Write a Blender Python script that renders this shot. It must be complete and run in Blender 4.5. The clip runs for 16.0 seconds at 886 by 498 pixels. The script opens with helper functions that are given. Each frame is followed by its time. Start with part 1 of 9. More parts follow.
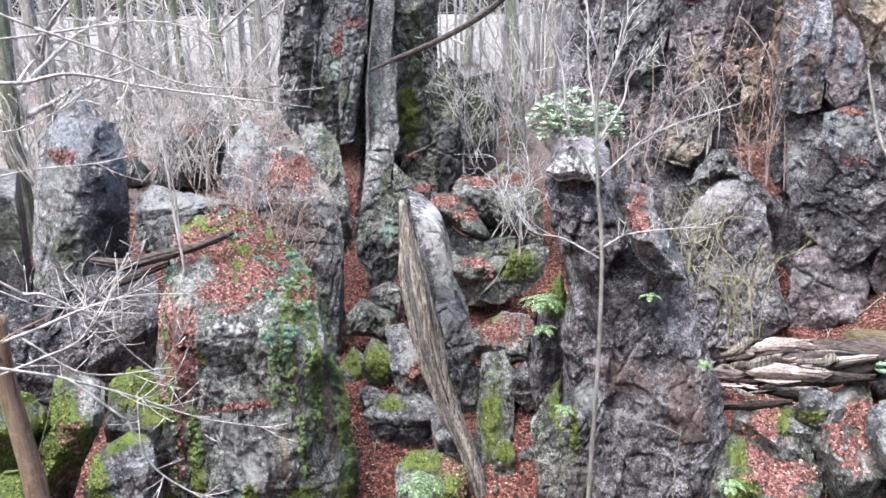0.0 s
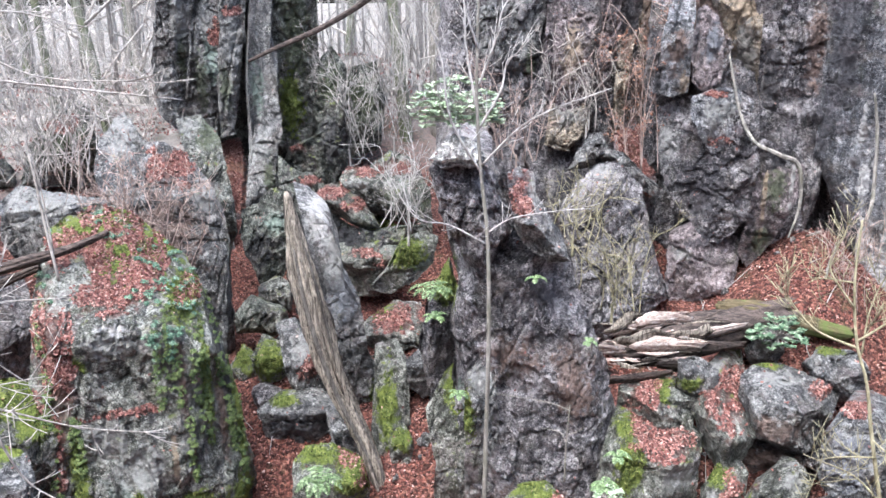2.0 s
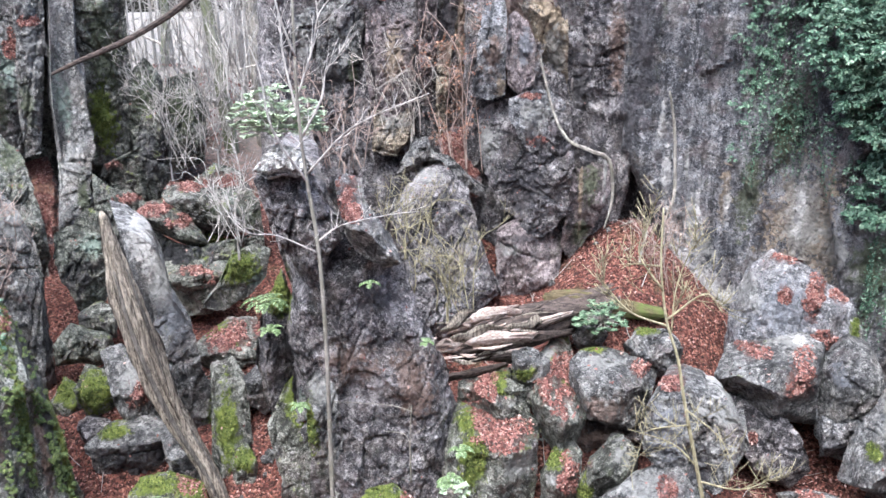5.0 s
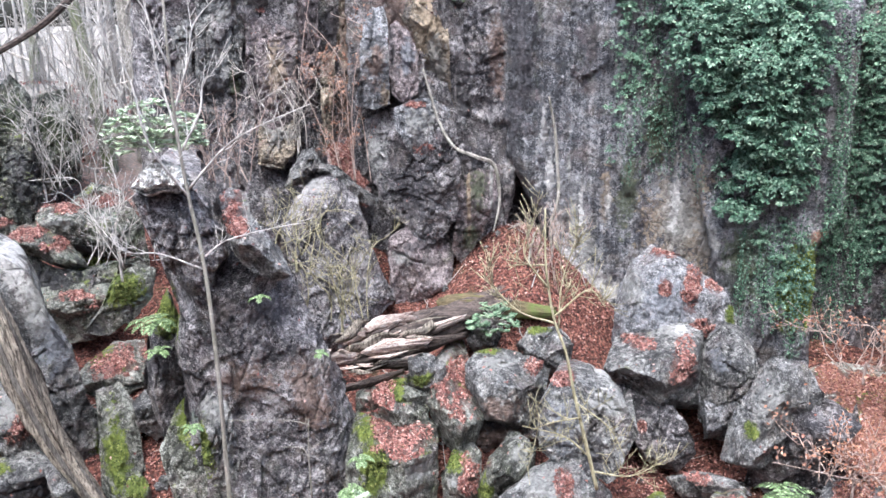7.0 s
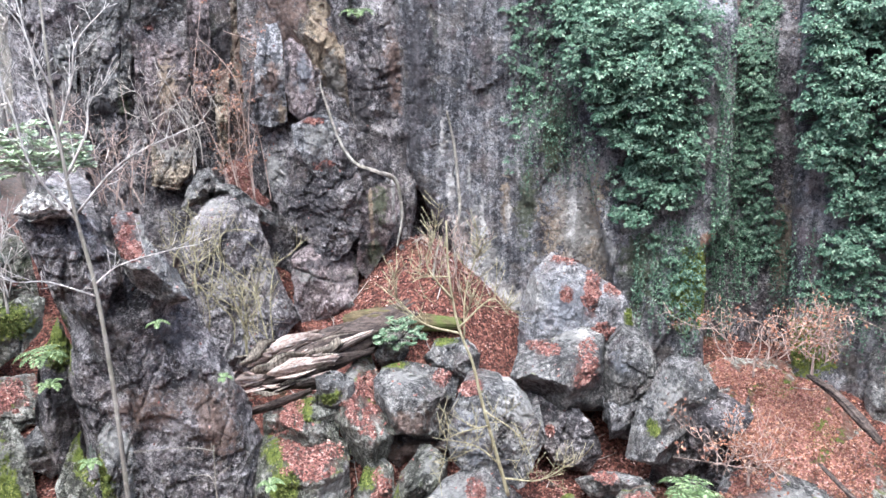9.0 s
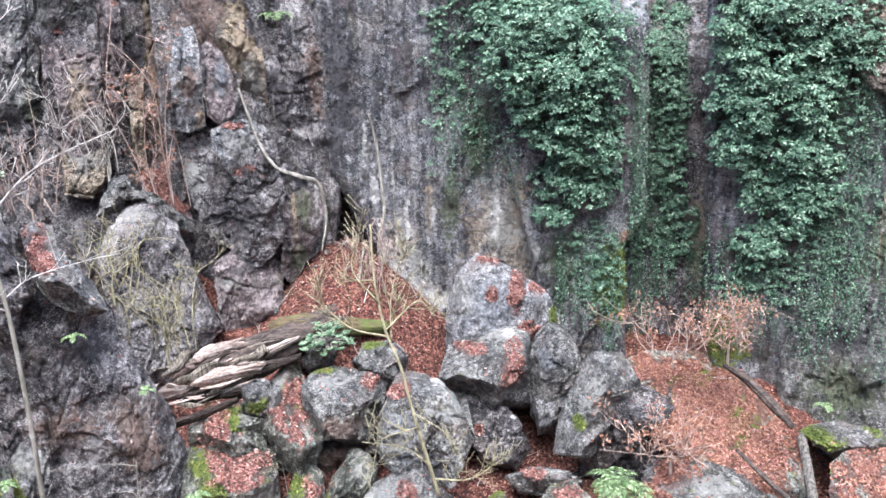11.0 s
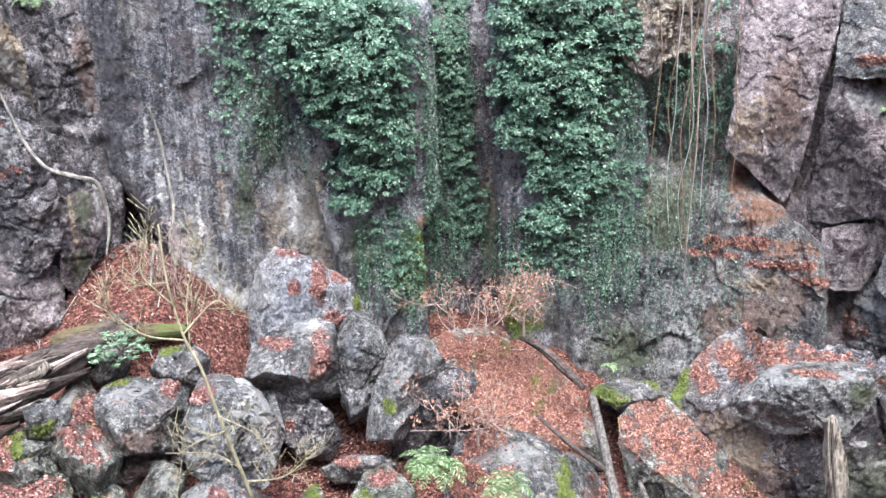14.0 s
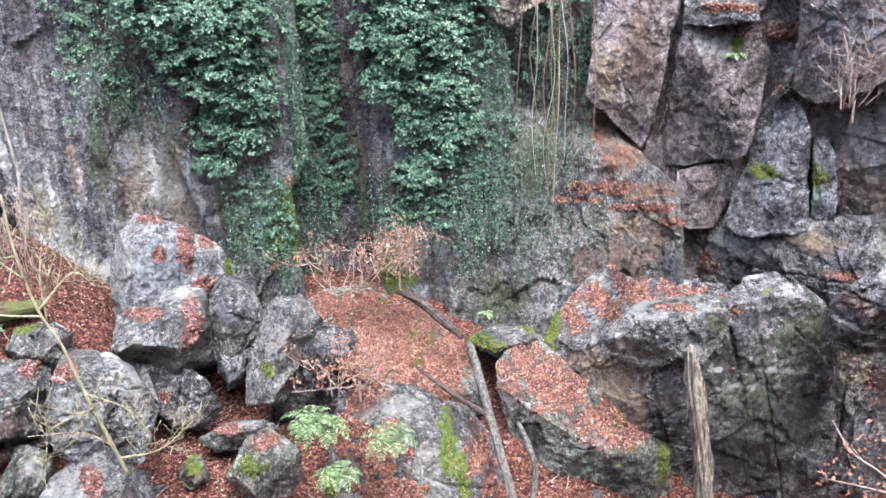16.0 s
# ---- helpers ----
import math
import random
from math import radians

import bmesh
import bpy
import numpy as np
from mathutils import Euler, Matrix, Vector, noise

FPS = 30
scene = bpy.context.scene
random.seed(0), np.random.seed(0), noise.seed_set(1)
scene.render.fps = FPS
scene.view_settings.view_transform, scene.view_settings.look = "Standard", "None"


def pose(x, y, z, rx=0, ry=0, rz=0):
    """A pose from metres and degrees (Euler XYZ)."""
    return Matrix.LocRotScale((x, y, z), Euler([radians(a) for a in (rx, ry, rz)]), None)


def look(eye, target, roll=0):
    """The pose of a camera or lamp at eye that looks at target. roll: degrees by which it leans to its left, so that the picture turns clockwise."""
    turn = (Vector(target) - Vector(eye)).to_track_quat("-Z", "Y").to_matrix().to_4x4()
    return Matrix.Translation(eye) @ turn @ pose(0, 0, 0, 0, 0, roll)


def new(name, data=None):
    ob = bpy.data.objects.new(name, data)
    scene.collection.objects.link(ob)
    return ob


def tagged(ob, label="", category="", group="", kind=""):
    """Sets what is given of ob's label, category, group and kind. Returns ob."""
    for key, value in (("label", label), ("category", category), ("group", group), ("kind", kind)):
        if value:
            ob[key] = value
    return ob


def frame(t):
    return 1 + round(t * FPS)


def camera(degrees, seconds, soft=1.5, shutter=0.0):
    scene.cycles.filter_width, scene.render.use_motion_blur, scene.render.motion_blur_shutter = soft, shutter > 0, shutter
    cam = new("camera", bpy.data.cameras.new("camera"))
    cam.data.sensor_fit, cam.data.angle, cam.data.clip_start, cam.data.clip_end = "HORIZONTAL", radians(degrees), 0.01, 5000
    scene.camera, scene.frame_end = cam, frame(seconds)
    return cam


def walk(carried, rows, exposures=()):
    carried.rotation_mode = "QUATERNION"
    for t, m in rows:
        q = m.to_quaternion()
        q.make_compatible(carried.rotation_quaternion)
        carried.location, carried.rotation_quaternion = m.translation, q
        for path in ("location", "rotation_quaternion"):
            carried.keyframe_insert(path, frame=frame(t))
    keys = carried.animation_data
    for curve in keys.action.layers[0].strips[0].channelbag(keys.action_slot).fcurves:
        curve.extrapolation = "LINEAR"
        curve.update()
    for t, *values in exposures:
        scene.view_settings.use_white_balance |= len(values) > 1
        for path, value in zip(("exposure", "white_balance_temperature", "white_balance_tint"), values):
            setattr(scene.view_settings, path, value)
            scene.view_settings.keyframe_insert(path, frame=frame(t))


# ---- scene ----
cam = camera(57.5, 16.0, soft=1.5)
walk(cam, [
    (0.0, look((-0.290, 0.055, 7.986), (-5.291, 8.239, 5.156), -0.30)),
    (0.5, look((-0.286, 0.064, 7.979), (-5.043, 8.386, 5.131), -0.46)),
    (1.0, look((-0.255, 0.068, 7.971), (-4.722, 8.533, 5.072), -0.53)),
    (1.5, look((-0.242, 0.078, 7.977), (-4.386, 8.691, 5.039), -0.72)),
    (2.0, look((-0.211, 0.083, 7.981), (-4.027, 8.840, 5.020), -0.44)),
    (2.5, look((-0.200, 0.075, 7.991), (-3.610, 8.994, 5.019), -0.35)),
    (3.0, look((-0.172, 0.088, 7.987), (-3.294, 9.112, 5.015), -0.44)),
    (3.5, look((-0.156, 0.078, 7.987), (-3.027, 9.188, 5.027), -0.44)),
    (4.0, look((-0.135, 0.075, 7.996), (-2.695, 9.283, 5.051), -0.44)),
    (6.5, look((0.009, 0.028, 7.963), (-1.006, 9.566, 5.137), -1.31)),
    (7.0, look((0.043, 0.008, 7.967), (-0.646, 9.583, 5.166), -1.35)),
    (7.5, look((0.054, -0.003, 7.956), (-0.288, 9.599, 5.184), -1.36)),
    (8.0, look((0.084, -0.019, 7.976), (0.084, 9.596, 5.228), -1.49)),
    (8.5, look((0.089, -0.026, 7.948), (0.380, 9.601, 5.260), -1.52)),
    (9.0, look((0.095, -0.026, 7.955), (0.564, 9.604, 5.304), -1.77)),
    (11.5, look((0.131, -0.067, 7.984), (1.816, 9.421, 5.316), -1.65)),
    (12.0, look((0.109, -0.059, 8.000), (2.148, 9.352, 5.303), -1.56)),
    (12.5, look((0.123, -0.056, 7.996), (2.516, 9.263, 5.273), -1.83)),
    (13.0, look((0.141, -0.068, 7.995), (2.932, 9.136, 5.260), -2.03)),
    (13.5, look((0.137, -0.073, 7.974), (3.428, 8.960, 5.221), -1.91)),
    (14.0, look((0.158, -0.066, 7.986), (3.853, 8.775, 5.126), -1.56)),
    (14.5, look((0.178, -0.063, 7.983), (4.263, 8.520, 4.878), -1.28)),
    (15.0, look((0.199, -0.063, 7.953), (4.623, 8.301, 4.716), -1.26)),
    (15.5, look((0.195, -0.057, 7.956), (4.892, 8.116, 4.618), -1.54)),
    (16.0, look((0.203, -0.052, 7.928), (5.172, 7.932, 4.528), -1.65)),
], exposures=[(0.0, 1.57, 5800, 8), (4.2, 1.55, 5800, 8), (9.2, 1.6, 5800, 8), (13.0, 1.64, 5800, 8), (16.0, 1.7, 5800, 8)])

# ---- world and light: an overcast winter wood ----
world = bpy.data.worlds.new("overcast_sky")
scene.world = world
world.use_nodes = True
_n, _l = world.node_tree.nodes, world.node_tree.links
_n.clear()
_sky = _n.new("ShaderNodeTexSky")
_sky.sky_type = "NISHITA"
_sky.sun_disc = False
_sky.sun_elevation = radians(66)
_sky.sun_rotation = radians(190)
_sky.air_density, _sky.dust_density, _sky.ozone_density = 1.0, 6.0, 1.0
_bg = _n.new("ShaderNodeBackground")
_bg.inputs["Strength"].default_value = 0.15
_wo = _n.new("ShaderNodeOutputWorld")
_l.new(_sky.outputs[0], _bg.inputs[0])
_l.new(_bg.outputs[0], _wo.inputs[0])
_sun = bpy.data.lights.new("sun", "SUN")
_sun.energy, _sun.angle, _sun.color = 1.9, radians(45), (1.0, 0.97, 0.94)
new("sun", _sun).matrix_world = look((0, 0, 60), (4, 22, 10))


# ---- materials ----
import itertools
from mathutils.bvhtree import BVHTree


class Nodes:
    """A small builder for node materials."""

    def __init__(self, name):
        self.mat = bpy.data.materials.new(name)
        self.mat.use_nodes = True
        self.t = self.mat.node_tree
        self.bsdf = self.t.nodes["Principled BSDF"]
        self.coord = self.t.nodes.new("ShaderNodeTexCoord")

    def put(self, socket, value):
        if isinstance(value, bpy.types.NodeSocket):
            self.t.links.new(value, socket)
        elif value is not None:
            socket.default_value = value

    def scaled(self, scale, kind="Object", turn=(0, 0, 0)):
        m = self.t.nodes.new("ShaderNodeMapping")
        m.inputs["Scale"].default_value = scale
        m.inputs["Rotation"].default_value = turn
        self.put(m.inputs[0], self.coord.outputs[kind])
        return m.outputs[0]

    def noise(self, scale, detail=6, rough=0.6, at=None, warp=0.0):
        n = self.t.nodes.new("ShaderNodeTexNoise")
        n.inputs["Scale"].default_value, n.inputs["Detail"].default_value = scale, detail
        n.inputs["Roughness"].default_value, n.inputs["Distortion"].default_value = rough, warp
        self.put(n.inputs["Vector"], at or self.coord.outputs["Object"])
        return n.outputs[0]

    def cells(self, scale, at=None, feature="F1"):
        n = self.t.nodes.new("ShaderNodeTexVoronoi")
        n.feature = feature
        n.inputs["Scale"].default_value = scale
        self.put(n.inputs["Vector"], at or self.coord.outputs["Object"])
        return n.outputs["Distance"]

    def chip(self, scale, warp=0.06):
        """Broken faces: a height that tilts at random from face to face, and a random number for each face."""
        v = self.t.nodes.new("ShaderNodeTexVoronoi")
        v.inputs["Scale"].default_value = scale
        n = self.t.nodes.new("ShaderNodeTexNoise")
        n.inputs["Scale"].default_value, n.inputs["Detail"].default_value = scale * 1.3, 4
        k, w, d, c, dot = [self.t.nodes.new("ShaderNodeVectorMath") for _ in range(5)]
        k.operation, w.operation, d.operation, c.operation, dot.operation = "SCALE", "ADD", "SUBTRACT", "SUBTRACT", "DOT_PRODUCT"
        k.inputs["Scale"].default_value = warp * 6 / scale
        self.put(k.inputs[0], n.outputs["Color"])
        self.put(w.inputs[0], self.coord.outputs["Object"])
        self.put(w.inputs[1], k.outputs[0])
        self.put(v.inputs["Vector"], w.outputs[0])
        self.put(d.inputs[0], w.outputs[0])
        self.put(d.inputs[1], v.outputs["Position"])
        self.put(c.inputs[0], v.outputs["Color"])
        c.inputs[1].default_value = (0.5, 0.5, 0.5)
        self.put(dot.inputs[0], d.outputs[0])
        self.put(dot.inputs[1], c.outputs[0])
        sep = self.t.nodes.new("ShaderNodeSeparateColor")
        self.put(sep.inputs[0], v.outputs["Color"])
        return self.calc("MULTIPLY", dot.outputs["Value"], scale), sep.outputs[2]

    def span(self, value, lo, hi, a=0.0, b=1.0):
        n = self.t.nodes.new("ShaderNodeMapRange")
        n.interpolation_type = "SMOOTHSTEP"
        self.put(n.inputs[0], value)
        for i, x in enumerate((lo, hi, a, b)):
            n.inputs[i + 1].default_value = x
        return n.outputs[0]

    def calc(self, op, a, b=None):
        n = self.t.nodes.new("ShaderNodeMath")
        n.operation = op
        self.put(n.inputs[0], a)
        self.put(n.inputs[1], b)
        return n.outputs[0]

    def mix(self, fac, a, b, mode="MIX"):
        n = self.t.nodes.new("ShaderNodeMix")
        n.data_type, n.blend_type = "RGBA", mode
        self.put(n.inputs[0], fac)
        for i, c in ((6, a), (7, b)):
            self.put(n.inputs[i], (*c, 1) if isinstance(c, tuple) else c)
        return n.outputs[2]

    def ramp(self, fac, stops):
        n = self.t.nodes.new("ShaderNodeValToRGB")
        el = n.color_ramp.elements
        while len(el) < len(stops):
            el.new(0.5)
        for e, (p, c) in zip(el, stops):
            e.position, e.color = p, (*c, 1)
        self.put(n.inputs[0], fac)
        return n.outputs[0]

    def attr(self, name):
        n = self.t.nodes.new("ShaderNodeAttribute")
        n.attribute_name = name
        return n.outputs["Fac"]

    def island(self):
        n = self.t.nodes.new("ShaderNodeNewGeometry")
        return n.outputs["Random Per Island"]

    def normal_z(self):
        n = self.t.nodes.new("ShaderNodeNewGeometry")
        s = self.t.nodes.new("ShaderNodeSeparateXYZ")
        self.put(s.inputs[0], n.outputs["Normal"])
        return s.outputs[2]

    def chance(self):
        return self.t.nodes.new("ShaderNodeObjectInfo").outputs["Random"]

    def bump(self, height, strength, distance, under=None):
        n = self.t.nodes.new("ShaderNodeBump")
        n.inputs["Strength"].default_value, n.inputs["Distance"].default_value = strength, distance
        self.put(n.inputs["Height"], height)
        self.put(n.inputs["Normal"], under)
        return n.outputs[0]

    def done(self, colour, rough=0.8, normal=None, spec=0.3):
        self.put(self.bsdf.inputs["Base Color"], (*colour, 1) if isinstance(colour, tuple) else colour)
        self.put(self.bsdf.inputs["Roughness"], rough)
        self.bsdf.inputs["Specular IOR Level"].default_value = spec
        self.put(self.bsdf.inputs["Normal"], normal)
        return self.mat


# dark serves black stains, and shade painted under brows, in gaps and caves
MARKS = {"moss": (0.16, 0.205, 0.04), "pale": (0.36, 0.36, 0.35), "white": (0.66, 0.65, 0.64), "tan": (0.38, 0.30, 0.215), "brown": (0.19, 0.125, 0.10),
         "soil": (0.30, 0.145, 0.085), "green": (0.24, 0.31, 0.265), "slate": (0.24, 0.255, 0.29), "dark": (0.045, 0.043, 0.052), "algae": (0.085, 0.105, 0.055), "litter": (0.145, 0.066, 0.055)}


def limestone(name, low, mid, high, lichen=0.5, green=0.3, spots=0.5, run=1.3, wear=1.0):
    """Weathered limestone: mottled greys, lichen crusts, algae film, and the marks that a rock carries, painted shade
    among them.
    """
    m = Nodes(name)
    big = m.noise(0.8, 6, 0.65, warp=0.6)
    chip1, tone1 = m.chip(3.2)
    chip2, tone2 = m.chip(9.0)
    chip3, tone3 = m.chip(21.0)
    streak = m.noise(1.0, 7, 0.65, m.scaled((5.5, 5.5, run)))
    fine = m.noise(16, 8, 0.7)
    grit = m.noise(55, 4, 0.7)
    f = m.calc("ADD", m.calc("MULTIPLY", big, 0.45), m.calc("ADD", m.calc("MULTIPLY", streak, 0.35 if run > 1 else 0.6), m.calc("MULTIPLY", fine, 0.3 if run > 1 else 0.1)))
    f = m.calc("ADD", f, m.calc("MULTIPLY", m.calc("SUBTRACT", m.chance(), 0.5), 0.08))
    f = m.calc("ADD", f, m.calc("MULTIPLY", m.calc("SUBTRACT", m.noise(30, 6, 0.8), 0.5), 0.66))
    f = m.calc("ADD", f, m.calc("MULTIPLY", m.calc("SUBTRACT", m.noise(9, 8, 0.75, warp=0.6), 0.5), 0.55))
    f = m.calc("ADD", f, m.calc("ADD", m.calc("MULTIPLY", m.calc("SUBTRACT", tone1, 0.5), 0.10), m.calc("MULTIPLY", m.calc("SUBTRACT", tone2, 0.5), 0.10)))
    f = m.calc("ADD", m.calc("MULTIPLY", m.calc("SUBTRACT", f, 0.55), 1.7), 0.53)
    c = m.ramp(f, [(0.32, tuple(0.45 * q for q in low)), (0.43, low), (0.53, mid), (0.63, high), (0.76, tuple(1.5 * q for q in high))])
    # patches of warmer and cooler stone
    c = m.mix(m.span(m.noise(1.3, 5, 0.6), 0.5, 0.62, 0, 0.5 * wear), c, m.mix(0.5, c, (0.24, 0.20, 0.165)))
    c = m.mix(m.span(m.noise(1.6, 7, 0.7, m.scaled((1.3, 1.3, 0.45))), 0.54, 0.62, 0, 0.8 * wear), c, m.mix(0.72, c, (0.03, 0.03, 0.036)))
    # purple-brown weathering
    c = m.mix(m.span(m.noise(2.3, 6, 0.65), 0.52, 0.66, 0, 0.55 * wear), c, (0.135, 0.105, 0.115))
    # algae
    c = m.mix(m.span(m.noise(1.7, 6, 0.6, m.scaled((1.6, 1.6, 0.8))), 0.62 - 0.16 * green, 0.78 - 0.1 * green, 0, 0.25 + 0.5 * green), c, (0.105, 0.125, 0.07))
    # lichen crusts and white specks
    crust = m.calc("MULTIPLY", m.span(m.noise(5.5, 8, 0.72, warp=0.8), 0.56, 0.64), m.span(big, 0.42, 0.62))
    c = m.mix(m.calc("MULTIPLY", crust, lichen), c, (0.44, 0.44, 0.42))
    speck = m.calc("MULTIPLY", m.span(m.cells(21), 0.16, 0.26, 1, 0), m.span(m.noise(3.1, 5, 0.65), 0.46, 0.56))
    c = m.mix(m.calc("MULTIPLY", speck, spots), c, (0.58, 0.58, 0.56))
    crumb = m.calc("MULTIPLY", m.span(m.noise(24, 4, 0.65, warp=1.0), 0.56, 0.62), m.span(m.noise(2.0, 5), 0.38, 0.58))
    c = m.mix(m.calc("MULTIPLY", crumb, 0.08 + 0.9 * spots), c, (0.52, 0.52, 0.5))
    fleck = m.calc("MULTIPLY", m.span(m.noise(34, 5, 0.75), 0.60, 0.635), m.span(m.noise(2.7, 4), 0.40, 0.55))
    c = m.mix(m.calc("MULTIPLY", fleck, 0.05 + 0.9 * spots), c, (0.5, 0.5, 0.5))
    hole = m.calc("MULTIPLY", m.span(m.noise(29, 5, 0.75, m.scaled((1, 1, 1.5))), 0.385, 0.42, 1, 0), 0.8)
    c = m.mix(hole, c, tuple(0.35 * q for q in low))
    pit = m.calc("MULTIPLY", m.span(m.noise(13, 6, 0.7, warp=1.5), 0.36, 0.43, 1, 0), 0.75)
    c = m.mix(pit, c, tuple(0.4 * q for q in low))
    # marks of this rock, with ragged edges; dark ones also hold painted shade
    rag = m.calc("ADD", m.calc("MULTIPLY", m.noise(7, 8, 0.7, warp=0.5), 0.7), m.calc("MULTIPLY", m.noise(2.2, 4), 0.3))
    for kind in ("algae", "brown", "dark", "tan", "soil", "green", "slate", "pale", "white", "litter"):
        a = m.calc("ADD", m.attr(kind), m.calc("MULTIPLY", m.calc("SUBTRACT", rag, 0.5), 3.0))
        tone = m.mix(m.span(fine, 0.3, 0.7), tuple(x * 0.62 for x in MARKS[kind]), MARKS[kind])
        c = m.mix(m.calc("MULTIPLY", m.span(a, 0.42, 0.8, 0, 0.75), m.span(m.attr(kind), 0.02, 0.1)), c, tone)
    # thin dark joints
    joint = m.span(m.cells(1.5, m.scaled((1.0, 1.0, 0.75), turn=(0.5, 0.4, 0.3)), "DISTANCE_TO_EDGE"), 0.004, 0.03, 1, 0)
    joint = m.calc("MULTIPLY", joint, m.span(m.noise(1.9, 3), 0.5, 0.58))
    c = m.mix(m.calc("MULTIPLY", joint, 0.45), c, (0.03, 0.03, 0.03))
    # moss
    mo = m.calc("ADD", m.attr("moss"), m.calc("MULTIPLY", m.calc("SUBTRACT", rag, 0.5), 3.2))
    mo = m.calc("MULTIPLY", m.span(mo, 0.3, 0.65), m.span(m.attr("moss"), 0.02, 0.1))
    tops = m.calc("MULTIPLY", m.span(m.normal_z(), 0.35, 0.8), m.span(m.noise(2.6, 6, 0.65), 0.68 - 0.16 * green, 0.76 - 0.14 * green, 0, 0.8))
    mo = m.calc("MAXIMUM", mo, tops)
    mc = m.ramp(m.calc("ADD", m.calc("MULTIPLY", m.noise(38, 4, 0.7), 0.6), m.calc("MULTIPLY", m.noise(3.2, 3), 0.4)),
                [(0.3, (0.03, 0.042, 0.012)), (0.52, MARKS["moss"]), (0.7, (0.28, 0.30, 0.07))])
    c = m.mix(mo, c, mc)
    h = m.calc("ADD", m.calc("MULTIPLY", streak, 0.2), m.calc("ADD", m.calc("MULTIPLY", fine, 0.45), m.calc("MULTIPLY", grit, 0.3)))
    h = m.calc("ADD", h, m.calc("ADD", m.calc("MULTIPLY", chip1, 3.0), m.calc("ADD", m.calc("MULTIPLY", chip2, 1.6), m.calc("MULTIPLY", chip3, 0.8))))
    h = m.calc("SUBTRACT", h, m.calc("MULTIPLY", joint, 0.3))
    h = m.calc("SUBTRACT", h, m.calc("ADD", m.calc("MULTIPLY", pit, 0.35), m.calc("MULTIPLY", hole, 0.25)))
    h = m.calc("ADD", h, m.calc("MULTIPLY", mo, m.calc("MULTIPLY", m.noise(60, 3, 0.8), 0.5)))
    return m.done(c, m.span(fine, 0.3, 0.7, 0.55, 0.85), m.bump(h, 0.9, 0.07), 0.35)


ROCK = {
    "grey": limestone("grey_limestone", (0.064, 0.064, 0.067), (0.142, 0.142, 0.143), (0.255, 0.255, 0.25), 0.28, 0.32, 0.4),
    "pale": limestone("pale_limestone", (0.09, 0.09, 0.092), (0.172, 0.172, 0.176), (0.31, 0.31, 0.305), 0.35, 0.25, 0.4),
    "dark": limestone("dark_limestone", (0.044, 0.041, 0.048), (0.122, 0.111, 0.12), (0.275, 0.262, 0.27), 0.3, 0.15, 0.4),
    "mossy": limestone("green_limestone", (0.06, 0.062, 0.052), (0.13, 0.135, 0.115), (0.27, 0.275, 0.25), 0.55, 0.62),
    "crust": limestone("white_crusted_limestone", (0.34, 0.33, 0.32), (0.72, 0.71, 0.69), (0.84, 0.83, 0.82), 0.1, 0.0, 0.2, wear=0.1),
    # green limestone again, darkened: the hollow's shade put into the stone colour
    "shade": limestone("shaded_green_limestone", (0.032, 0.036, 0.03), (0.078, 0.085, 0.07), (0.18, 0.19, 0.165), 0.4, 0.65, 0.4),
    "slate": limestone("bluish_limestone", (0.098, 0.101, 0.112), (0.19, 0.193, 0.207), (0.32, 0.322, 0.34), 0.15, 0.1, 0.5),
    "tan": limestone("tan_limestone", (0.14, 0.115, 0.085), (0.26, 0.215, 0.165), (0.42, 0.36, 0.28), 0.4, 0.2),
    "brown": limestone("purple_brown_limestone", (0.112, 0.091, 0.095), (0.2, 0.164, 0.17), (0.285, 0.245, 0.25), 0.08, 0.2, 0.2),
    "cliff": limestone("streaked_cliff_limestone", (0.037, 0.039, 0.048), (0.093, 0.096, 0.111), (0.218, 0.22, 0.234), 0.16, 0.25, 0.15, 0.3),
}


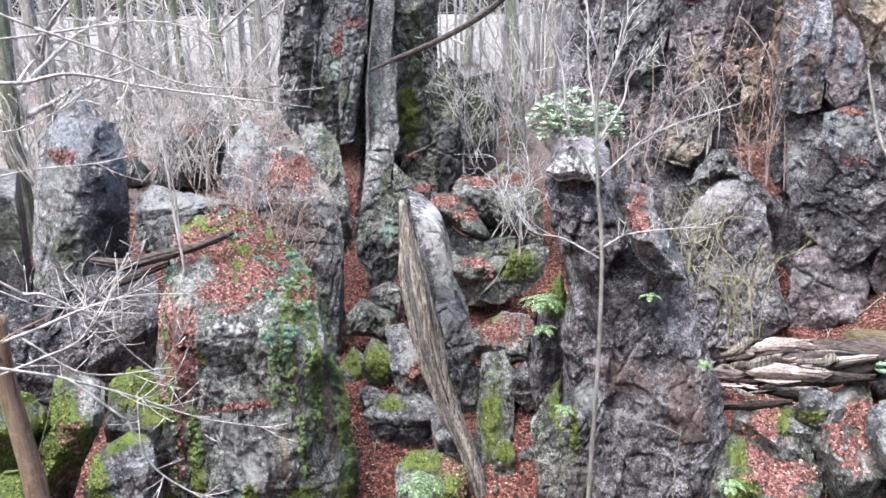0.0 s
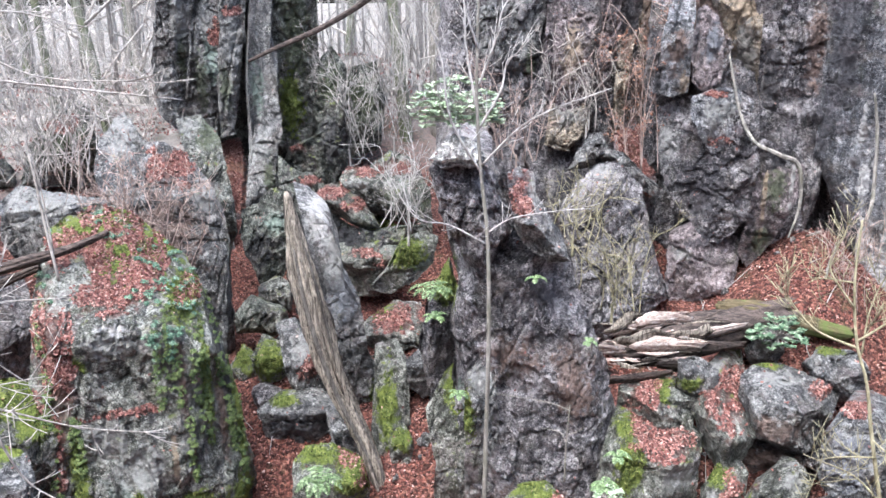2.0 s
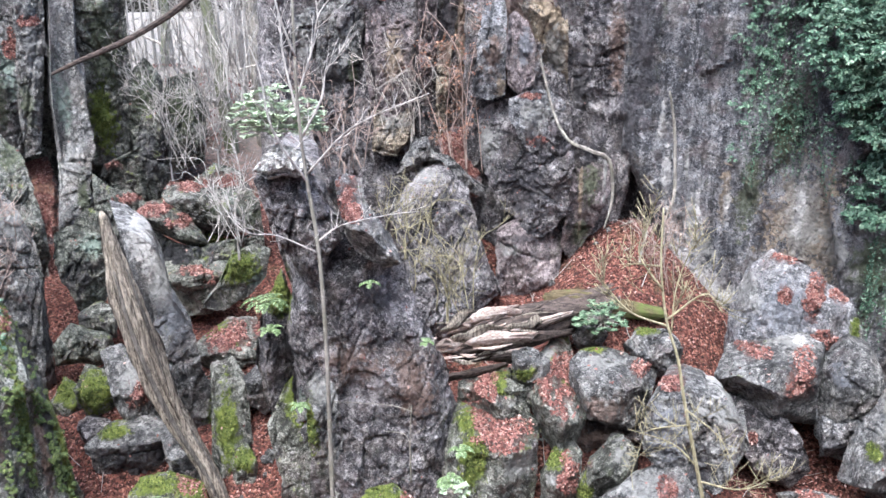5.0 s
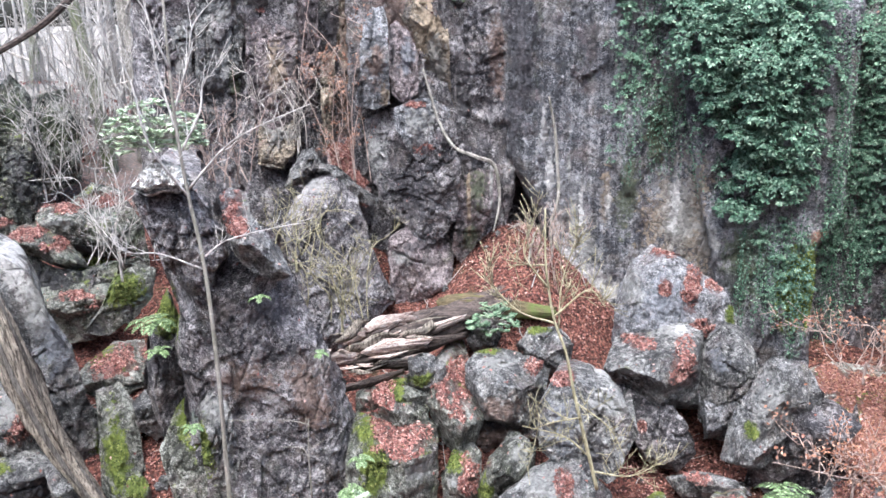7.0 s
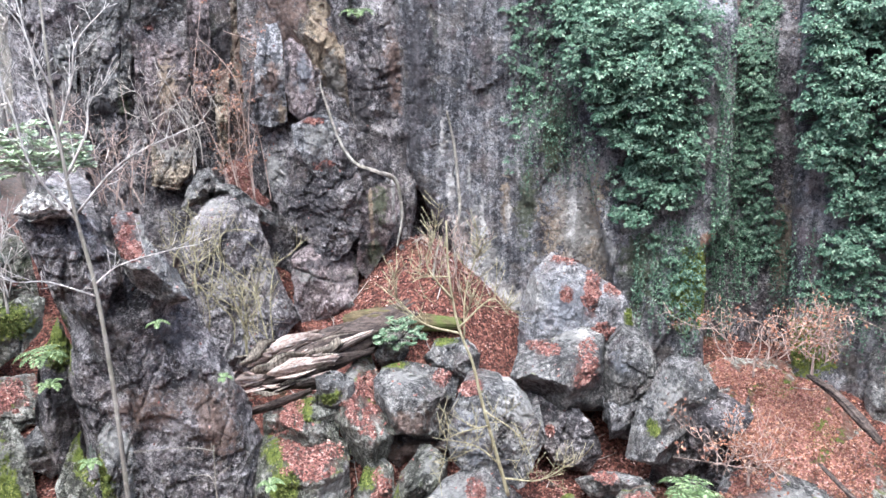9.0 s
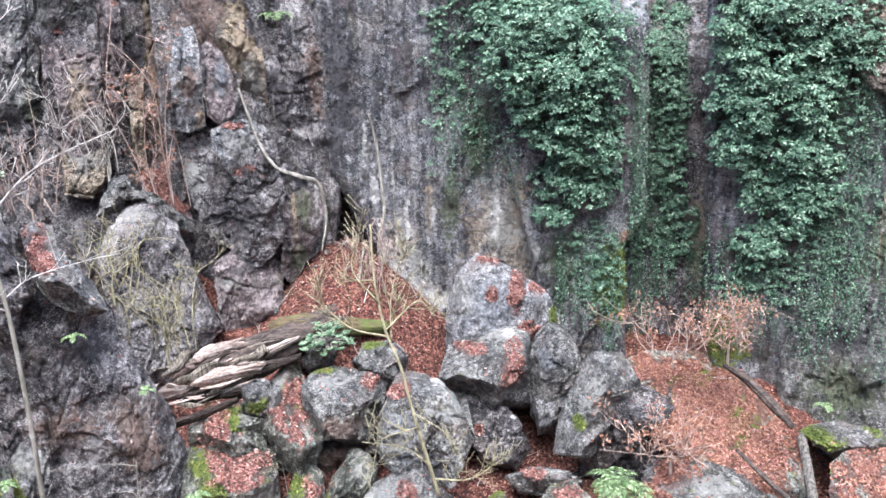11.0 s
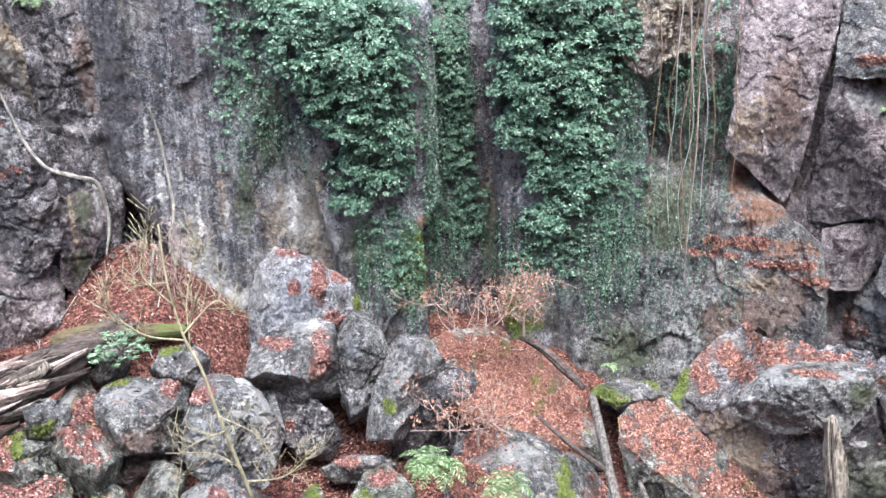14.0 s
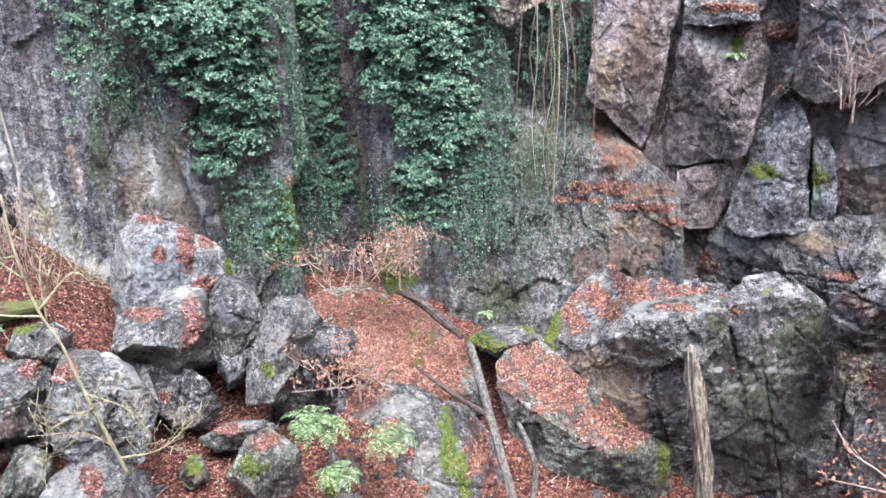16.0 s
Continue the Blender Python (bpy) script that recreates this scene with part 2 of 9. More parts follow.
def soil_material():
    """Soil under a mat of old leaves: leaf-sized flakes, each of its own brown."""
    m = Nodes("forest_soil")
    a, b = m.noise(1.3, 6, 0.65), m.noise(22, 7, 0.7)
    v = m.t.nodes.new("ShaderNodeTexVoronoi")
    v.inputs["Scale"].default_value = 17
    w = m.t.nodes.new("ShaderNodeVectorMath")
    w.operation = "ADD"
    n = m.t.nodes.new("ShaderNodeTexNoise")
    n.inputs["Scale"].default_value = 9
    k = m.t.nodes.new("ShaderNodeVectorMath")
    k.operation = "SCALE"
    k.inputs["Scale"].default_value = 0.12
    m.put(k.inputs[0], n.outputs["Color"])
    m.put(w.inputs[0], m.coord.outputs["Object"])
    m.put(w.inputs[1], k.outputs[0])
    m.put(v.inputs["Vector"], w.outputs[0])
    flake = m.t.nodes.new("ShaderNodeSeparateColor")
    m.put(flake.inputs[0], v.outputs["Color"])
    c = m.ramp(flake.outputs[0], [(0.0, (0.045, 0.018, 0.015)), (0.35, (0.14, 0.05, 0.04)), (0.7, (0.27, 0.105, 0.08)), (1.0, (0.40, 0.20, 0.15))])
    c = m.mix(m.span(b, 0.42, 0.6, 0.75, 0), c, (0.03, 0.018, 0.015))
    c = m.mix(m.span(a, 0.56, 0.68, 0, 0.5), c, (0.10, 0.085, 0.045))
    # greyer and paler with distance: the slope's haze put into the soil's colour
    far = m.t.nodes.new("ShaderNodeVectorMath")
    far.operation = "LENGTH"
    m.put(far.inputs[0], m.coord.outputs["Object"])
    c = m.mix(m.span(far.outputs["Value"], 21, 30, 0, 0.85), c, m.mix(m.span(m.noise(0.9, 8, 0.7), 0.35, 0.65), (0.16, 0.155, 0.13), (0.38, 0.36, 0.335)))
    h = m.calc("ADD", m.calc("MULTIPLY", flake.outputs[1], 0.7), m.calc("SUBTRACT", b, v.outputs["Distance"]))
    return m.done(c, 0.8, m.bump(h, 0.9, 0.05), 0.25)


def leaf_material(name, stops, gloss=0.55, veil=0.0):
    m = Nodes(name)
    c = m.ramp(m.island(), stops)
    c = m.mix(m.span(m.noise(1.2, 4), 0.35, 0.65, 0, 0.3), c, stops[0][1])
    return m.done(c, gloss, m.bump(m.noise(40, 3), 0.3, 0.01), 0.4)


def bark_material(name, low, high, moss=0.0, ribs=14.0, lying=False):
    m = Nodes(name)
    g = m.noise(1.0, 8, 0.7, m.scaled((1.4, ribs, ribs) if lying else (ribs, ribs, 1.2)))
    s = m.noise(9, 6, 0.65)
    c = m.mix(m.span(g, 0.35, 0.65), low, high)
    c = m.mix(m.span(s, 0.5, 0.7, 0, 0.5), c, tuple(min(1, x * 1.6) for x in high))
    if moss:
        c = m.mix(m.calc("MULTIPLY", m.span(m.noise(2.1, 6), 0.45, 0.65), moss), c, (0.10, 0.125, 0.04))
    return m.done(c, 0.85, m.bump(m.calc("ADD", g, m.calc("MULTIPLY", s, 0.4)), 0.8, 0.03), 0.2)


SOIL = soil_material()
LITTER = leaf_material("fallen_beech_leaves", [(0.0, (0.07, 0.03, 0.026)), (0.3, (0.165, 0.062, 0.052)), (0.6, (0.29, 0.125, 0.105)), (0.85, (0.39, 0.205, 0.175)), (1.0, (0.58, 0.42, 0.37))])
EVERGREEN = leaf_material("evergreen_leaves", [(0.0, (0.045, 0.09, 0.05)), (0.5, (0.12, 0.20, 0.115)), (1.0, (0.32, 0.41, 0.28))], 0.45)
RUST = leaf_material("rust_leaves", [(0.0, (0.11, 0.046, 0.03)), (0.4, (0.24, 0.10, 0.06)), (0.75, (0.35, 0.17, 0.105)), (1.0, (0.52, 0.34, 0.24))])
IVY = leaf_material("ivy_leaves", [(0.0, (0.02, 0.053, 0.031)), (0.4, (0.052, 0.118, 0.072)), (0.75, (0.125, 0.225, 0.148)), (1.0, (0.28, 0.385, 0.28))], 0.5)
STRAND = leaf_material("mossy_ivy_strands", [(0.0, (0.03, 0.055, 0.018)), (0.5, (0.085, 0.125, 0.035)), (1.0, (0.21, 0.26, 0.09))], 0.7)
MOSS = leaf_material("moss_tufts", [(0.0, (0.04, 0.058, 0.018)), (0.45, (0.115, 0.15, 0.036)), (0.8, (0.22, 0.26, 0.065)), (1.0, (0.34, 0.36, 0.13))], 0.9)
FERN = leaf_material("fern_leaves", [(0.0, (0.07, 0.12, 0.045)), (0.5, (0.16, 0.24, 0.105)), (1.0, (0.33, 0.43, 0.24))], 0.5)
BUSH = leaf_material("pale_evergreen_leaves", [(0.0, (0.24, 0.32, 0.20)), (0.5, (0.42, 0.52, 0.36)), (1.0, (0.66, 0.73, 0.60))], 0.45)
BARK = bark_material("grey_bark", (0.14, 0.13, 0.115), (0.34, 0.32, 0.29), 0.2)
BARK_GREEN = bark_material("green_grey_bark", (0.10, 0.105, 0.08), (0.27, 0.275, 0.22), 0.5)
BARK_BROWN = bark_material("brown_bark", (0.13, 0.085, 0.055), (0.30, 0.215, 0.15))
TWIG = bark_material("pale_twigs", (0.27, 0.245, 0.225), (0.56, 0.525, 0.49))
TWIG_PALE = bark_material("silvery_twigs", (0.32, 0.30, 0.29), (0.62, 0.60, 0.58))
TWIG_GREY = bark_material("grey_twigs", (0.24, 0.225, 0.21), (0.48, 0.46, 0.44))
TWIG_YELLOW = bark_material("yellow_green_twigs", (0.20, 0.18, 0.11), (0.40, 0.37, 0.25))
TWIG_RED = bark_material("reddish_twigs", (0.24, 0.175, 0.155), (0.45, 0.36, 0.32))
WOOD = bark_material("weathered_grey_wood", (0.05, 0.042, 0.035), (0.40, 0.355, 0.30), 0.0, 30)
GREYWOOD = bark_material("grey_dead_wood", (0.05, 0.045, 0.042), (0.20, 0.185, 0.17), 0.0, 26)
SPLIT = bark_material("split_pale_wood", (0.30, 0.20, 0.165), (0.80, 0.69, 0.63), 0.0, 24, True)
ROTTEN = bark_material("rotten_dark_wood", (0.03, 0.025, 0.024), (0.12, 0.095, 0.085), 0.0, 22, True)
LOGMOSS = bark_material("mossy_wood", (0.06, 0.05, 0.03), (0.15, 0.12, 0.07), 1.0, 22, True)


# ---- mesh helpers ----
class Build:
    """Gathers vertices and faces for one mesh."""

    def __init__(self):
        self.v, self.f = [], []

    def add(self, verts, faces):
        n = len(self.v)
        self.v.extend(map(tuple, verts))
        self.f.extend(tuple(i + n for i in f) for f in faces)

    def tube(self, pts, r0, r1, sides=5, power=1.0):
        pts = [Vector(p) for p in pts]
        n = len(pts)
        verts, faces, ref = [], [], Vector((0.31, 0.52, 0.79))
        for i, p in enumerate(pts):
            d = (pts[min(i + 1, n - 1)] - pts[max(i - 1, 0)]).normalized()
            a = d.cross(ref)
            if a.length < 0.05:
                a = d.cross(Vector((1, 0, 0)))
            a.normalize()
            b = d.cross(a)
            r = r0 + (r1 - r0) * (i / (n - 1)) ** power
            for k in range(sides):
                w = 2 * math.pi * k / sides
                verts.append(p + a * (r * math.cos(w)) + b * (r * math.sin(w)))
        for i in range(n - 1):
            for k in range(sides):
                k2 = (k + 1) % sides
                faces.append((i * sides + k, i * sides + k2, (i + 1) * sides + k2, (i + 1) * sides + k))
        faces.append(tuple(range(sides))[::-1])
        faces.append(tuple((n - 1) * sides + k for k in range(sides)))
        self.add(verts, faces)

    def mesh(self, name, material, smooth=True):
        me = bpy.data.meshes.new(name)
        me.from_pydata(self.v, [], self.f)
        if smooth:
            me.polygons.foreach_set("use_smooth", [True] * len(me.polygons))
        me.materials.append(material)
        me.update()
        return me


def part(name, build, material, parent, label="", smooth=True):
    ob = new(name, build.mesh(name, material, smooth))
    ob.parent = parent
    return tagged(ob, label)


def thing(name, label, category, group="", where=None):
    ob = new(name)
    ob.empty_display_size = 0.1
    if where is not None:
        ob.matrix_world = where
    return tagged(ob, label, category, group)


LEAF_SHAPE = np.array([(0, 0, 0), (-0.26, 0.32, 0.05), (-0.17, 0.72, 0.05), (0, 1, -0.02), (0.17, 0.72, 0.05), (0.26, 0.32, 0.05)])


def leaf_mesh(name, material, places, normals, sizes, seed, tilt=0.5, aims=None):
    """One mesh of many small folded leaves that lie on the given places."""
    rng = np.random.default_rng(seed)
    P, N = np.asarray(places, float), np.asarray(normals, float)
    n = len(P)
    N = N + rng.normal(0, tilt, (n, 3))
    N /= np.linalg.norm(N, axis=1)[:, None]
    A = rng.normal(0, 1, (n, 3)) if aims is None else np.asarray(aims, float) + rng.normal(0, 0.35, (n, 3))
    A -= N * (A * N).sum(1)[:, None]
    A /= np.linalg.norm(A, axis=1)[:, None] + 1e-9
    B = np.cross(A, N)
    s = np.asarray(sizes, float).reshape(-1, 1, 1) * np.ones((n, 1, 1))
    shape = LEAF_SHAPE[None] * np.stack([rng.uniform(0.75, 1.35, n), np.ones(n), rng.uniform(0.3, 3.5, n) * rng.choice([1, 1, -1], n)], 1)[:, None, :]
    V = P[:, None, :] + s * (shape[:, :, :1] * B[:, None] + (shape[:, :, 1:2] - 0.5) * A[:, None] + shape[:, :, 2:] * N[:, None])
    V = V.reshape(-1, 3)
    base = (np.arange(n) * 6)[:, None]
    quads = np.concatenate([base + np.array([[0, 3, 2, 1]]), base + np.array([[0, 5, 4, 3]])], 1).reshape(-1)
    me = bpy.data.meshes.new(name)
    me.vertices.add(len(V))
    me.vertices.foreach_set("co", V.reshape(-1))
    me.loops.add(len(quads))
    me.loops.foreach_set("vertex_index", quads.astype(np.int32))
    me.polygons.add(len(quads) // 4)
    me.polygons.foreach_set("loop_start", np.arange(0, len(quads), 4, dtype=np.int32))
    me.update(calc_edges=True)
    me.materials.append(material)
    return me


def spot(x, y, seed=0.0, scale=1.0):
    return noise.noise(Vector((x * scale, y * scale, seed)))


SIZE = 1.45      # width of the hollow against its first sketch


def ground_height(x, y):
    """The hollow below the lookout, the rise behind it and the wooded hillside."""
    x, y = x / SIZE, y / SIZE
    r = math.hypot(x, y)
    k = min(1.0, max(0.0, (r - 0.5) / 4.0))
    away = math.atan2(x, y)
    flank = min(1.0, max(0.0, (abs(away) - 1.25) / 0.5))
    flank = flank * flank * (3 - 2 * flank)
    h = 4.4 - 5.6 * k * k * (3 - 2 * k) * (1 - flank)
    h += 0.42 * max(0.0, min(r, 14.5) - 8.0)
    h += 0.13 * max(0.0, min(r, 26.0) - 14.5) - 0.04 * max(0.0, min(r, 110.0) - 30.0)
    # unseen rise behind the lookout and at both sides, added to block low skylight
    h += flank * 0.4 * max(0.0, min(r, 26.0) - 3.0)
    for mx, my, mh, mr in ((1.6, 7.9, 0.95, 1.2), (-3.9, 8.3, 0.55, 1.0), (-6.3, 8.6, 0.55, 1.2), (-1.0, 9.0, 1.5, 1.1), (0.3, 10.9, 1.65, 1.5), (0.3, 12.4, 1.0, 1.2), (5.0, 9.6, 0.5, 1.2), (5.4, 7.3, 0.35, 0.6), (-10.2, 17.6, 1.9, 2.8), (7.5, 5.2, -1.5, 0.9), (6.6, 5.6, -0.9, 0.6), (-5.6, 10.8, -0.5, 0.9), (-6.9, 10.0, -0.5, 0.8),
                           (-7.4, 4.0, 1.2, 1.3), (9.3, 4.9, -1.2, 1.3), (8.3, 4.0, -1.6, 0.9), (-4.8, 9.9, 0.85, 1.4), (-2.3, 12.4, 1.7, 1.2), (-9.0, 11.6, -0.3, 1.2), (-7.4, 13.3, 0.3, 1.4), (-8.0, 9.9, -0.3, 1.0)):
        h += mh * math.exp(-((x - mx) ** 2 + (y - my) ** 2) / (mr * mr))
    h *= SIZE
    x, y = x * SIZE, y * SIZE
    return h + 0.12 * spot(x, y, 3.0, 0.8) + 0.05 * spot(x, y, 5.0, 2.6)


def ground():
    """One sheet from below the lookout to the horizon, finer near the rocks."""
    rings = [0.0] + [1.5 + 0.2 * i for i in range(112)] + [23.8 * 1.09 ** i for i in range(1, 52)]
    around = 300
    b = Build()
    verts = [(0, 0, ground_height(0, 0))]
    for r in rings[1:]:
        for k in range(around):
            a = 2 * math.pi * k / around
            x, y = r * math.sin(a), r * math.cos(a)
            verts.append((x, y, ground_height(x, y)))
    faces = [(0, 1 + (k + 1) % around, 1 + k) for k in range(around)]
    for i in range(len(rings) - 2):
        for k in range(around):
            k2 = (k + 1) % around
            faces.append((1 + i * around + k, 1 + i * around + k2, 1 + (i + 1) * around + k2, 1 + (i + 1) * around + k))
    b.add(verts, faces)
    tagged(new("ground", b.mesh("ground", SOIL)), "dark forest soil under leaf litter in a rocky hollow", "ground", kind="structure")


ground()


# ---- rocks ----
SKINS = []      # (name, matrix, surface tree) of every rock, for what lies or grows on them
LYING = {}      # places of fallen leaves, by kind


def inside_outline(profile, m, rng, jag):
    """Points round a closed outline at even steps, slightly ragged."""
    p = np.array(profile, float)
    q = np.roll(p, -1, 0)
    if (p[:, 0] * q[:, 1] - p[:, 1] * q[:, 0]).sum() < 0:
        p = p[::-1].copy()
        q = np.roll(p, -1, 0)
    seg = np.linalg.norm(q - p, axis=1)
    at = np.concatenate([[0], np.cumsum(seg)])
    s = np.linspace(0, at[-1], m, endpoint=False)
    i = np.clip(np.searchsorted(at, s, side="right") - 1, 0, len(p) - 1)
    w = ((s - at[i]) / np.maximum(seg[i], 1e-6))[:, None]
    o = p[i] * (1 - w) + q[i] * w
    # broken, angular edge: straight bits between random knots, then a fine ragged one
    way = o - o.mean(0)
    way /= np.linalg.norm(way, axis=1)[:, None] + 1e-9
    total = at[-1]
    for gap, size in ((0.42, 0.042), (0.17, 0.026)):
        k = max(6, int(total / gap))
        knots = np.sort(rng.uniform(0, total, k))
        push = rng.uniform(-1, 1, k) * size * jag
        push = np.interp(s, np.concatenate([[knots[-1] - total], knots, [knots[0] + total]]), np.concatenate([[push[-1]], push, [push[0]]]))
        o = o + way * push[:, None]
    off = rng.uniform(0, 50)
    rag = np.array([(noise.noise(Vector((x * 9, y * 9, off))), noise.noise(Vector((x * 9, y * 9, off + 20)))) for x, y in o])
    return o + 0.018 * rag


def rock(name, label, where, profile, front, back, mat, seed, ridge=None, slope=1.0, facet=0.1, cells=14, blunt=13.0, step=0.027, grain=0.03, core=None, marks=(), leaves=(), cat="rock", hew=True, squat=1.0, under=None, tuck=0.0, corners=(), lip=(0.0, 0.4), joints=None):
    """A solid rock: an outline shaped to fit the camera's view, a hewn face and a back, broken facets, an upper part
    that falls back beyond its ridge.
    """
    rng = np.random.default_rng(seed)
    prof = np.array(profile, float)
    length = np.linalg.norm(np.roll(prof, -1, 0) - prof, axis=1).sum()
    n = int(min(190, max(22, length / step / 4)))
    m = 4 * n
    o = inside_outline(profile, m, rng, min(1.0, 0.25 + 0.12 * length))
    c = np.array(core) if core else o.mean(0) + rng.uniform(-0.14, 0.14, 2) * (o.max(0) - o.min(0))
    reach = np.linalg.norm(o - c, axis=1).mean()
    # an even square net, laid over the outline
    gi, gj = np.meshgrid(np.arange(n + 1), np.arange(n + 1), indexing="ij")
    x, y = 2 * gi.ravel() / n - 1, 2 * gj.ravel() / n - 1
    rr = np.maximum(abs(x), abs(y))
    side = np.where((abs(x) >= abs(y)) & (x > 0), y / np.maximum(rr, 1e-9),
                    np.where((abs(y) > abs(x)) & (y > 0), 2 - x / np.maximum(rr, 1e-9),
                             np.where((abs(x) >= abs(y)) & (x <= 0), 4 - y / np.maximum(rr, 1e-9), 6 + x / np.maximum(rr, 1e-9))))
    s = ((side + 8) % 8) / 8 * m
    i0 = np.floor(s + 1e-6).astype(int) % m
    k = (s - np.floor(s + 1e-6))[:, None]
    rim = o[i0] * (1 - k) + o[(i0 + 1) % m] * k
    uw = c + (rim - c) * rr[:, None]
    lo, hi = o.min(0), o.max(0)
    high = c[1] + 0.45 * (hi[1] - c[1])

    def middle(p):
        if ridge is None:
            edge = high
        else:
            r = np.array(ridge)
            edge = np.interp(p[:, 0], r[:, 0], r[:, 1])
        return slope * np.maximum(0, p[:, 1] - edge) + tuck * np.maximum(0, edge - p[:, 1])

    def chips(count, size, tall):
        seeds = rng.uniform(lo, hi, (count, 2))
        level, lean = rng.uniform(-1, 1, count), rng.normal(0, 0.6, (count, 2))
        best, near = np.full(len(uw), 1e9), np.zeros(len(uw), int)
        turn = rng.uniform(-0.5, 0.5)
        ax = np.array([[math.cos(turn), math.sin(turn)], [-math.sin(turn), math.cos(turn)]])
        for q in range(count):
            d = (((uw - seeds[q]) @ ax.T) ** 2 * np.array([1.0, tall])).sum(1)
            closer = d < best
            best[closer], near[closer] = d[closer], q
        return level[near] * size + ((uw - seeds[near]) * lean[near]).sum(1).clip(-1, 1) * size * 2.5

    off = rng.uniform(0, 60)
    swell = (1 - rr ** (blunt * 2)).clip(0) ** 0.5
    keep = (1 - rr ** 14).clip(0)
    rough = np.array([noise.fractal(Vector((p[0] * 2.3, p[1] * 2.3, off)), 0.7, 2.1, 7) for p in uw])
    crag = np.array([noise.turbulence(Vector((p[0] * 2.6 + 0.5 * p[1], p[1] * 1.3, off + 7)), 5, True) for p in uw]) - 0.5
    bent = uw + (0.05 if hew else 0.02) * np.stack([rough, np.roll(rough, 7)], 1)
    area = (hi - lo).prod()
    if hew:
        # a few flat broken faces that meet in crisp edges
        if corners:
            few = prof[np.linspace(0, len(prof), 6, endpoint=False).astype(int)]
            pts = [(p[0], p[1], h - front * rng.uniform(lip[0] + 0.15, lip[1] + 0.2)) for p, h in zip(few, middle(few))]
            hull = np.array(pts + [(u, w, -front * d) for u, w, d in corners])
            face = np.full(len(uw), -9.0)
            for q in itertools.combinations(range(len(hull)), 3):
                k3 = np.column_stack([hull[list(q), :2], np.ones(3)])
                if abs(np.linalg.det(k3)) < 1e-4:
                    continue
                g = np.linalg.solve(k3, hull[list(q), 2])
                if (hull[:, 2] - hull[:, :2] @ g[:2] - g[2] > -1e-6).all():
                    face = np.maximum(face, bent @ g[:2] + g[2])
            face = face - middle(uw)
        else:
            face = np.full(len(uw), -front)
            for q in range(3 + int(min(4, area / 2))):
                at = c + rng.uniform(-0.3, 0.3, 2) * (hi - lo)
                tilt = rng.normal(0, 0.3, 2) * np.array([1.0, 0.8])
                face = np.maximum(face, -front * rng.uniform(0.85, 1.0) + (bent - at) @ tilt)
        # every side of the outline breaks off steeply
        nxt = np.roll(prof, -1, 0)
        for p, q in zip(prof, nxt):
            e = q - p
            k1 = (((bent - p) @ e) / max(e @ e, 1e-9)).clip(0, 1)
            d = np.linalg.norm(bent - p - k1[:, None] * e, axis=1)
            face = np.maximum(face, -front * lip[0] - rng.uniform(0.9, 3.6) * d)
    else:
        face = -front * swell
    # joints: straight fractures in two leaning sets, each with a groove and a small throw
    lay = rng.normal(1.32, 0.16)
    size = math.sqrt(area)
    crack = np.zeros(len(uw))
    for q in range((2 + int(min(9, 1.1 * area)) if hew else 0) if joints is None else joints):
        turn = lay + rng.normal(0, 0.1) - (rng.uniform(1.2, 1.7) if q % 3 == 1 else 0)
        at = rng.uniform(lo, hi)
        along, across = np.array([math.cos(turn), math.sin(turn)]), np.array([-math.sin(turn), math.cos(turn)])
        far, run = (bent - at) @ across, (bent - at) @ along
        ends = (1.25 - abs(run) / (rng.uniform(0.25, 0.6) * size)).clip(0, 1) ** 0.5
        crack = np.maximum(crack, rng.uniform(0.45, 1.0) * np.exp(-(far / 0.024) ** 2) * ends)
        face = face + rng.uniform(-0.5, 0.7) * facet * ends * (far > 0) * np.exp(-abs(far) / (0.3 * size))
    many = int(min(420, 20 + 50 * area))
    v = middle(uw) + face + keep * (chips(cells, facet * (0.28 if hew else 0.6), 0.6 * squat) + chips(cells * 3, facet * (0.25 if hew else 0.4), 0.45 * squat) + chips(many, (0.018 if squat > 0.5 else 0.012) + facet * 0.11, 1.3 * squat) + 0.02 * rough - 1.1 * grain * crag + (0.085 if hew else 0.05) * crack)
    V = [np.stack([uw[:, 0], v, uw[:, 1]], 1)]
    rimid = np.array([i * (n + 1) + j for i, j in [(n, j) for j in range(n)] + [(n - i, n) for i in range(n)] + [(0, n - j) for j in range(n)] + [(i, 0) for i in range(n)]])
    ou = uw[rimid]
    rb = (0.85, 0.65, 0.4, 0.15)
    for q in rb:
        ub = c + (ou - c) * q
        V.append(np.stack([ub[:, 0], middle(ub) + back * (1 - q ** 5) ** 0.5, ub[:, 1]], 1))
    V.append(np.array([[c[0], float(middle(c[None])[0]) + back, c[1]]]))
    V = np.concatenate(V)
    F = [(i * (n + 1) + j, (i + 1) * (n + 1) + j, (i + 1) * (n + 1) + j + 1, i * (n + 1) + j + 1) for i in range(n) for j in range(n)]
    ring = list(rimid)
    for q in range(len(rb)):
        nxt = [(n + 1) ** 2 + q * m + j for j in range(m)]
        F.extend((ring[j], nxt[j], nxt[(j + 1) % m], ring[(j + 1) % m]) for j in range(m))
        ring = nxt
    tip = len(V) - 1
    F.extend((ring[j], tip, ring[(j + 1) % m]) for j in range(m))
    F = [tuple(int(q) for q in f) for f in F]
    me = bpy.data.meshes.new(name)
    me.from_pydata([tuple(x) for x in V], [], F)
    me.polygons.foreach_set("use_smooth", [True] * len(me.polygons))
    me.materials.append(ROCK[mat])
    kinds = {}
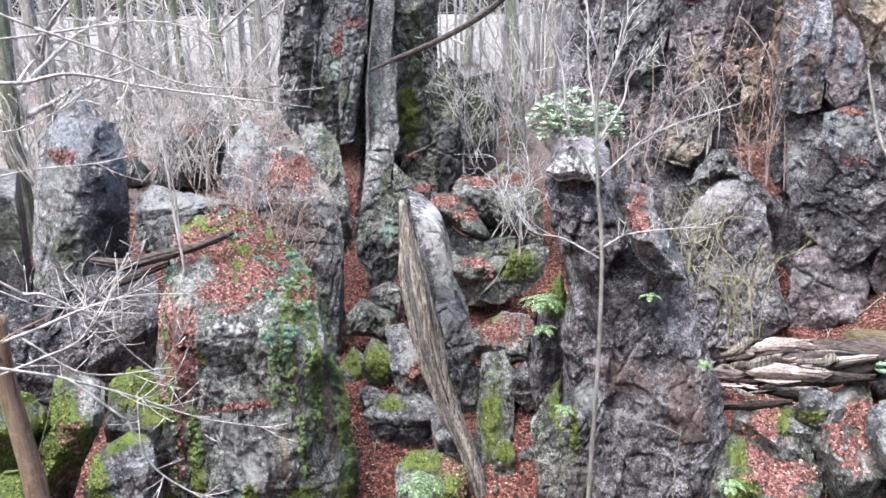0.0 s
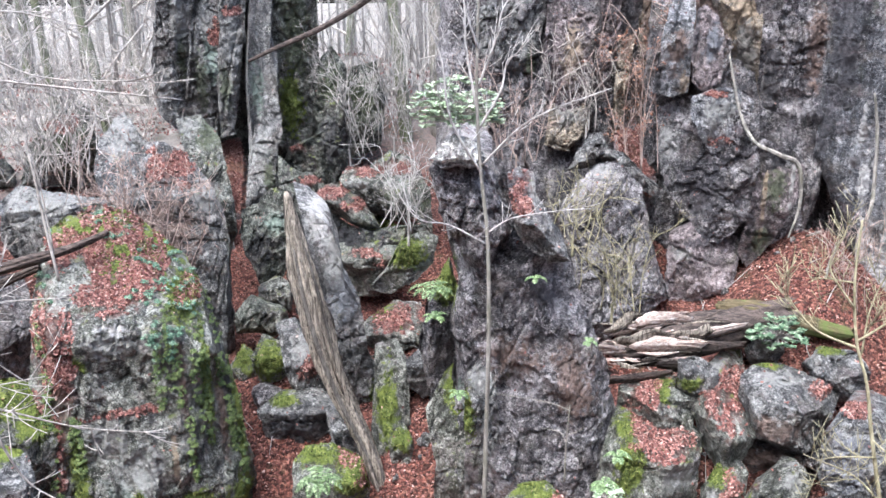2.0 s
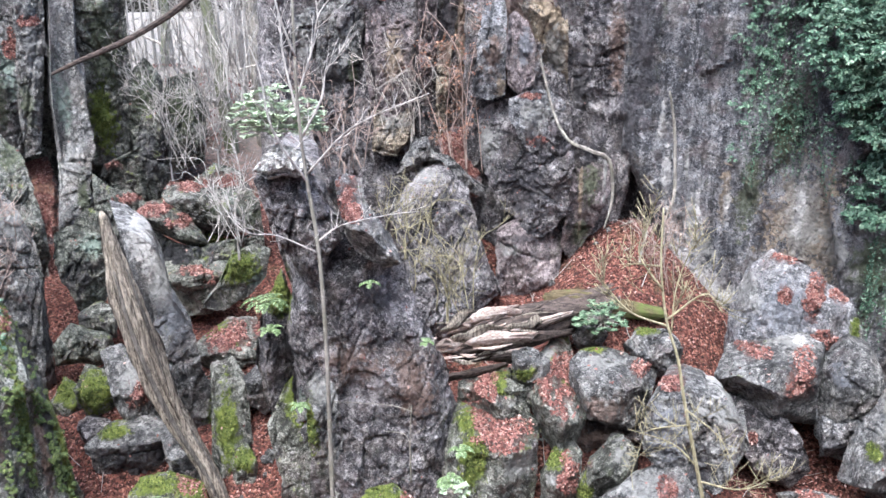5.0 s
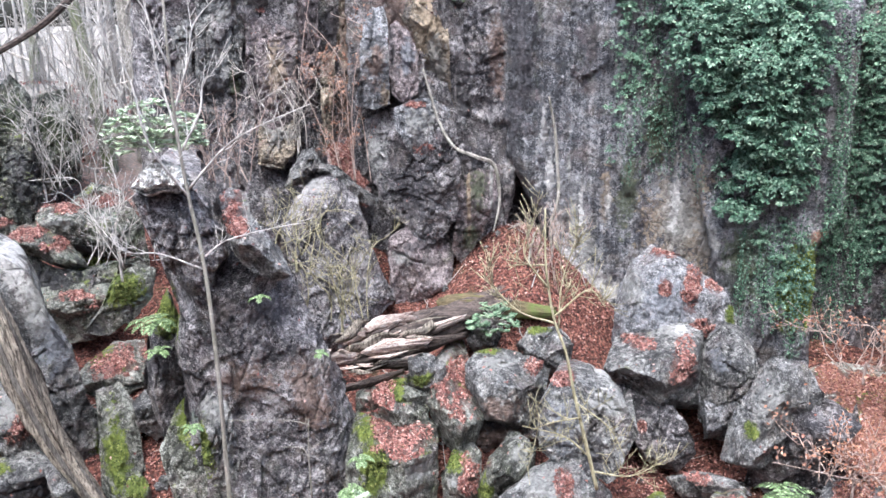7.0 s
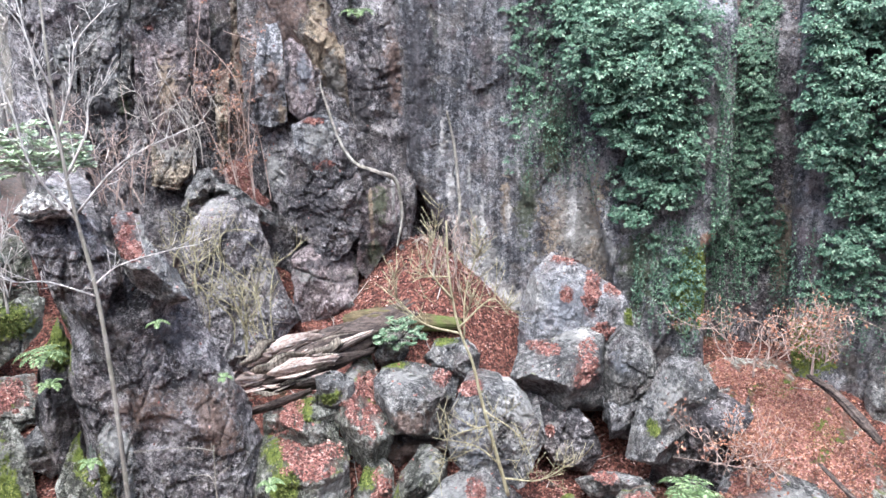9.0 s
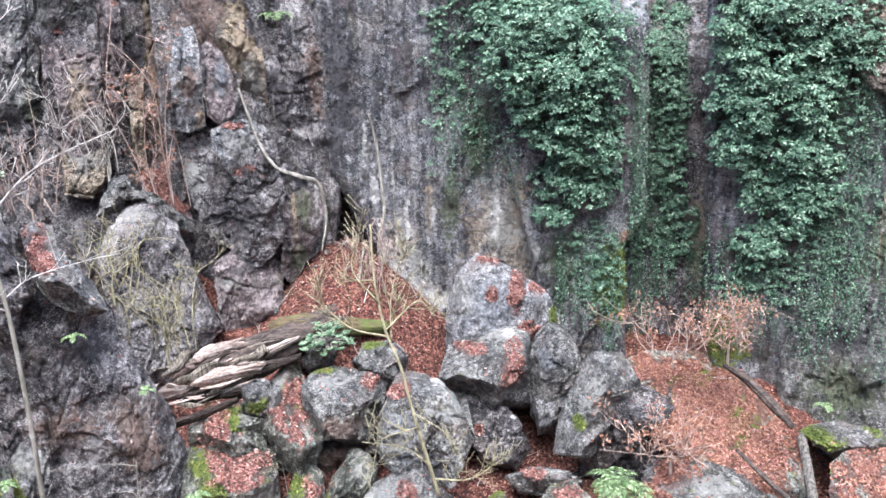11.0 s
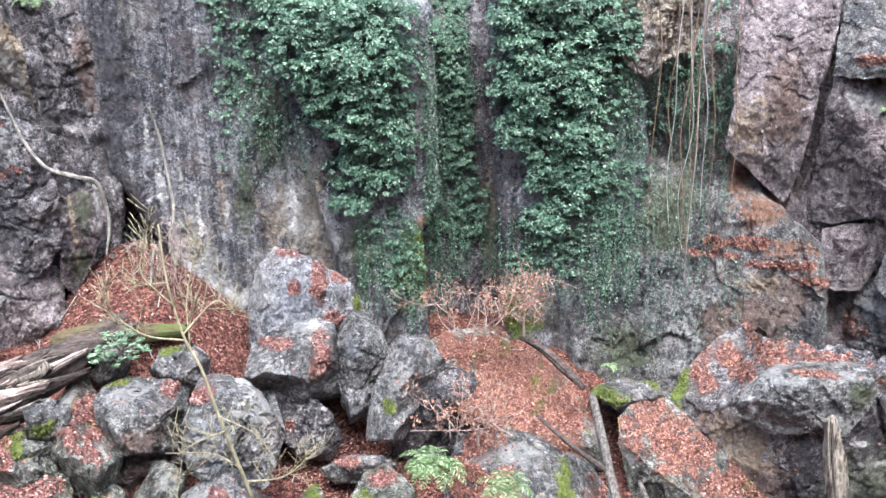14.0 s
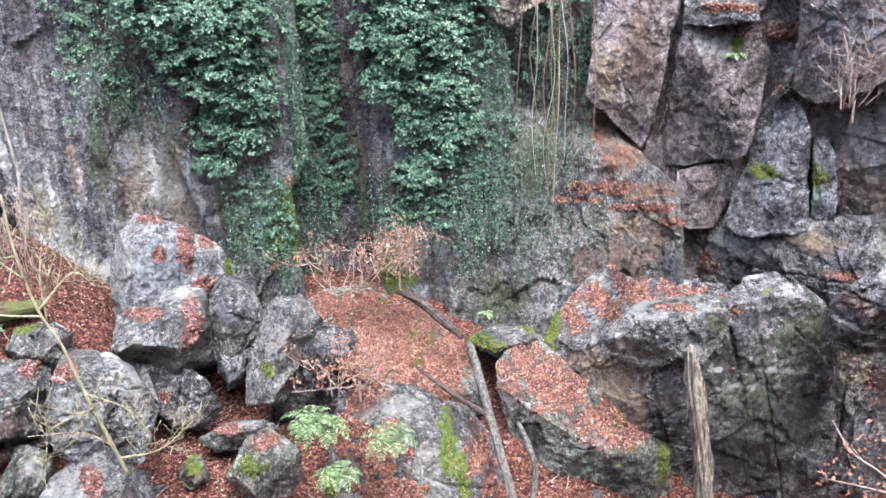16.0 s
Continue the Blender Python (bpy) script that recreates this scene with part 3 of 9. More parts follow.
    for kind, mu, mw, ru, rw in list(marks) + [("litter", *p) for p in leaves]:
        g = 1.05 - np.sqrt(((V[:, 0] - mu) / max(ru, 0.02)) ** 2 + ((V[:, 2] - mw) / max(rw, 0.02)) ** 2) * 0.6
        kinds[kind] = np.maximum(kinds.get(kind, 0), g.clip(0, 1))
    for kind, g in kinds.items():
        me.attributes.new(kind, "FLOAT", "POINT").data.foreach_set("value", g.astype(np.float32))
    me.update()
    me.set_sharp_from_angle(angle=radians(24))
    ob = new(name, me)
    ob.matrix_world = where
    structure = cat != "rock"
    if under is None:
        tagged(ob, label, cat, "" if structure else "rocks of the hollow", "structure" if structure else "")
    else:
        ob.parent = under
        ob.matrix_parent_inverse = under.matrix_world.inverted()
        tagged(ob, label)
    SKINS.append((name, where, BVHTree.FromPolygons([where @ Vector(x) for x in V], F)))
    # fallen leaves: in the given patches, and a few wherever the stone is flat enough
    tree, turn = SKINS[-1][2], where.to_3x3()
    ahead = turn @ Vector((0, 1, 0))
    lu, hu, lw, hw = o[:, 0].min(), o[:, 0].max(), o[:, 1].min(), o[:, 1].max()
    tries = []
    for mu, mw, ru, rw in leaves:
        for _ in range(int(30 + 4600 * ru * rw * math.pi)):
            a, d = rng.uniform(0, 6.283), rng.uniform(0, 1.3) ** 0.6
            u, w = mu + ru * d * math.cos(a), mw + rw * d * math.sin(a)
            if spot(u, w, seed + 7, 3.1) + 0.6 * spot(u, w, seed + 9, 8.0) > -0.75 + 0.85 * d:
                tries.append((u, w, -0.05))
    for _ in range(int(22 * (hu - lu) * (hw - lw))):
        tries.append((rng.uniform(lu, hu), rng.uniform(lw, hw), 0.62))
    # cushions of moss on the marked places
    tufts = []
    for kind, mu, mw, ru, rw in marks:
        if kind == "moss":
            for _ in range(int(2600 * ru * rw * math.pi)):
                a, d = rng.uniform(0, 6.283), rng.uniform(0, 1.0) ** 0.6
                u, w = mu + ru * d * math.cos(a), mw + rw * d * math.sin(a)
                if spot(u, w, seed, 2.6) + 0.7 * spot(u, w, seed + 3, 7.0) > -0.62 + 0.8 * d:
                    hit, nor, _, _ = tree.ray_cast(where @ Vector((u, -5, w)), ahead)
                    if hit is not None:
                        tufts.append((hit + nor * 0.012, nor))
    if len(tufts) > 20:
        P = [p for p, _ in tufts]
        N = [q for _, q in tufts]
        mo = new("moss", leaf_mesh("moss", MOSS, P, N, rng.uniform(0.022, 0.055, len(P)), seed, 0.9))
        mo.parent = ob
        mo.matrix_parent_inverse = where.inverted()
        tagged(mo, "bright green moss cushions", kind="stuff")
    warm = where.translation.x > 4.6
    for u, w, need in tries:
        hit, nor, _, _ = tree.ray_cast(where @ Vector((u, -5, w)), ahead)
        if hit is not None and nor.z > need + 0.25 * spot(hit.x, hit.z, hit.y, 4.0):
            LYING.setdefault("rust" if warm and rng.uniform() < 0.4 else "red", []).append((hit + nor * 0.012, nor))
    return ob


rock("rock_pillar", "tall grey limestone pillar with pale pointed top",
     pose(-15.03, 9.85, 3.15, 0, 0, 56.4),
     [(-0.24, 2.71), (-0.03, 3.03), (0.18, 3.31), (0.38, 3.25), (0.54, 2.85), (0.96, 2.62), (1.06, 2.17), (0.97, 0.53), (0.87, -1.49), (0.57, -3.88), (-1.4, -3.42), (-1.13, -1.15), (-0.82, 0.73), (-0.55, 2.29)],
     front=0.9, back=1.01, mat="pale", seed=1, slope=0.3, tuck=0.08, facet=0.12, cells=18, lip=(0.1, 0.5), joints=5,
     corners=[(0.16, 2.93, 0.8), (0.12, 1.8, 1), (-0.03, 0.4, 1), (-0.44, 0.45, 0.95), (-0.25, -2.34, 1.05), (0.88, 1.74, 0.6)],
     marks=[("slate", 0.1, 2.71, 0.51, 0.64), ("pale", 0.19, 3.04, 0.31, 0.31), ("dark", 0.59, 1.05, 0.51, 1.8), ("slate", 0.78, 1.75, 0.31, 0.77), ("dark", 0.31, -1.4, 0.51, 1.28), ("algae", -0.25, 0.31, 0.39, 0.77), ("algae", -0.7, -0.73, 0.51, 0.64), ("pale", -0.21, 1.49, 0.39, 0.77)],
     leaves=[(-0.1, 2.16, 0.31, 0.12)])
rock("rock", "grey limestone rock beside the tall pillar",
     pose(-16.35, 8.77, 2.86, 0, 0, 61.51),
     [(-0.86, 1.91), (0.28, 1.73), (0.76, 1.64), (0.77, 0.65), (0.65, -0.57), (0.25, -3.11), (-1.76, -2.58)],
     front=0.58, back=0.72, mat="grey", seed=2, slope=0.3, tuck=0.12, facet=0.09, cells=14,
     marks=[("algae", 0.34, 0.71, 0.62, 0.7), ("pale", 0.64, 1.39, 0.31, 0.35)])
rock("rock", "grey boulder behind the mossy mound",
     pose(-13.11, 10.94, 3.95, -10, 0, 49.67),
     [(-0.9, 0.43), (-0.5, 0.71), (0.08, 0.51), (0.63, 0.38), (1.05, 0.3), (1.05, -0.01), (0.28, -1), (-0.61, -1.03), (-0.99, -0.3)],
     front=0.72, back=0.72, mat="grey", seed=3, slope=1.1, tuck=0.55, facet=0.09, cells=14,
     marks=[("pale", -0.05, 0.31, 1, 0.46)])
rock("rock_slab", "leaning grey slab with pale tip and fallen leaves",
     pose(-12.04, 12.69, 3.89, -8, 0, 42.91),
     [(-0.59, 2.01), (-0.38, 1.7), (-0.24, 1.34), (0.13, 1.3), (0.59, 1.03), (0.96, 0.53), (1.19, -0.16), (1.27, -1.42), (1.13, -4.27), (-0.51, -4.1), (-0.95, -0.78), (-1.27, 0.81), (-1.14, 1.51)],
     front=0.72, back=0.87, mat="grey", seed=4, slope=0.3, tuck=0.12, facet=0.09, cells=14,
     marks=[("pale", -0.68, 1.49, 0.47, 0.59), ("pale", 0.9, 0.22, 0.37, 0.49), ("brown", -0.06, -0.71, 0.85, 1.34)],
     leaves=[(0.25, 0.8, 0.5, 0.46)])
rock("rock", "green-grey rock wedge behind the slab",
     pose(-12.31, 14.57, 4.2, -5, 0, 39.63),
     [(-0.66, 1.24), (-0.08, 1.29), (0.29, 0.76), (0.48, -0.31), (0.49, -1.4), (0.23, -2.22), (-0.15, -0.15), (-0.56, 0.65)],
     front=0.51, back=0.72, mat="mossy", seed=5, slope=0.3, tuck=0.12, facet=0.09, cells=14,
     marks=[("algae", 0.1, 0.9, 0.39, 0.39), ("pale", -0.41, 1.04, 0.32, 0.26)])
mound = rock("rock_mound", "large rock mound with moss ivy and leaves",
     pose(-9.67, 9.19, 1.59, -4, 0, 45.76),
     [(-1.4, 1.98), (-1.3, 2.47), (-1.17, 2.74), (-0.81, 2.96), (-0.36, 3.09), (0.09, 3.01), (0.61, 2.61), (1.01, 2.18), (1.19, 1.75), (1.32, 1.33), (1.47, 0.48), (1.61, -0.83), (1.75, -1.96), (1.9, -3.74), (-2.21, -2.96), (-1.76, -0.36), (-1.5, 1.22)],
     front=1.0, back=1.01, mat="mossy", seed=6,
     ridge=[(-1.48, 1.51), (-0.93, 1.67), (-0.11, 1.67), (0.73, 1.54), (1.34, 1.07)], slope=1.5, tuck=0.04, facet=0.16, cells=40, grain=0.09, lip=(0.2, 0.6), joints=12,
     corners=[(-1.11, 1.57, 0.9), (0.35, 1.54, 1), (1.18, 0.93, 0.9), (-1.11, -0.45, 0.9), (-0.06, -0.28, 0.85), (0.72, -0.27, 1.05), (1.38, -1.01, 0.9), (-1.37, -2.34, 0.95), (0.88, -2.73, 1)],
     marks=[("moss", -0.74, 2.77, 0.47, 0.24), ("moss", -0.11, 2.83, 0.41, 0.16), ("moss", 0.32, 2.42, 0.71, 0.35), ("moss", 0.84, 1.78, 0.31, 0.37), ("moss", 0.63, -1.67, 0.35, 0.37), ("moss", 1.33, -1.9, 0.31, 0.47), ("moss", -1.02, -0.67, 0.12, 0.61), ("moss", -1.61, -1.86, 0.31, 0.51), ("moss", 1.01, 0.53, 0.08, 0.92), ("moss", 1.52, -0.59, 0.08, 0.92), ("moss", -0.23, -1.32, 0.12, 0.31), ("pale", -0.52, -0.11, 0.41, 0.41), ("pale", -0.19, -0.79, 0.41, 0.61), ("pale", 0.86, 0.45, 0.1, 0.61), ("pale", 0.59, -0.68, 0.1, 0.71), ("tan", 0.38, -0.55, 0.06, 0.61), ("brown", 1.22, -0.12, 0.08, 1.12), ("dark", 1.35, 0.5, 0.1, 0.92), ("dark", 0.11, -0.62, 0.1, 0.82), ("green", -0.33, -1.31, 0.41, 0.61), ("brown", -1.18, 0.79, 0.24, 1.22), ("brown", 0.62, 0.48, 0.08, 0.82), ("algae", 1.42, -0.15, 0.2, 1.02)],
     leaves=[(-1.17, 1.18, 0.31, 1.02), (-1.35, -0, 0.22, 0.82), (-0.11, 2.79, 0.61, 0.27), (0.5, 2.4, 0.61, 0.35), (-0.17, 1.97, 0.61, 0.24), (-0.85, 2.6, 0.41, 0.24), (-0.21, 0.26, 0.61, 0.08), (0.94, 1.77, 0.24, 0.24), (-0.49, 2.62, 0.61, 0.24), (0.12, 2.24, 0.71, 0.31)])
rock("nose", "pale rounded rock nose",
     pose(-9.48, 8.53, 2.9, -4, 0, 47.31),
     [(-0.56, -0.26), (-0.53, 0.25), (-0.27, 0.55), (0.07, 0.61), (0.43, 0.5), (0.53, 0.18), (0.55, -0.3), (0.3, -0.49), (-0.07, -0.5), (-0.4, -0.59)],
     front=0.5, back=0.72, mat="mossy", seed=7, slope=0.6, tuck=0.35, facet=0.12, cells=16, joints=3, lip=(0.4, 0.7), under=mound,
     # the dark mark along its base paints the shade of the undercut
     marks=[("white", 0.01, 0.37, 0.28, 0.13), ("pale", -0.06, 0.1, 0.42, 0.28), ("algae", 0.26, -0.36, 0.32, 0.13), ("moss", -0.51, -0.27, 0.11, 0.28), ("dark", -0.11, -0.46, 0.47, 0.08)],
     leaves=[(0.15, 0.56, 0.32, 0.08)])
rock("rock", "dark shaded rock under the pillar",
     pose(-13.86, 8.44, 1.9, 0, 0, 58.26),
     [(-2.27, 1.02), (-0.4, 1.02), (0.68, 1.17), (1.82, 1.23), (1.84, -0.7), (1.66, -2.59), (-2.67, -1.43)],
     front=0.58, back=0.72, mat="dark", seed=8, slope=0.3, tuck=0.12, facet=0.09, cells=14)
rock("rock", "moss-covered upright rock with red leaves",
     pose(-10.24, 6.02, 2.1, -12, 0, 59.07),
     [(-0.06, 0.79), (0.13, 0.9), (0.42, 0.81), (0.6, 0.65), (0.46, 0.09), (0.17, -0.52), (-0.11, -1.46), (-0.87, -1.22), (-0.46, -0.26), (-0.21, 0.25)],
     front=0.58, back=0.72, mat="mossy", seed=9, slope=1.1, tuck=0.55, facet=0.09, cells=14,
     marks=[("moss", -0.03, 0.21, 0.29, 0.72), ("moss", -0.4, -0.36, 0.28, 0.48), ("pale", 0.45, 0.72, 0.19, 0.12), ("moss", 0.21, -0.19, 0.15, 0.41)],
     leaves=[(0.09, 0.01, 0.16, 0.49), (-0.14, -0.6, 0.21, 0.24)])
rock("rock", "dark rock with thick moss cap",
     pose(-10.49, 7.47, 1.72, -12, 0, 53.99),
     [(-0.45, 0.58), (-0.23, 0.7), (0.07, 0.71), (0.48, 0.5), (0.74, 0.08), (0.57, -1.42), (-0.57, -1.15), (-0.56, -0.04)],
     front=0.65, back=0.72, mat="mossy", seed=10, slope=1.1, tuck=0.55, facet=0.09, cells=14,
     marks=[("moss", 0, 0.5, 0.51, 0.27), ("moss", 0.29, 0.35, 0.34, 0.46)])
rock("rock", "grey boulder with mossy top edge",
     pose(-9.16, 6.09, 1.74, -14, 0, 55.79),
     [(-0.5, -0.06), (-0.34, 0.38), (-0.14, 0.53), (0.2, 0.62), (0.42, 0.44), (0.51, -0.15), (0.49, -0.96), (-0.59, -0.82)],
     front=0.65, back=0.72, mat="grey", seed=11, slope=1.1, tuck=0.55, facet=0.09, cells=14,
     marks=[("moss", 0.08, 0.56, 0.43, 0.14), ("moss", -0.33, 0.14, 0.14, 0.46)])
rock("rock", "low rock covered with moss",
     pose(-11.36, 5.79, 2.07, -12, 0, 62.59),
     [(-0.62, 0.7), (0.16, 0.63), (0.43, 0.44), (0.6, 0.09), (0.38, -0.96), (-0.87, -0.91)],
     front=0.65, back=0.72, mat="mossy", seed=12, slope=1.1, tuck=0.55, facet=0.09, cells=14,
     marks=[("moss", 0.28, 0.43, 0.44, 0.17), ("moss", 0.09, -0.34, 0.52, 0.58)])
rock("rock", "low rock covered with moss",
     pose(-9.58, 4.82, 2.1, -14, 0, 62.84),
     [(-0.39, 0.14), (-0.06, 0.25), (0.19, 0.21), (0.32, -0.24), (0.3, -0.84), (-0.49, -0.56)],
     front=0.51, back=0.72, mat="mossy", seed=13, slope=1.1, tuck=0.55, facet=0.09, cells=14,
     marks=[("moss", 0.04, 0.08, 0.44, 0.28)])
rock("rock_column", "grey layered rock column with ledges",
     pose(-14.94, 16.79, 7.35, 0, 0, 41.48),
     [(-0.09, 2.44), (0.79, 2.46), (0.45, -0.16), (0.21, -1.68), (-0.09, -2.63), (-0.53, -2.14), (-0.61, -0.94), (-0.39, 0.13)],
     front=0.7, back=1.16, mat="grey", seed=14, facet=0.14, cells=26, grain=0.035, lip=(0.5, 0.9), joints=4, squat=1.5, slope=0.3, tuck=0.04,
     marks=[("pale", -0.33, -1.58, 0.28, 0.28), ("pale", 0.18, 0.38, 0.31, 0.94), ("algae", 0.17, -0.7, 0.16, 0.94)])
rock("rock_column", "slim green-grey rock column",
     pose(-12.22, 16.8, 5.43, 0, 0, 35.78),
     [(-0.15, 4.27), (0.45, 4.28), (0.19, 1.78), (0.35, 1.26), (0.33, 0.19), (0.36, -0.64), (0.13, -1.47), (0.1, -2.34), (0.34, -3.25), (0.1, -4.92), (-1.04, -4.79), (-0.94, -3.28), (-0.71, -2.57), (-0.47, -0.73), (-0.52, 0.62), (-0.41, 1.92)],
     front=0.6, back=0.87, mat="pale", seed=15, facet=0.14, cells=26, grain=0.035, lip=(0.5, 0.9), joints=4, squat=1.5, slope=0.3, tuck=0.04,
     marks=[("pale", -0.16, -0.89, 0.2, 0.58), ("algae", -0.05, -1.89, 0.17, 0.87), ("green", -0.22, 0.48, 0.23, 0.87), ("algae", -0.44, -3.18, 0.35, 0.44), ("dark", -0.46, -4.08, 0.29, 0.44)])
rock("rock_column", "broad mossy rock column",
     pose(-12.56, 18.75, 7.08, 0, 0, 33.58),
     [(-0.43, 2.78), (0.85, 2.79), (0.65, 0.89), (0.6, -0.53), (0.55, -2.01), (0.38, -2.98), (-0.6, -2.99), (-0.71, -1.96), (-0.68, -0.5)],
     front=0.7, back=1.16, mat="mossy", seed=16, facet=0.14, cells=26, grain=0.035, lip=(0.5, 0.9), joints=4, squat=1.5, slope=0.3, tuck=0.04,
     marks=[("algae", 0.02, 0.05, 0.47, 1.57), ("moss", -0.22, -1.83, 0.31, 0.78)])
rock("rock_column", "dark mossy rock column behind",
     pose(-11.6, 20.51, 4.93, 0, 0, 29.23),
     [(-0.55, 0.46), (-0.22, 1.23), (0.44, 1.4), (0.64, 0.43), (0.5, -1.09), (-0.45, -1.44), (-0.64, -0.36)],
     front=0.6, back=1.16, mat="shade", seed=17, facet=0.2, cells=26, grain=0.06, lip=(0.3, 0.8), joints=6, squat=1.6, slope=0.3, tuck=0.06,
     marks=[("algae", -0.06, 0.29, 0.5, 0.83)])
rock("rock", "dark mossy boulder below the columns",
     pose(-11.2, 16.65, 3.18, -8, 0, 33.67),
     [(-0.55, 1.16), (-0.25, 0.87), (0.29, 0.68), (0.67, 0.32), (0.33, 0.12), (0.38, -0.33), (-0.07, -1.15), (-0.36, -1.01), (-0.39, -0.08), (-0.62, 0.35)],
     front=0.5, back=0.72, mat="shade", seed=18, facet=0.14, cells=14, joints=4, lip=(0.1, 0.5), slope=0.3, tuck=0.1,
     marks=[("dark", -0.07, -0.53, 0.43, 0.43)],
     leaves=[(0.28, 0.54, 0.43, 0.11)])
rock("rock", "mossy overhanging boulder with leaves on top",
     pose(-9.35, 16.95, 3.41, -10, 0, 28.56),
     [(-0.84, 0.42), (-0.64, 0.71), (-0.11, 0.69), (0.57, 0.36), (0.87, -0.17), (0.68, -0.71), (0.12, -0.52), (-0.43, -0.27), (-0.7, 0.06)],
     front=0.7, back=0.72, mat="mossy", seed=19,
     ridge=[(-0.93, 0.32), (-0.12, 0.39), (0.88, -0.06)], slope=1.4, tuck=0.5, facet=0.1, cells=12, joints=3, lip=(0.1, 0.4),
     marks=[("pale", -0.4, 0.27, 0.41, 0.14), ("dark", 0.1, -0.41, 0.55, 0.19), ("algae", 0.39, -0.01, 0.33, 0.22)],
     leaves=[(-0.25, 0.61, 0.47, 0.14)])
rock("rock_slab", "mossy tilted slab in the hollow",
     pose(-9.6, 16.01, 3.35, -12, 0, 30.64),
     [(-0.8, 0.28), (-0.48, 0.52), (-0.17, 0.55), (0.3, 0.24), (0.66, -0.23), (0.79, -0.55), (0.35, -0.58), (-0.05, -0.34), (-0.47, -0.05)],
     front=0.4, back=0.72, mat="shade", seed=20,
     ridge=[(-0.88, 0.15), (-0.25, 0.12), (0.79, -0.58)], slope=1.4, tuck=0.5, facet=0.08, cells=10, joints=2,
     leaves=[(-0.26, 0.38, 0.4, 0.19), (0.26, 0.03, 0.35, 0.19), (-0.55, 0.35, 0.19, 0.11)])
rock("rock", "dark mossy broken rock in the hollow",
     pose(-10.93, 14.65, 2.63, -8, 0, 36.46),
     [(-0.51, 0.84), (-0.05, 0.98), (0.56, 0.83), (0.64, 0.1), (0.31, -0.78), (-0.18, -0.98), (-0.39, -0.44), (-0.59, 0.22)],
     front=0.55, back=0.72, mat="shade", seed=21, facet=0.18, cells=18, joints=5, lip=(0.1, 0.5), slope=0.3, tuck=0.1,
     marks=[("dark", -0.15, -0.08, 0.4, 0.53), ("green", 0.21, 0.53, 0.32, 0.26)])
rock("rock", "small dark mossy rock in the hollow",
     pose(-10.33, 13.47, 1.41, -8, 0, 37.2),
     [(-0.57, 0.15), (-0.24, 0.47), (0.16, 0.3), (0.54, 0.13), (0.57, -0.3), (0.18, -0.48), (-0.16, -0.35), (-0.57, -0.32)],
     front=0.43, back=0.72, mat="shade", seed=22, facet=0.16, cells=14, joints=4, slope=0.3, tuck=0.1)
rock("rock", "moss-tufted stone in the leaf gully",
     pose(-9.15, 12.08, 1.11, -12, 0, 36.4),
     [(-0.4, 0.18), (-0.13, 0.54), (0.2, 0.42), (0.33, -0.12), (0.24, -0.52), (-0.23, -0.5)],
     front=0.29, back=0.72, mat="mossy", seed=23, slope=1.1, tuck=0.55, facet=0.09, cells=14,
     marks=[("moss", -0.03, 0.08, 0.32, 0.39)])
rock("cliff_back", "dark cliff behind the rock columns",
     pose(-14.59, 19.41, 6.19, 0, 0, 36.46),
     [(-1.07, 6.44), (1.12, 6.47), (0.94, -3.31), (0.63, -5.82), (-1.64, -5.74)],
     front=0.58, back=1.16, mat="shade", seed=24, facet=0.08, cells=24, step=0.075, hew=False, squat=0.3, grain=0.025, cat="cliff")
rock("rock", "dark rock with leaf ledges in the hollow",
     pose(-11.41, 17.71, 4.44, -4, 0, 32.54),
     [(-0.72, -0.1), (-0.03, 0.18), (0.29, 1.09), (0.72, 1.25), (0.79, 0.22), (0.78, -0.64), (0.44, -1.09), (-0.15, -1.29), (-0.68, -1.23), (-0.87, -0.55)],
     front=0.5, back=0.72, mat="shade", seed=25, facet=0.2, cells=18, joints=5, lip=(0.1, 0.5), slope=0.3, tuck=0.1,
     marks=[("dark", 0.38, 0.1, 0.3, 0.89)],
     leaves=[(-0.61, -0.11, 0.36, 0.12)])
# fills the gap under the slab; its dark colour stands for shade
rock("rock", "dark rock standing in for the shaded gap under the mossy slab",
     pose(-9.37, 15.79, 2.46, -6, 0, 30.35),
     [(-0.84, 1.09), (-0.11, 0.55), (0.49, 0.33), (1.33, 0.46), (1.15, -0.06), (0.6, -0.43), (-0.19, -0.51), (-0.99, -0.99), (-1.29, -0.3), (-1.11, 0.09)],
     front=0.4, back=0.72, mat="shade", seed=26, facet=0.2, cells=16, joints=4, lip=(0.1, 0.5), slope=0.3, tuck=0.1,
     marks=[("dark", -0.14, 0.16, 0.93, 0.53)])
rock("rock", "rubble stone among red leaves",
     pose(-6.08, 12.55, 1.22, -14, 0, 24.86),
     [(-0.32, 0.29), (-0.01, 0.51), (0.27, 0.31), (0.32, -0.32), (0.01, -0.55), (-0.28, -0.24)],
     front=0.29, back=0.72, mat="grey", seed=27, slope=1.1, tuck=0.55, facet=0.09, cells=14)
rock("rock", "rubble stone with moss cap",
     pose(-6.13, 11.72, -0.09, -16, 0, 26.6),
     [(-0.24, 0.34), (0.01, 0.66), (0.19, 0.36), (0.25, -0.67), (-0.22, -0.69)],
     front=0.29, back=0.72, mat="mossy", seed=28, slope=1.1, tuck=0.55, facet=0.09, cells=14,
     marks=[("moss", -0.01, 0.35, 0.19, 0.21)])
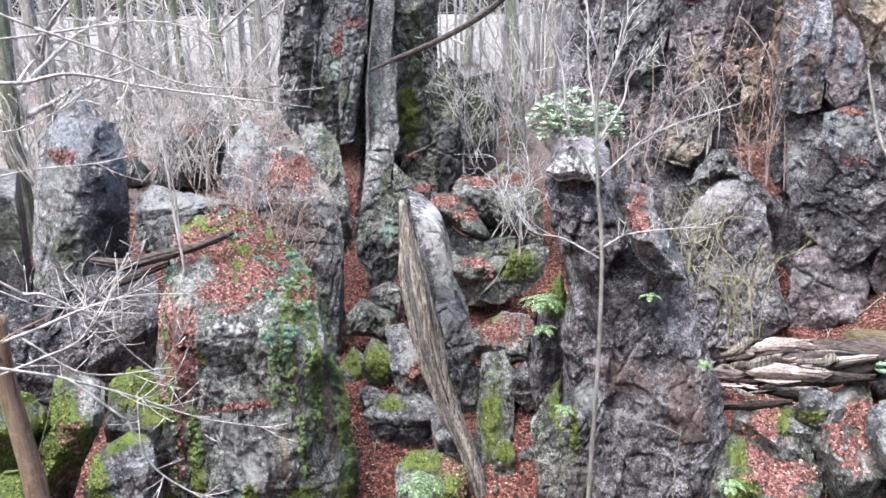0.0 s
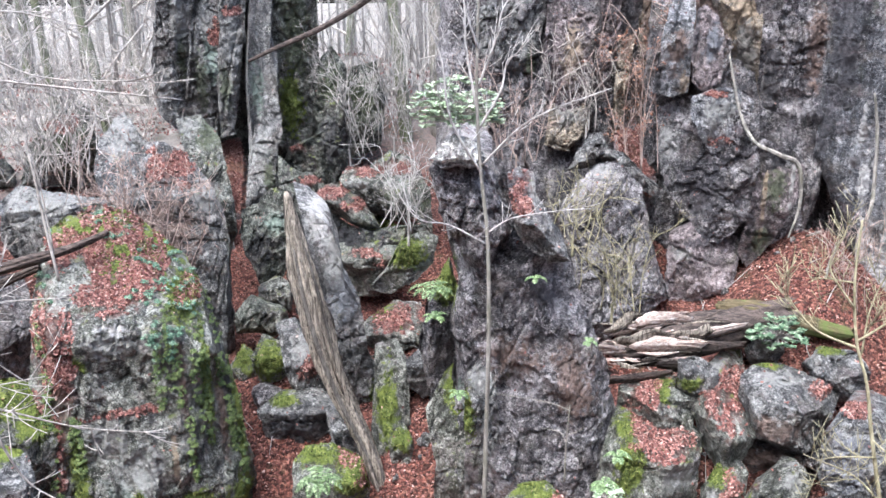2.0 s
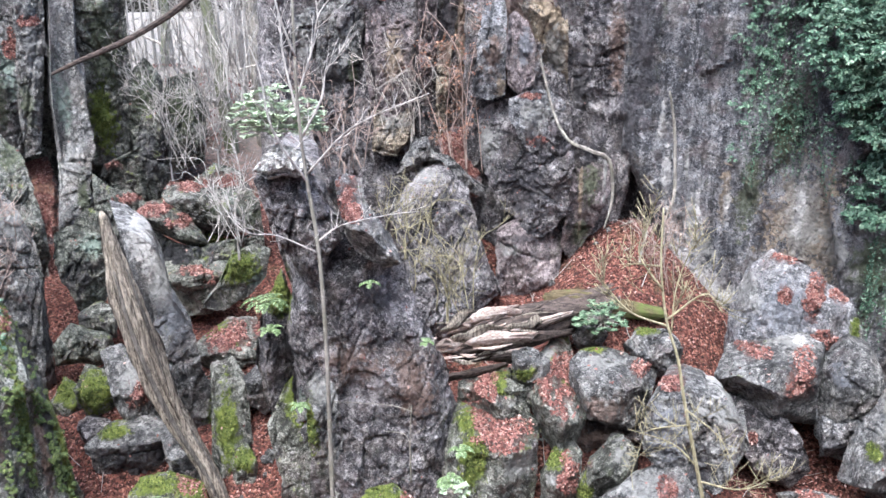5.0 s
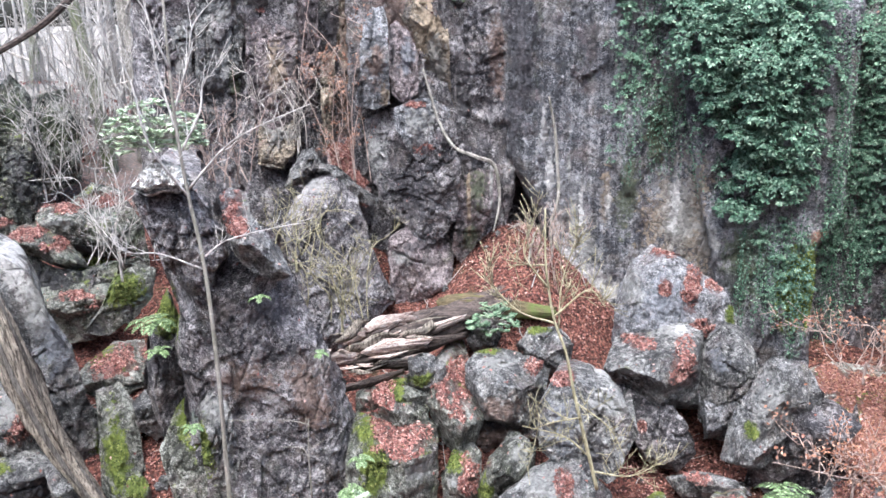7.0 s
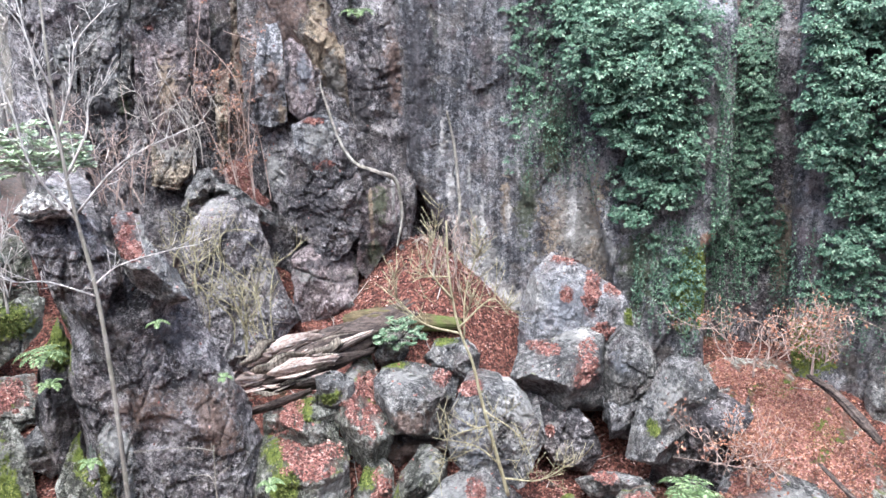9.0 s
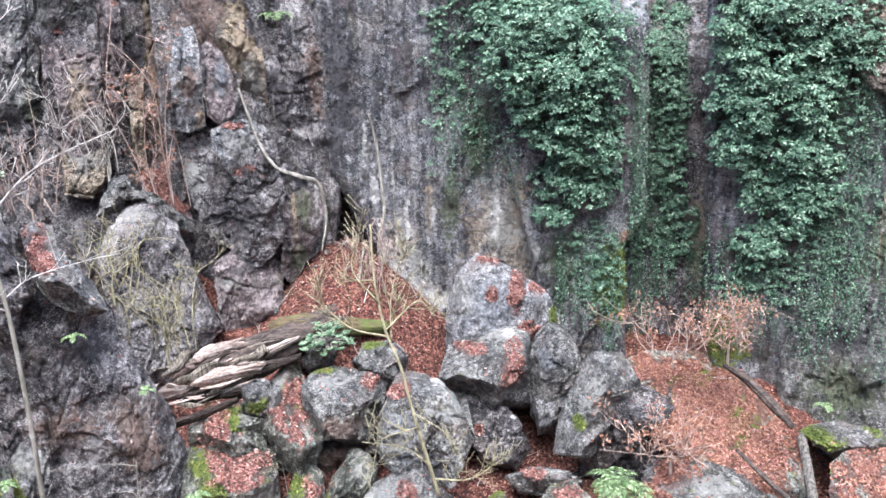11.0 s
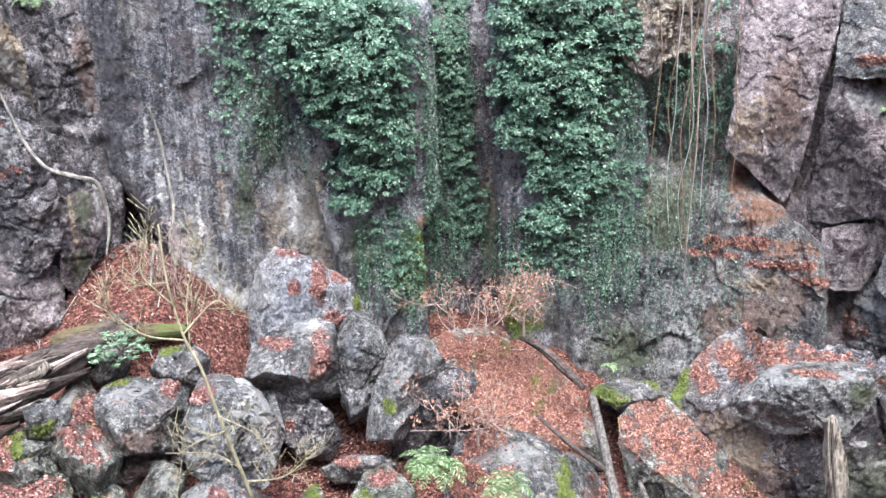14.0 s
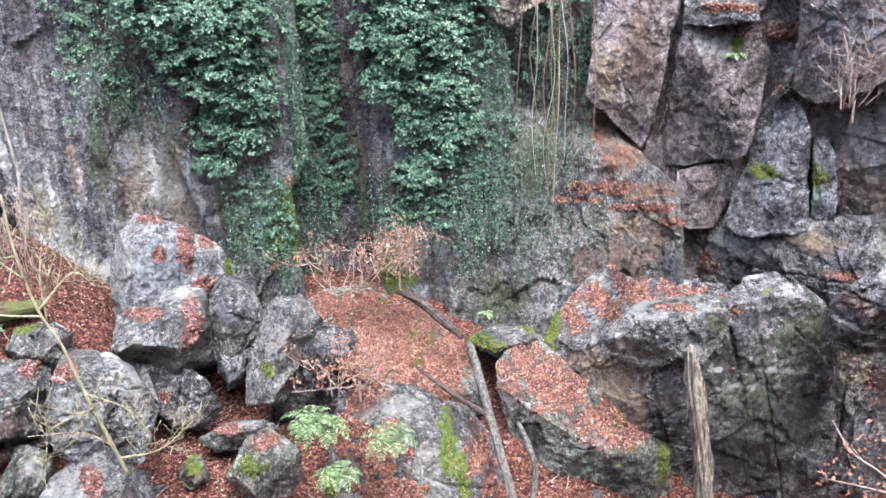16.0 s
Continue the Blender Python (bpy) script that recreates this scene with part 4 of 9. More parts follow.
rock("rock", "dark boulder in the hollow",
     pose(-8.76, 15.58, 2.1, -10, 0, 28.61),
     [(-0.93, 0.45), (-0.02, 0.64), (0.82, 0.59), (0.75, -0.15), (0.15, -0.77), (-0.77, -0.78)],
     front=0.58, back=0.72, mat="shade", seed=29, slope=1.1, tuck=0.55, facet=0.09, cells=14,
     leaves=[(-0.01, 0.13, 0.58, 0.18)])
rock("rock_slab", "triangular slab with bright moss face",
     pose(-7.59, 14.94, 2.5, -8, 0, 26.55),
     [(-0.77, -0.57), (-0.39, -0.12), (-0.06, 0.53), (0.43, 0.68), (0.76, 0.54), (0.62, -0.02), (0.17, -0.39), (-0.33, -0.69)],
     front=0.4, back=0.72, mat="mossy", seed=30, slope=0.8, tuck=0.2, facet=0.07, cells=8, joints=2, lip=(0.2, 0.6),
     marks=[("moss", 0.05, 0.26, 0.44, 0.32), ("green", 0.4, -0.01, 0.24, 0.37), ("dark", -0.53, -0.52, 0.17, 0.17)])
rock("rock", "low rock ledge with moss",
     pose(-7.23, 13.78, 1.51, -16, 0, 27.27),
     [(-0.79, -0.16), (-0.61, 0.22), (-0.03, 0.53), (0.54, 0.5), (0.8, 0.02), (0.66, -0.46), (0.03, -0.54), (-0.53, -0.38)],
     front=0.5, back=0.72, mat="mossy", seed=31,
     ridge=[(-0.86, -0.11), (-0.06, -0.07), (0.79, -0.17)], slope=1.3, tuck=0.4, facet=0.1, cells=10, joints=2,
     marks=[("moss", -0.38, 0.32, 0.23, 0.14)],
     leaves=[(-0.05, 0.19, 0.54, 0.26), (0.53, 0.27, 0.19, 0.19)])
rock("rock_slab", "pale grey slab behind the dead trunk",
     pose(-7.34, 11.89, 1.75, -6, 0, 30.77),
     [(-0.88, 2.96), (-0.58, 2.87), (-0.25, 2.6), (-0.05, 2.13), (0.02, 1.5), (0.33, 0.87), (0.4, 0.22), (0.53, -0.66), (0.85, -1.11), (1.13, -2.48), (1.2, -4.13), (0.21, -4.14), (-0.32, -0.66), (-0.56, 1.5)],
     front=0.43, back=0.65, mat="pale", seed=32, slope=0.3, tuck=0.1, facet=0.15, cells=34, grain=0.05, joints=9, core=(0.1, 0.4),
     marks=[("white", -0.4, 2.44, 0.26, 0.51), ("pale", -0.1, 1.71, 0.31, 0.62), ("slate", 0, 1.08, 0.31, 0.63), ("moss", 0.64, -1.22, 0.21, 0.45), ("dark", 0.11, 0.65, 0.31, 0.43)])
rock("rock", "grey rock with leaf litter beside the trunk",
     pose(-8.33, 12.12, 1.04, -10, 0, 33.69),
     [(-0.57, 0.87), (-0.22, 0.97), (0.16, 0.74), (0.41, 0.15), (0.59, -0.65), (0.32, -1.32), (-0.25, -0.83), (-0.43, 0.03)],
     front=0.51, back=0.72, mat="pale", seed=33, slope=1.1, tuck=0.55, facet=0.09, cells=14,
     marks=[("pale", -0.09, 0.48, 0.28, 0.28)],
     leaves=[(0.02, 0.13, 0.22, 0.28)])
rock("rock", "dark green boulder at the foot of the trunk",
     pose(-8.13, 11.56, 0.2, -12, 0, 34.27),
     [(-0.84, 0.42), (-0.39, 0.7), (0.24, 0.71), (0.61, 0.51), (0.79, -0.21), (0.59, -0.85), (-0.3, -0.88), (-0.69, -0.42)],
     front=0.65, back=0.72, mat="grey", seed=34, slope=1.1, tuck=0.55, facet=0.09, cells=14,
     marks=[("dark", -0.02, 0.07, 0.65, 0.55), ("moss", -0.34, 0.57, 0.32, 0.09)])
rock("rock", "smooth grey rock leaning on the trunk",
     pose(-6.99, 11.42, 0.16, -12, 0, 30.51),
     [(-0.49, 0.68), (-0.22, 0.81), (0.11, 0.48), (0.53, -0.26), (0.53, -0.94), (-0.07, -0.7), (-0.38, -0.08)],
     front=0.36, back=0.72, mat="pale", seed=35, slope=1.1, tuck=0.55, facet=0.09, cells=14)
rock("rock", "rounded rock with bright moss and fern",
     pose(-6.64, 10.11, 0.1, -14, 0, 32.27),
     [(-0.64, 0.45), (-0.35, 0.71), (0.03, 0.7), (0.5, 0.44), (0.64, -0.19), (0.59, -1.07), (-0.75, -1.05)],
     front=0.58, back=0.72, mat="mossy", seed=36, slope=1.1, tuck=0.55, facet=0.09, cells=14,
     marks=[("moss", -0.26, 0.57, 0.48, 0.15), ("moss", 0.4, 0.29, 0.29, 0.39)],
     leaves=[(0.22, 0.49, 0.24, 0.14), (0.69, 0.19, 0.29, 0.24)])
rock("rock", "upright rock with lichen and moss streaks",
     pose(-6.49, 12.19, -0.07, -8, 0, 27.07),
     [(-0.36, 1.82), (0.06, 1.96), (0.31, 1.46), (0.27, 0.56), (0.35, -0.74), (0.33, -2.63), (-0.5, -2.67), (-0.47, 0.02)],
     front=0.43, back=0.72, mat="mossy", seed=37, slope=0.3, tuck=0.12, facet=0.09, cells=14,
     marks=[("moss", -0.14, 0.69, 0.21, 0.66), ("pale", -0.15, 1.25, 0.21, 0.27), ("pale", -0.02, -0.2, 0.21, 0.45)])
rock("rock", "dark rock wedge beside the pinnacle",
     pose(-5.38, 11.91, 2.25, -6, 0, 23.24),
     [(-0.44, -0.09), (-0.24, 0.85), (0.12, 1.55), (0.31, 0.88), (0.31, -0.76), (0.17, -1.49), (-0.24, -1.04)],
     front=0.43, back=0.72, mat="dark", seed=38, slope=0.3, tuck=0.12, facet=0.09, cells=14,
     marks=[("moss", 0.06, 1.14, 0.19, 0.39)])
rock("rock", "mossy ledge rock under the pinnacle",
     pose(-4.75, 11.31, 0.86, -8, 0, 21.64),
     [(-0.66, 0.48), (-0.36, 1.02), (0.01, 1.32), (0.54, 1.25), (0.73, 0.6), (0.8, -2.06), (-0.63, -2.23), (-0.46, -0.54)],
     front=0.51, back=0.72, mat="mossy", seed=39, slope=0.3, tuck=0.12, facet=0.09, cells=14,
     marks=[("moss", 0.02, 0.85, 0.37, 0.48), ("pale", 0.42, 1.08, 0.23, 0.43)],
     leaves=[(0.17, 0.62, 0.26, 0.21)])
pinnacle = rock("rock_pinnacle", "dark purple-grey rock pinnacle with white cap",
     pose(-3.95, 12, 2.25, 0, 0, 17.57),
     [(-1.6, 3.23), (-1.45, 3.38), (-1.05, 3.5), (-0.69, 3.29), (-0.46, 2.89), (-0.31, 2.54), (-0.21, 2.25), (0.11, 2.5), (0.33, 2.39), (0.59, 2.01), (0.76, 1.64), (0.86, 1.22), (1, 0.86), (1.21, 0.43), (1.4, -0.14), (1.6, -0.99), (1.69, -1.88), (1.87, -4.11), (-1.43, -4.15), (-1.5, -2.82), (-1.28, -1.45), (-1.13, -0.15), (-1.22, 0.67), (-1.09, 1.47), (-1.18, 1.95), (-1.37, 2.33), (-1.5, 2.89)],
     front=0.7, back=0.87, mat="dark", seed=40, slope=0.3, tuck=0.08, facet=0.17, cells=34, grain=0.06, lip=(0.15, 0.5), joints=10,
     corners=[(-1.07, 2.98, 0.7), (-0.72, 2.42, 0.9), (-0.91, 1.76, 0.9), (0.28, 2.05, 0.7), (-0.18, 0.67, 1), (0.76, 0.47, 0.95), (-0.58, -0.79, 1.05), (0.98, -1, 1), (-0.2, -2.81, 1.1), (1.42, -2.8, 0.9)],
     # the dark mark is painted shade below the overhanging shoulder
     marks=[("pale", -0.62, -0.41, 0.17, 0.42), ("green", -0.82, -0.58, 0.29, 0.39), ("moss", -1.2, 1.27, 0.1, 0.39), ("brown", 0.77, -0.15, 0.39, 0.67), ("dark", 0.28, 1.27, 0.39, 0.23), ("brown", -0.18, 0.27, 0.39, 0.39), ("brown", 0.21, -2.34, 0.58, 0.58)])
rock("fin", "dark layered upper fin",
     pose(-4.58, 11.14, 4.8, -2, 0, 21.76),
     [(-0.62, 0.75), (-0.46, 0.91), (-0.14, 0.99), (0.19, 0.83), (0.41, 0.45), (0.56, 0.12), (0.64, -0.18), (0.43, -0.5), (0.34, -1.05), (0, -1.04), (-0.18, -0.49), (-0.41, -0.07), (-0.53, 0.4)],
     front=0.45, back=0.72, mat="dark", seed=41, slope=0.3, tuck=0.1, facet=0.16, cells=16, joints=7, lip=(0.05, 0.4), under=pinnacle,
     corners=[(-0.15, 0.65, 0.8), (0.09, 0.04, 1), (0.12, -0.59, 0.8)])
rock("cap", "white lichened cap",
     pose(-4.61, 10.8, 5.87, -18, 0, 22.47),
     [(-0.44, -0.13), (-0.31, 0.05), (-0.1, 0.26), (0.12, 0.22), (0.27, 0.07), (0.43, -0.15), (0.21, -0.24), (-0.02, -0.19), (-0.25, -0.25)],
     front=0.3, back=0.6, mat="crust", seed=42, slope=0.9, tuck=0.0, facet=0.1, cells=18, lip=(0.3, 0.6), joints=4, grain=0.04, under=pinnacle,
     marks=[("dark", -0.3, -0.22, 0.1, 0.05), ("dark", 0.34, -0.17, 0.1, 0.05)])
rock("buttress", "pale lichened foot",
     pose(-4.29, 11.02, 1.28, -6, 0, 20.06),
     [(-0.31, 0.87), (-0.07, 1.22), (0.17, 1.1), (0.26, 0.35), (0.18, -0.32), (0.38, -1.58), (-0.29, -1.67), (-0.32, -0.09)],
     front=0.29, back=0.58, mat="grey", seed=43, slope=0.3, tuck=0.12, facet=0.09, cells=14,
     marks=[("pale", -0.01, 0.85, 0.26, 0.37), ("moss", -0.25, 0.3, 0.12, 0.38)], under=pinnacle)
rock("rock", "rock shoulder with bright red leaves on top",
     pose(-3.58, 11.33, 4.86, -8, 0, 16.87),
     [(-0.48, 0.59), (-0.31, 0.69), (-0.06, 0.59), (-0.03, 0.31), (0.13, 0.08), (0.38, -0.33), (0.49, -0.61), (0.2, -0.69), (0.01, -0.56), (-0.21, -0.37), (-0.32, -0.14), (-0.4, 0.18)],
     front=0.45, back=0.72, mat="pale", seed=44,
     ridge=[(-0.53, 0.08), (-0.19, 0.01), (0.11, 0.01), (0.5, -0.5)], slope=1.6, tuck=0.2, facet=0.08, cells=10, joints=2, lip=(0.2, 0.5),
     corners=[(-0.21, -0.03, 0.9), (0.11, -0.12, 1), (0.11, -0.46, 0.9), (0.39, -0.5, 0.8)],
     marks=[("pale", -0.06, 0.35, 0.09, 0.26)],
     leaves=[(-0.27, 0.39, 0.19, 0.31), (-0.21, 0.14, 0.14, 0.1)])
rock("rock", "dark grey pointed boulder behind the pinnacle",
     pose(-3.18, 15.9, 2.75, -6, 0, 10.77),
     [(-1.17, 1.18), (-0.95, 1.65), (-0.55, 1.98), (-0.19, 2.08), (0.13, 1.91), (0.37, 1.57), (0.51, 0.99), (0.75, 0.17), (1.04, -0.65), (1.22, -2.12), (-0.91, -2.24), (-1.14, -0.26)],
     front=0.6, back=0.72, mat="dark", seed=45, slope=0.3, tuck=0.1, facet=0.12, cells=16, joints=6,
     corners=[(-0.48, 1.55, 0.9), (0.15, 1.45, 0.9), (-0.27, 0.38, 1), (-0.58, -1.22, 0.9), (0.59, -0.92, 0.9)],
     marks=[("pale", -0.44, 1.89, 0.36, 0.17)])
rock("rock", "small jagged grey rock behind the pinnacle",
     pose(-3.9, 16.57, 4.92, -6, 0, 12.74),
     [(-0.58, -0.41), (-0.41, -0.03), (-0.18, 0.35), (0.05, 0.4), (0.23, 0.13), (0.59, -0.07), (0.24, -0.21), (-0.11, -0.36)],
     front=0.4, back=0.72, mat="grey", seed=46, slope=0.3, tuck=0.12, facet=0.14, cells=14, joints=4,
     leaves=[(-0.58, -0.77, 0.36, 0.24)])
rock("rock_slab", "thin tilted grey rock slab on soil",
     pose(-3.02, 16.5, 4.51, -6, 0, 9.43),
     [(-0.55, 0.51), (-0.33, 0.47), (0.13, 0), (0.5, -0.27), (0.49, -0.49), (0.05, -0.28), (-0.3, 0.08)],
     front=0.22, back=0.43, mat="grey", seed=47, slope=0.3, tuck=0.12, facet=0.09, cells=14)
wedge = rock("rock_wedge", "huge dark leaning rock wedge with pale ledge",
     pose(-1.37, 16.9, 4.09, -3, 0, 4.77),
     [(-1.4, 1.75), (-0.85, 1.95), (-0.01, 2.16), (0.46, 2.01), (0.59, 1.28), (1.25, 0.95), (1.49, 0.7), (1.41, 0.05), (1.09, -0.81), (0.63, -1.44), (0.25, -1.84), (-0.38, -2.16), (-0.88, -2.27), (-0.99, -1.78), (-0.91, -1.01), (-0.93, -0.26), (-1.22, 0.36), (-1.42, 0.85)],
     front=0.70, back=1.3, mat="dark", seed=48, slope=0.3, tuck=0.06, facet=0.12, cells=22, lip=(0.5, 0.85), joints=5,
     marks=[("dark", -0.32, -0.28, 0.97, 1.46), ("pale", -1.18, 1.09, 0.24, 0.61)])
# black stone, with shade painted along the lower lip as well
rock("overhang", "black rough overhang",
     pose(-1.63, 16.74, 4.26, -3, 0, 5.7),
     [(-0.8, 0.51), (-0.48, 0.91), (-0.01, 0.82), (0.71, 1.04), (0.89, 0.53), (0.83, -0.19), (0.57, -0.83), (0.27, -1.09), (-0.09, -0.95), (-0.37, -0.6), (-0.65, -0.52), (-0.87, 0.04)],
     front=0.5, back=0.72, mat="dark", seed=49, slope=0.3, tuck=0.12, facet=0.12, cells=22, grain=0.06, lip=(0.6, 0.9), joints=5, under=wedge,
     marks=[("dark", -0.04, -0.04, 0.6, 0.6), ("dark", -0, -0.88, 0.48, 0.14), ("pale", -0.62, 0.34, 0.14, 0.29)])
rock("cap_slab", "pale blue-grey top slab",
     pose(-1.5, 16.76, 5.66, -6, 0, 5.26),
     [(-0.6, 0.45), (-0.34, 0.58), (0.25, 0.63), (0.56, 0.39), (0.61, -0.21), (0.24, -0.41), (-0.14, -0.64), (-0.44, -0.25), (-0.57, 0.05)],
     front=0.5, back=0.72, mat="slate", seed=50, slope=0.3, tuck=0.05, facet=0.06, cells=12, lip=(0.7, 0.95), joints=3, under=wedge,
     marks=[("pale", -0.11, 0.23, 0.43, 0.36)],
     leaves=[(0.16, -0.39, 0.38, 0.12), (-0.22, 0.51, 0.24, 0.07)])
rock("flank", "purple-brown streaked flank",
     pose(-0.43, 16.85, 3.93, -3, 0, 1.62),
     [(-0.43, 1.24), (0.31, 1.06), (0.52, 0.8), (0.44, 0.24), (0.1, -0.62), (-0.35, -1.27), (-0.54, -0.86), (-0.4, 0.13)],
     front=0.5, back=0.87, mat="brown", seed=51, slope=0.3, tuck=0.05, facet=0.07, cells=10, lip=(0.7, 0.95), joints=2, under=wedge,
     marks=[("algae", 0.03, 0.49, 0.27, 0.48), ("tan", -0.16, 0.37, 0.05, 0.97), ("pale", 0.33, 0.49, 0.05, 0.73), ("algae", -0.17, -0.61, 0.22, 0.36), ("dark", -0.35, -0.24, 0.1, 0.73)])
rock("lower_face", "purple-grey lower face",
     pose(-1.62, 16.83, 2.69, -3, 0, 5.65),
     [(-0.7, 0.64), (-0.32, 0.88), (0.54, 0.73), (0.72, 0.34), (0.71, -0.12), (0.51, -0.45), (-0.13, -0.76), (-0.6, -0.88), (-0.74, -0.38)],
     front=0.5, back=0.87, mat="brown", seed=52, slope=0.3, tuck=0.05, facet=0.09, cells=12, lip=(0.7, 0.95), joints=3, under=wedge,
     # the dark band along the top paints shade from the overhang
     marks=[("pale", -0.4, 0.25, 0.3, 0.17), ("dark", 0.04, 0.49, 0.62, 0.17)])
rock("rock", "upright blue-grey slab above the wedge",
     pose(-2.47, 16.78, 7.11, 0, 0, 8.67),
     [(-0.42, -0.93), (-0.28, 0.17), (-0.17, 0.8), (-0, 1.01), (0.24, 1.03), (0.3, 0.7), (0.26, -0.19), (0.27, -0.89), (-0.07, -1.06)],
     front=0.36, back=1.01, mat="slate", seed=53, slope=0.3, tuck=0.05, facet=0.06, cells=10, lip=(0.75, 1.0), joints=2,
     marks=[("brown", 0.01, -0.18, 0.19, 0.6), ("tan", 0.19, -0.75, 0.12, 0.36), ("dark", -0.34, -0.61, 0.1, 0.48)])
rock("rock", "slim purple rock blade standing upright",
     pose(-1.88, 16.86, 7.03, 0, 0, 6.66),
     [(-0.26, 0.72), (-0.12, 0.82), (0.14, 0.6), (0.29, 0.09), (0.28, -0.59), (-0.05, -0.83), (-0.27, -0.61), (-0.29, 0.12)],
     front=0.36, back=1.01, mat="brown", seed=54, slope=0.3, tuck=0.05, facet=0.06, cells=8, lip=(0.75, 1.0), joints=1,
     marks=[("dark", -0.25, 0.23, 0.06, 0.6), ("slate", 0.05, 0.1, 0.17, 0.48)])
rock("rock", "tan cracked upright rock face",
     pose(-1.37, 17.01, 7.87, 0, 0, 4.91),
     [(-0.64, 2.17), (0.59, 2.15), (0.36, 0.23), (0.44, -0.66), (0.45, -1.58), (0.69, -2.35), (0.32, -2.19), (-0.02, -1.65), (-0.2, -1.44), (-0.22, -0.64), (-0.46, -0.07), (-0.72, 0.26)],
     front=0.36, back=1.16, mat="tan", seed=55, slope=0.3, tuck=0.05, facet=0.12, cells=14, lip=(0.7, 1.0), joints=5, core=(0.06, -0.42),
     marks=[("tan", 0.08, -0.2, 0.48, 1.44), ("pale", 0.14, -0.99, 0.24, 0.72), ("brown", 0.29, 0.24, 0.12, 0.36), ("dark", -0.44, 0.47, 0.17, 0.6)])
rock("rock_column", "dark tall rock column beside the gully",
     pose(-0.37, 17.5, 7.36, 0, 0, 1.35),
     [(-0.56, 2.4), (0.54, 2.37), (0.61, -0.29), (0.55, -1.47), (0.48, -2.6), (0.02, -2.39), (-0.4, -2.21), (-0.54, -0.97)],
     front=0.43, back=1.3, mat="dark", seed=56, facet=0.14, cells=16, lip=(0.3, 0.8), joints=4, slope=0.3, tuck=0.1,
     marks=[("pale", 0.27, -1.95, 0.1, 0.61), ("brown", 0.39, -0.29, 0.2, 0.98), ("dark", -0.33, -0.86, 0.2, 1.1)])
rock("rock_column", "narrow brown rock pillar in the layered cliff",
     pose(-4.91, 17.76, 6.73, 0, 0, 15.51),
     [(-0.47, 1.15), (-0.08, 1.23), (0.41, 1.1), (0.61, 0.81), (0.48, -0.9), (-0.02, -1.28), (-0.42, -0.88), (-0.53, 0.13)],
     front=0.5, back=1.16, mat="brown", seed=57, facet=0.12, cells=20, grain=0.03, lip=(0.5, 0.9), joints=3, squat=1.2, slope=0.3, tuck=0.04,
     marks=[("tan", 0.08, 0.11, 0.26, 0.77), ("dark", -0.39, 0.36, 0.08, 0.77)])
rock("rock_column", "tan-brown rock pillar in the layered cliff",
     pose(-3.19, 18.21, 7.52, 0, 0, 10.07),
     [(-0.18, 2.15), (0.42, 2.15), (0.26, 0.05), (0.08, -2.05), (-0.31, -2.17), (-0.28, -0.42)],
     front=0.51, back=1.16, mat="tan", seed=58, slope=0.3, tuck=0.12, facet=0.09, cells=14, lip=(0.5, 0.9),
     marks=[("brown", -0.01, 0.06, 0.25, 1.41)])
rock("rock_column", "grey rock pillar behind the beech twigs",
     pose(-4.07, 17.87, 7.53, 0, 0, 12.87),
     [(-0.09, 2.3), (0.36, 2.29), (0.18, -0.47), (0.03, -2.33), (-0.26, -2.47), (-0.29, -1.07)],
     front=0.5, back=1.16, mat="brown", seed=59, facet=0.12, cells=20, grain=0.03, lip=(0.5, 0.9), joints=3, squat=1.2, slope=0.3, tuck=0.04,
     marks=[("dark", -0.22, -0.7, 0.08, 1.54)])
rock("rock", "pale grey upright block beside the dry shrub",
     pose(-4.85, 17.61, 5.4, 0, 0, 15.55),
     [(-0.48, -0.55), (-0.37, 0.38), (-0.08, 0.62), (0.4, 0.47), (0.47, -0.23), (0.06, -0.71)],
     front=0.36, back=0.87, mat="tan", seed=60, slope=0.3, tuck=0.12, facet=0.09, cells=14, lip=(0.5, 0.9),
     marks=[("pale", 0.01, 0.18, 0.37, 0.37)])
rock("cliff_back", "dark layered cliff behind the dry shrubs",
     pose(-5.3, 18.65, 6.06, 0, 0, 15.58),
     [(-2.37, 5.47), (2.31, 5.45), (2.29, 1.2), (2.22, -1.71), (2.28, -4.89), (-0.94, -4.85), (-2.84, -3.05), (-2.91, 0.48)],
     front=1.01, back=1.45, mat="dark", seed=61, facet=0.13, cells=44, step=0.075, hew=False, squat=0.3, grain=0.025,
     marks=[("dark", 0.65, 0.06, 0.27, 0.78), ("brown", 1.84, 0.44, 0.4, 1.76), ("dark", -0.52, 1.23, 0.78, 0.5), ("dark", 1.44, 1.21, 0.39, 1)], cat="cliff")
rock("rock", "mossy leaf-topped boulder beside the pinnacle",
     pose(-1.7, 11.76, 0.86, -20, 0, 8.48),
     [(-0.6, 0.76), (-0.33, 0.83), (0.53, 0.67), (0.76, 0.47), (0.82, 0.17), (0.74, -0.51), (0.63, -1.37), (-0.99, -1.22), (-0.81, -0.18), (-0.72, 0.4)],
     front=0.72, back=0.72, mat="mossy", seed=62,
     ridge=[(-0.73, 0.29), (0.05, 0.11), (0.8, 0.16)], slope=1.5, tuck=0.3, facet=0.09, cells=14,
     corners=[(-0.21, 0.34, 0.8), (0.05, 0.08, 1), (0.7, 0.14, 0.7), (-0.01, -1.05, 0.9)],
     marks=[("pale", 0.41, -0.13, 0.28, 0.26), ("moss", -0.33, -0.02, 0.23, 0.46), ("moss", -0.44, 0.54, 0.18, 0.18)],
     leaves=[(0.16, 0.4, 0.51, 0.24), (-0.29, 0.57, 0.2, 0.23)])
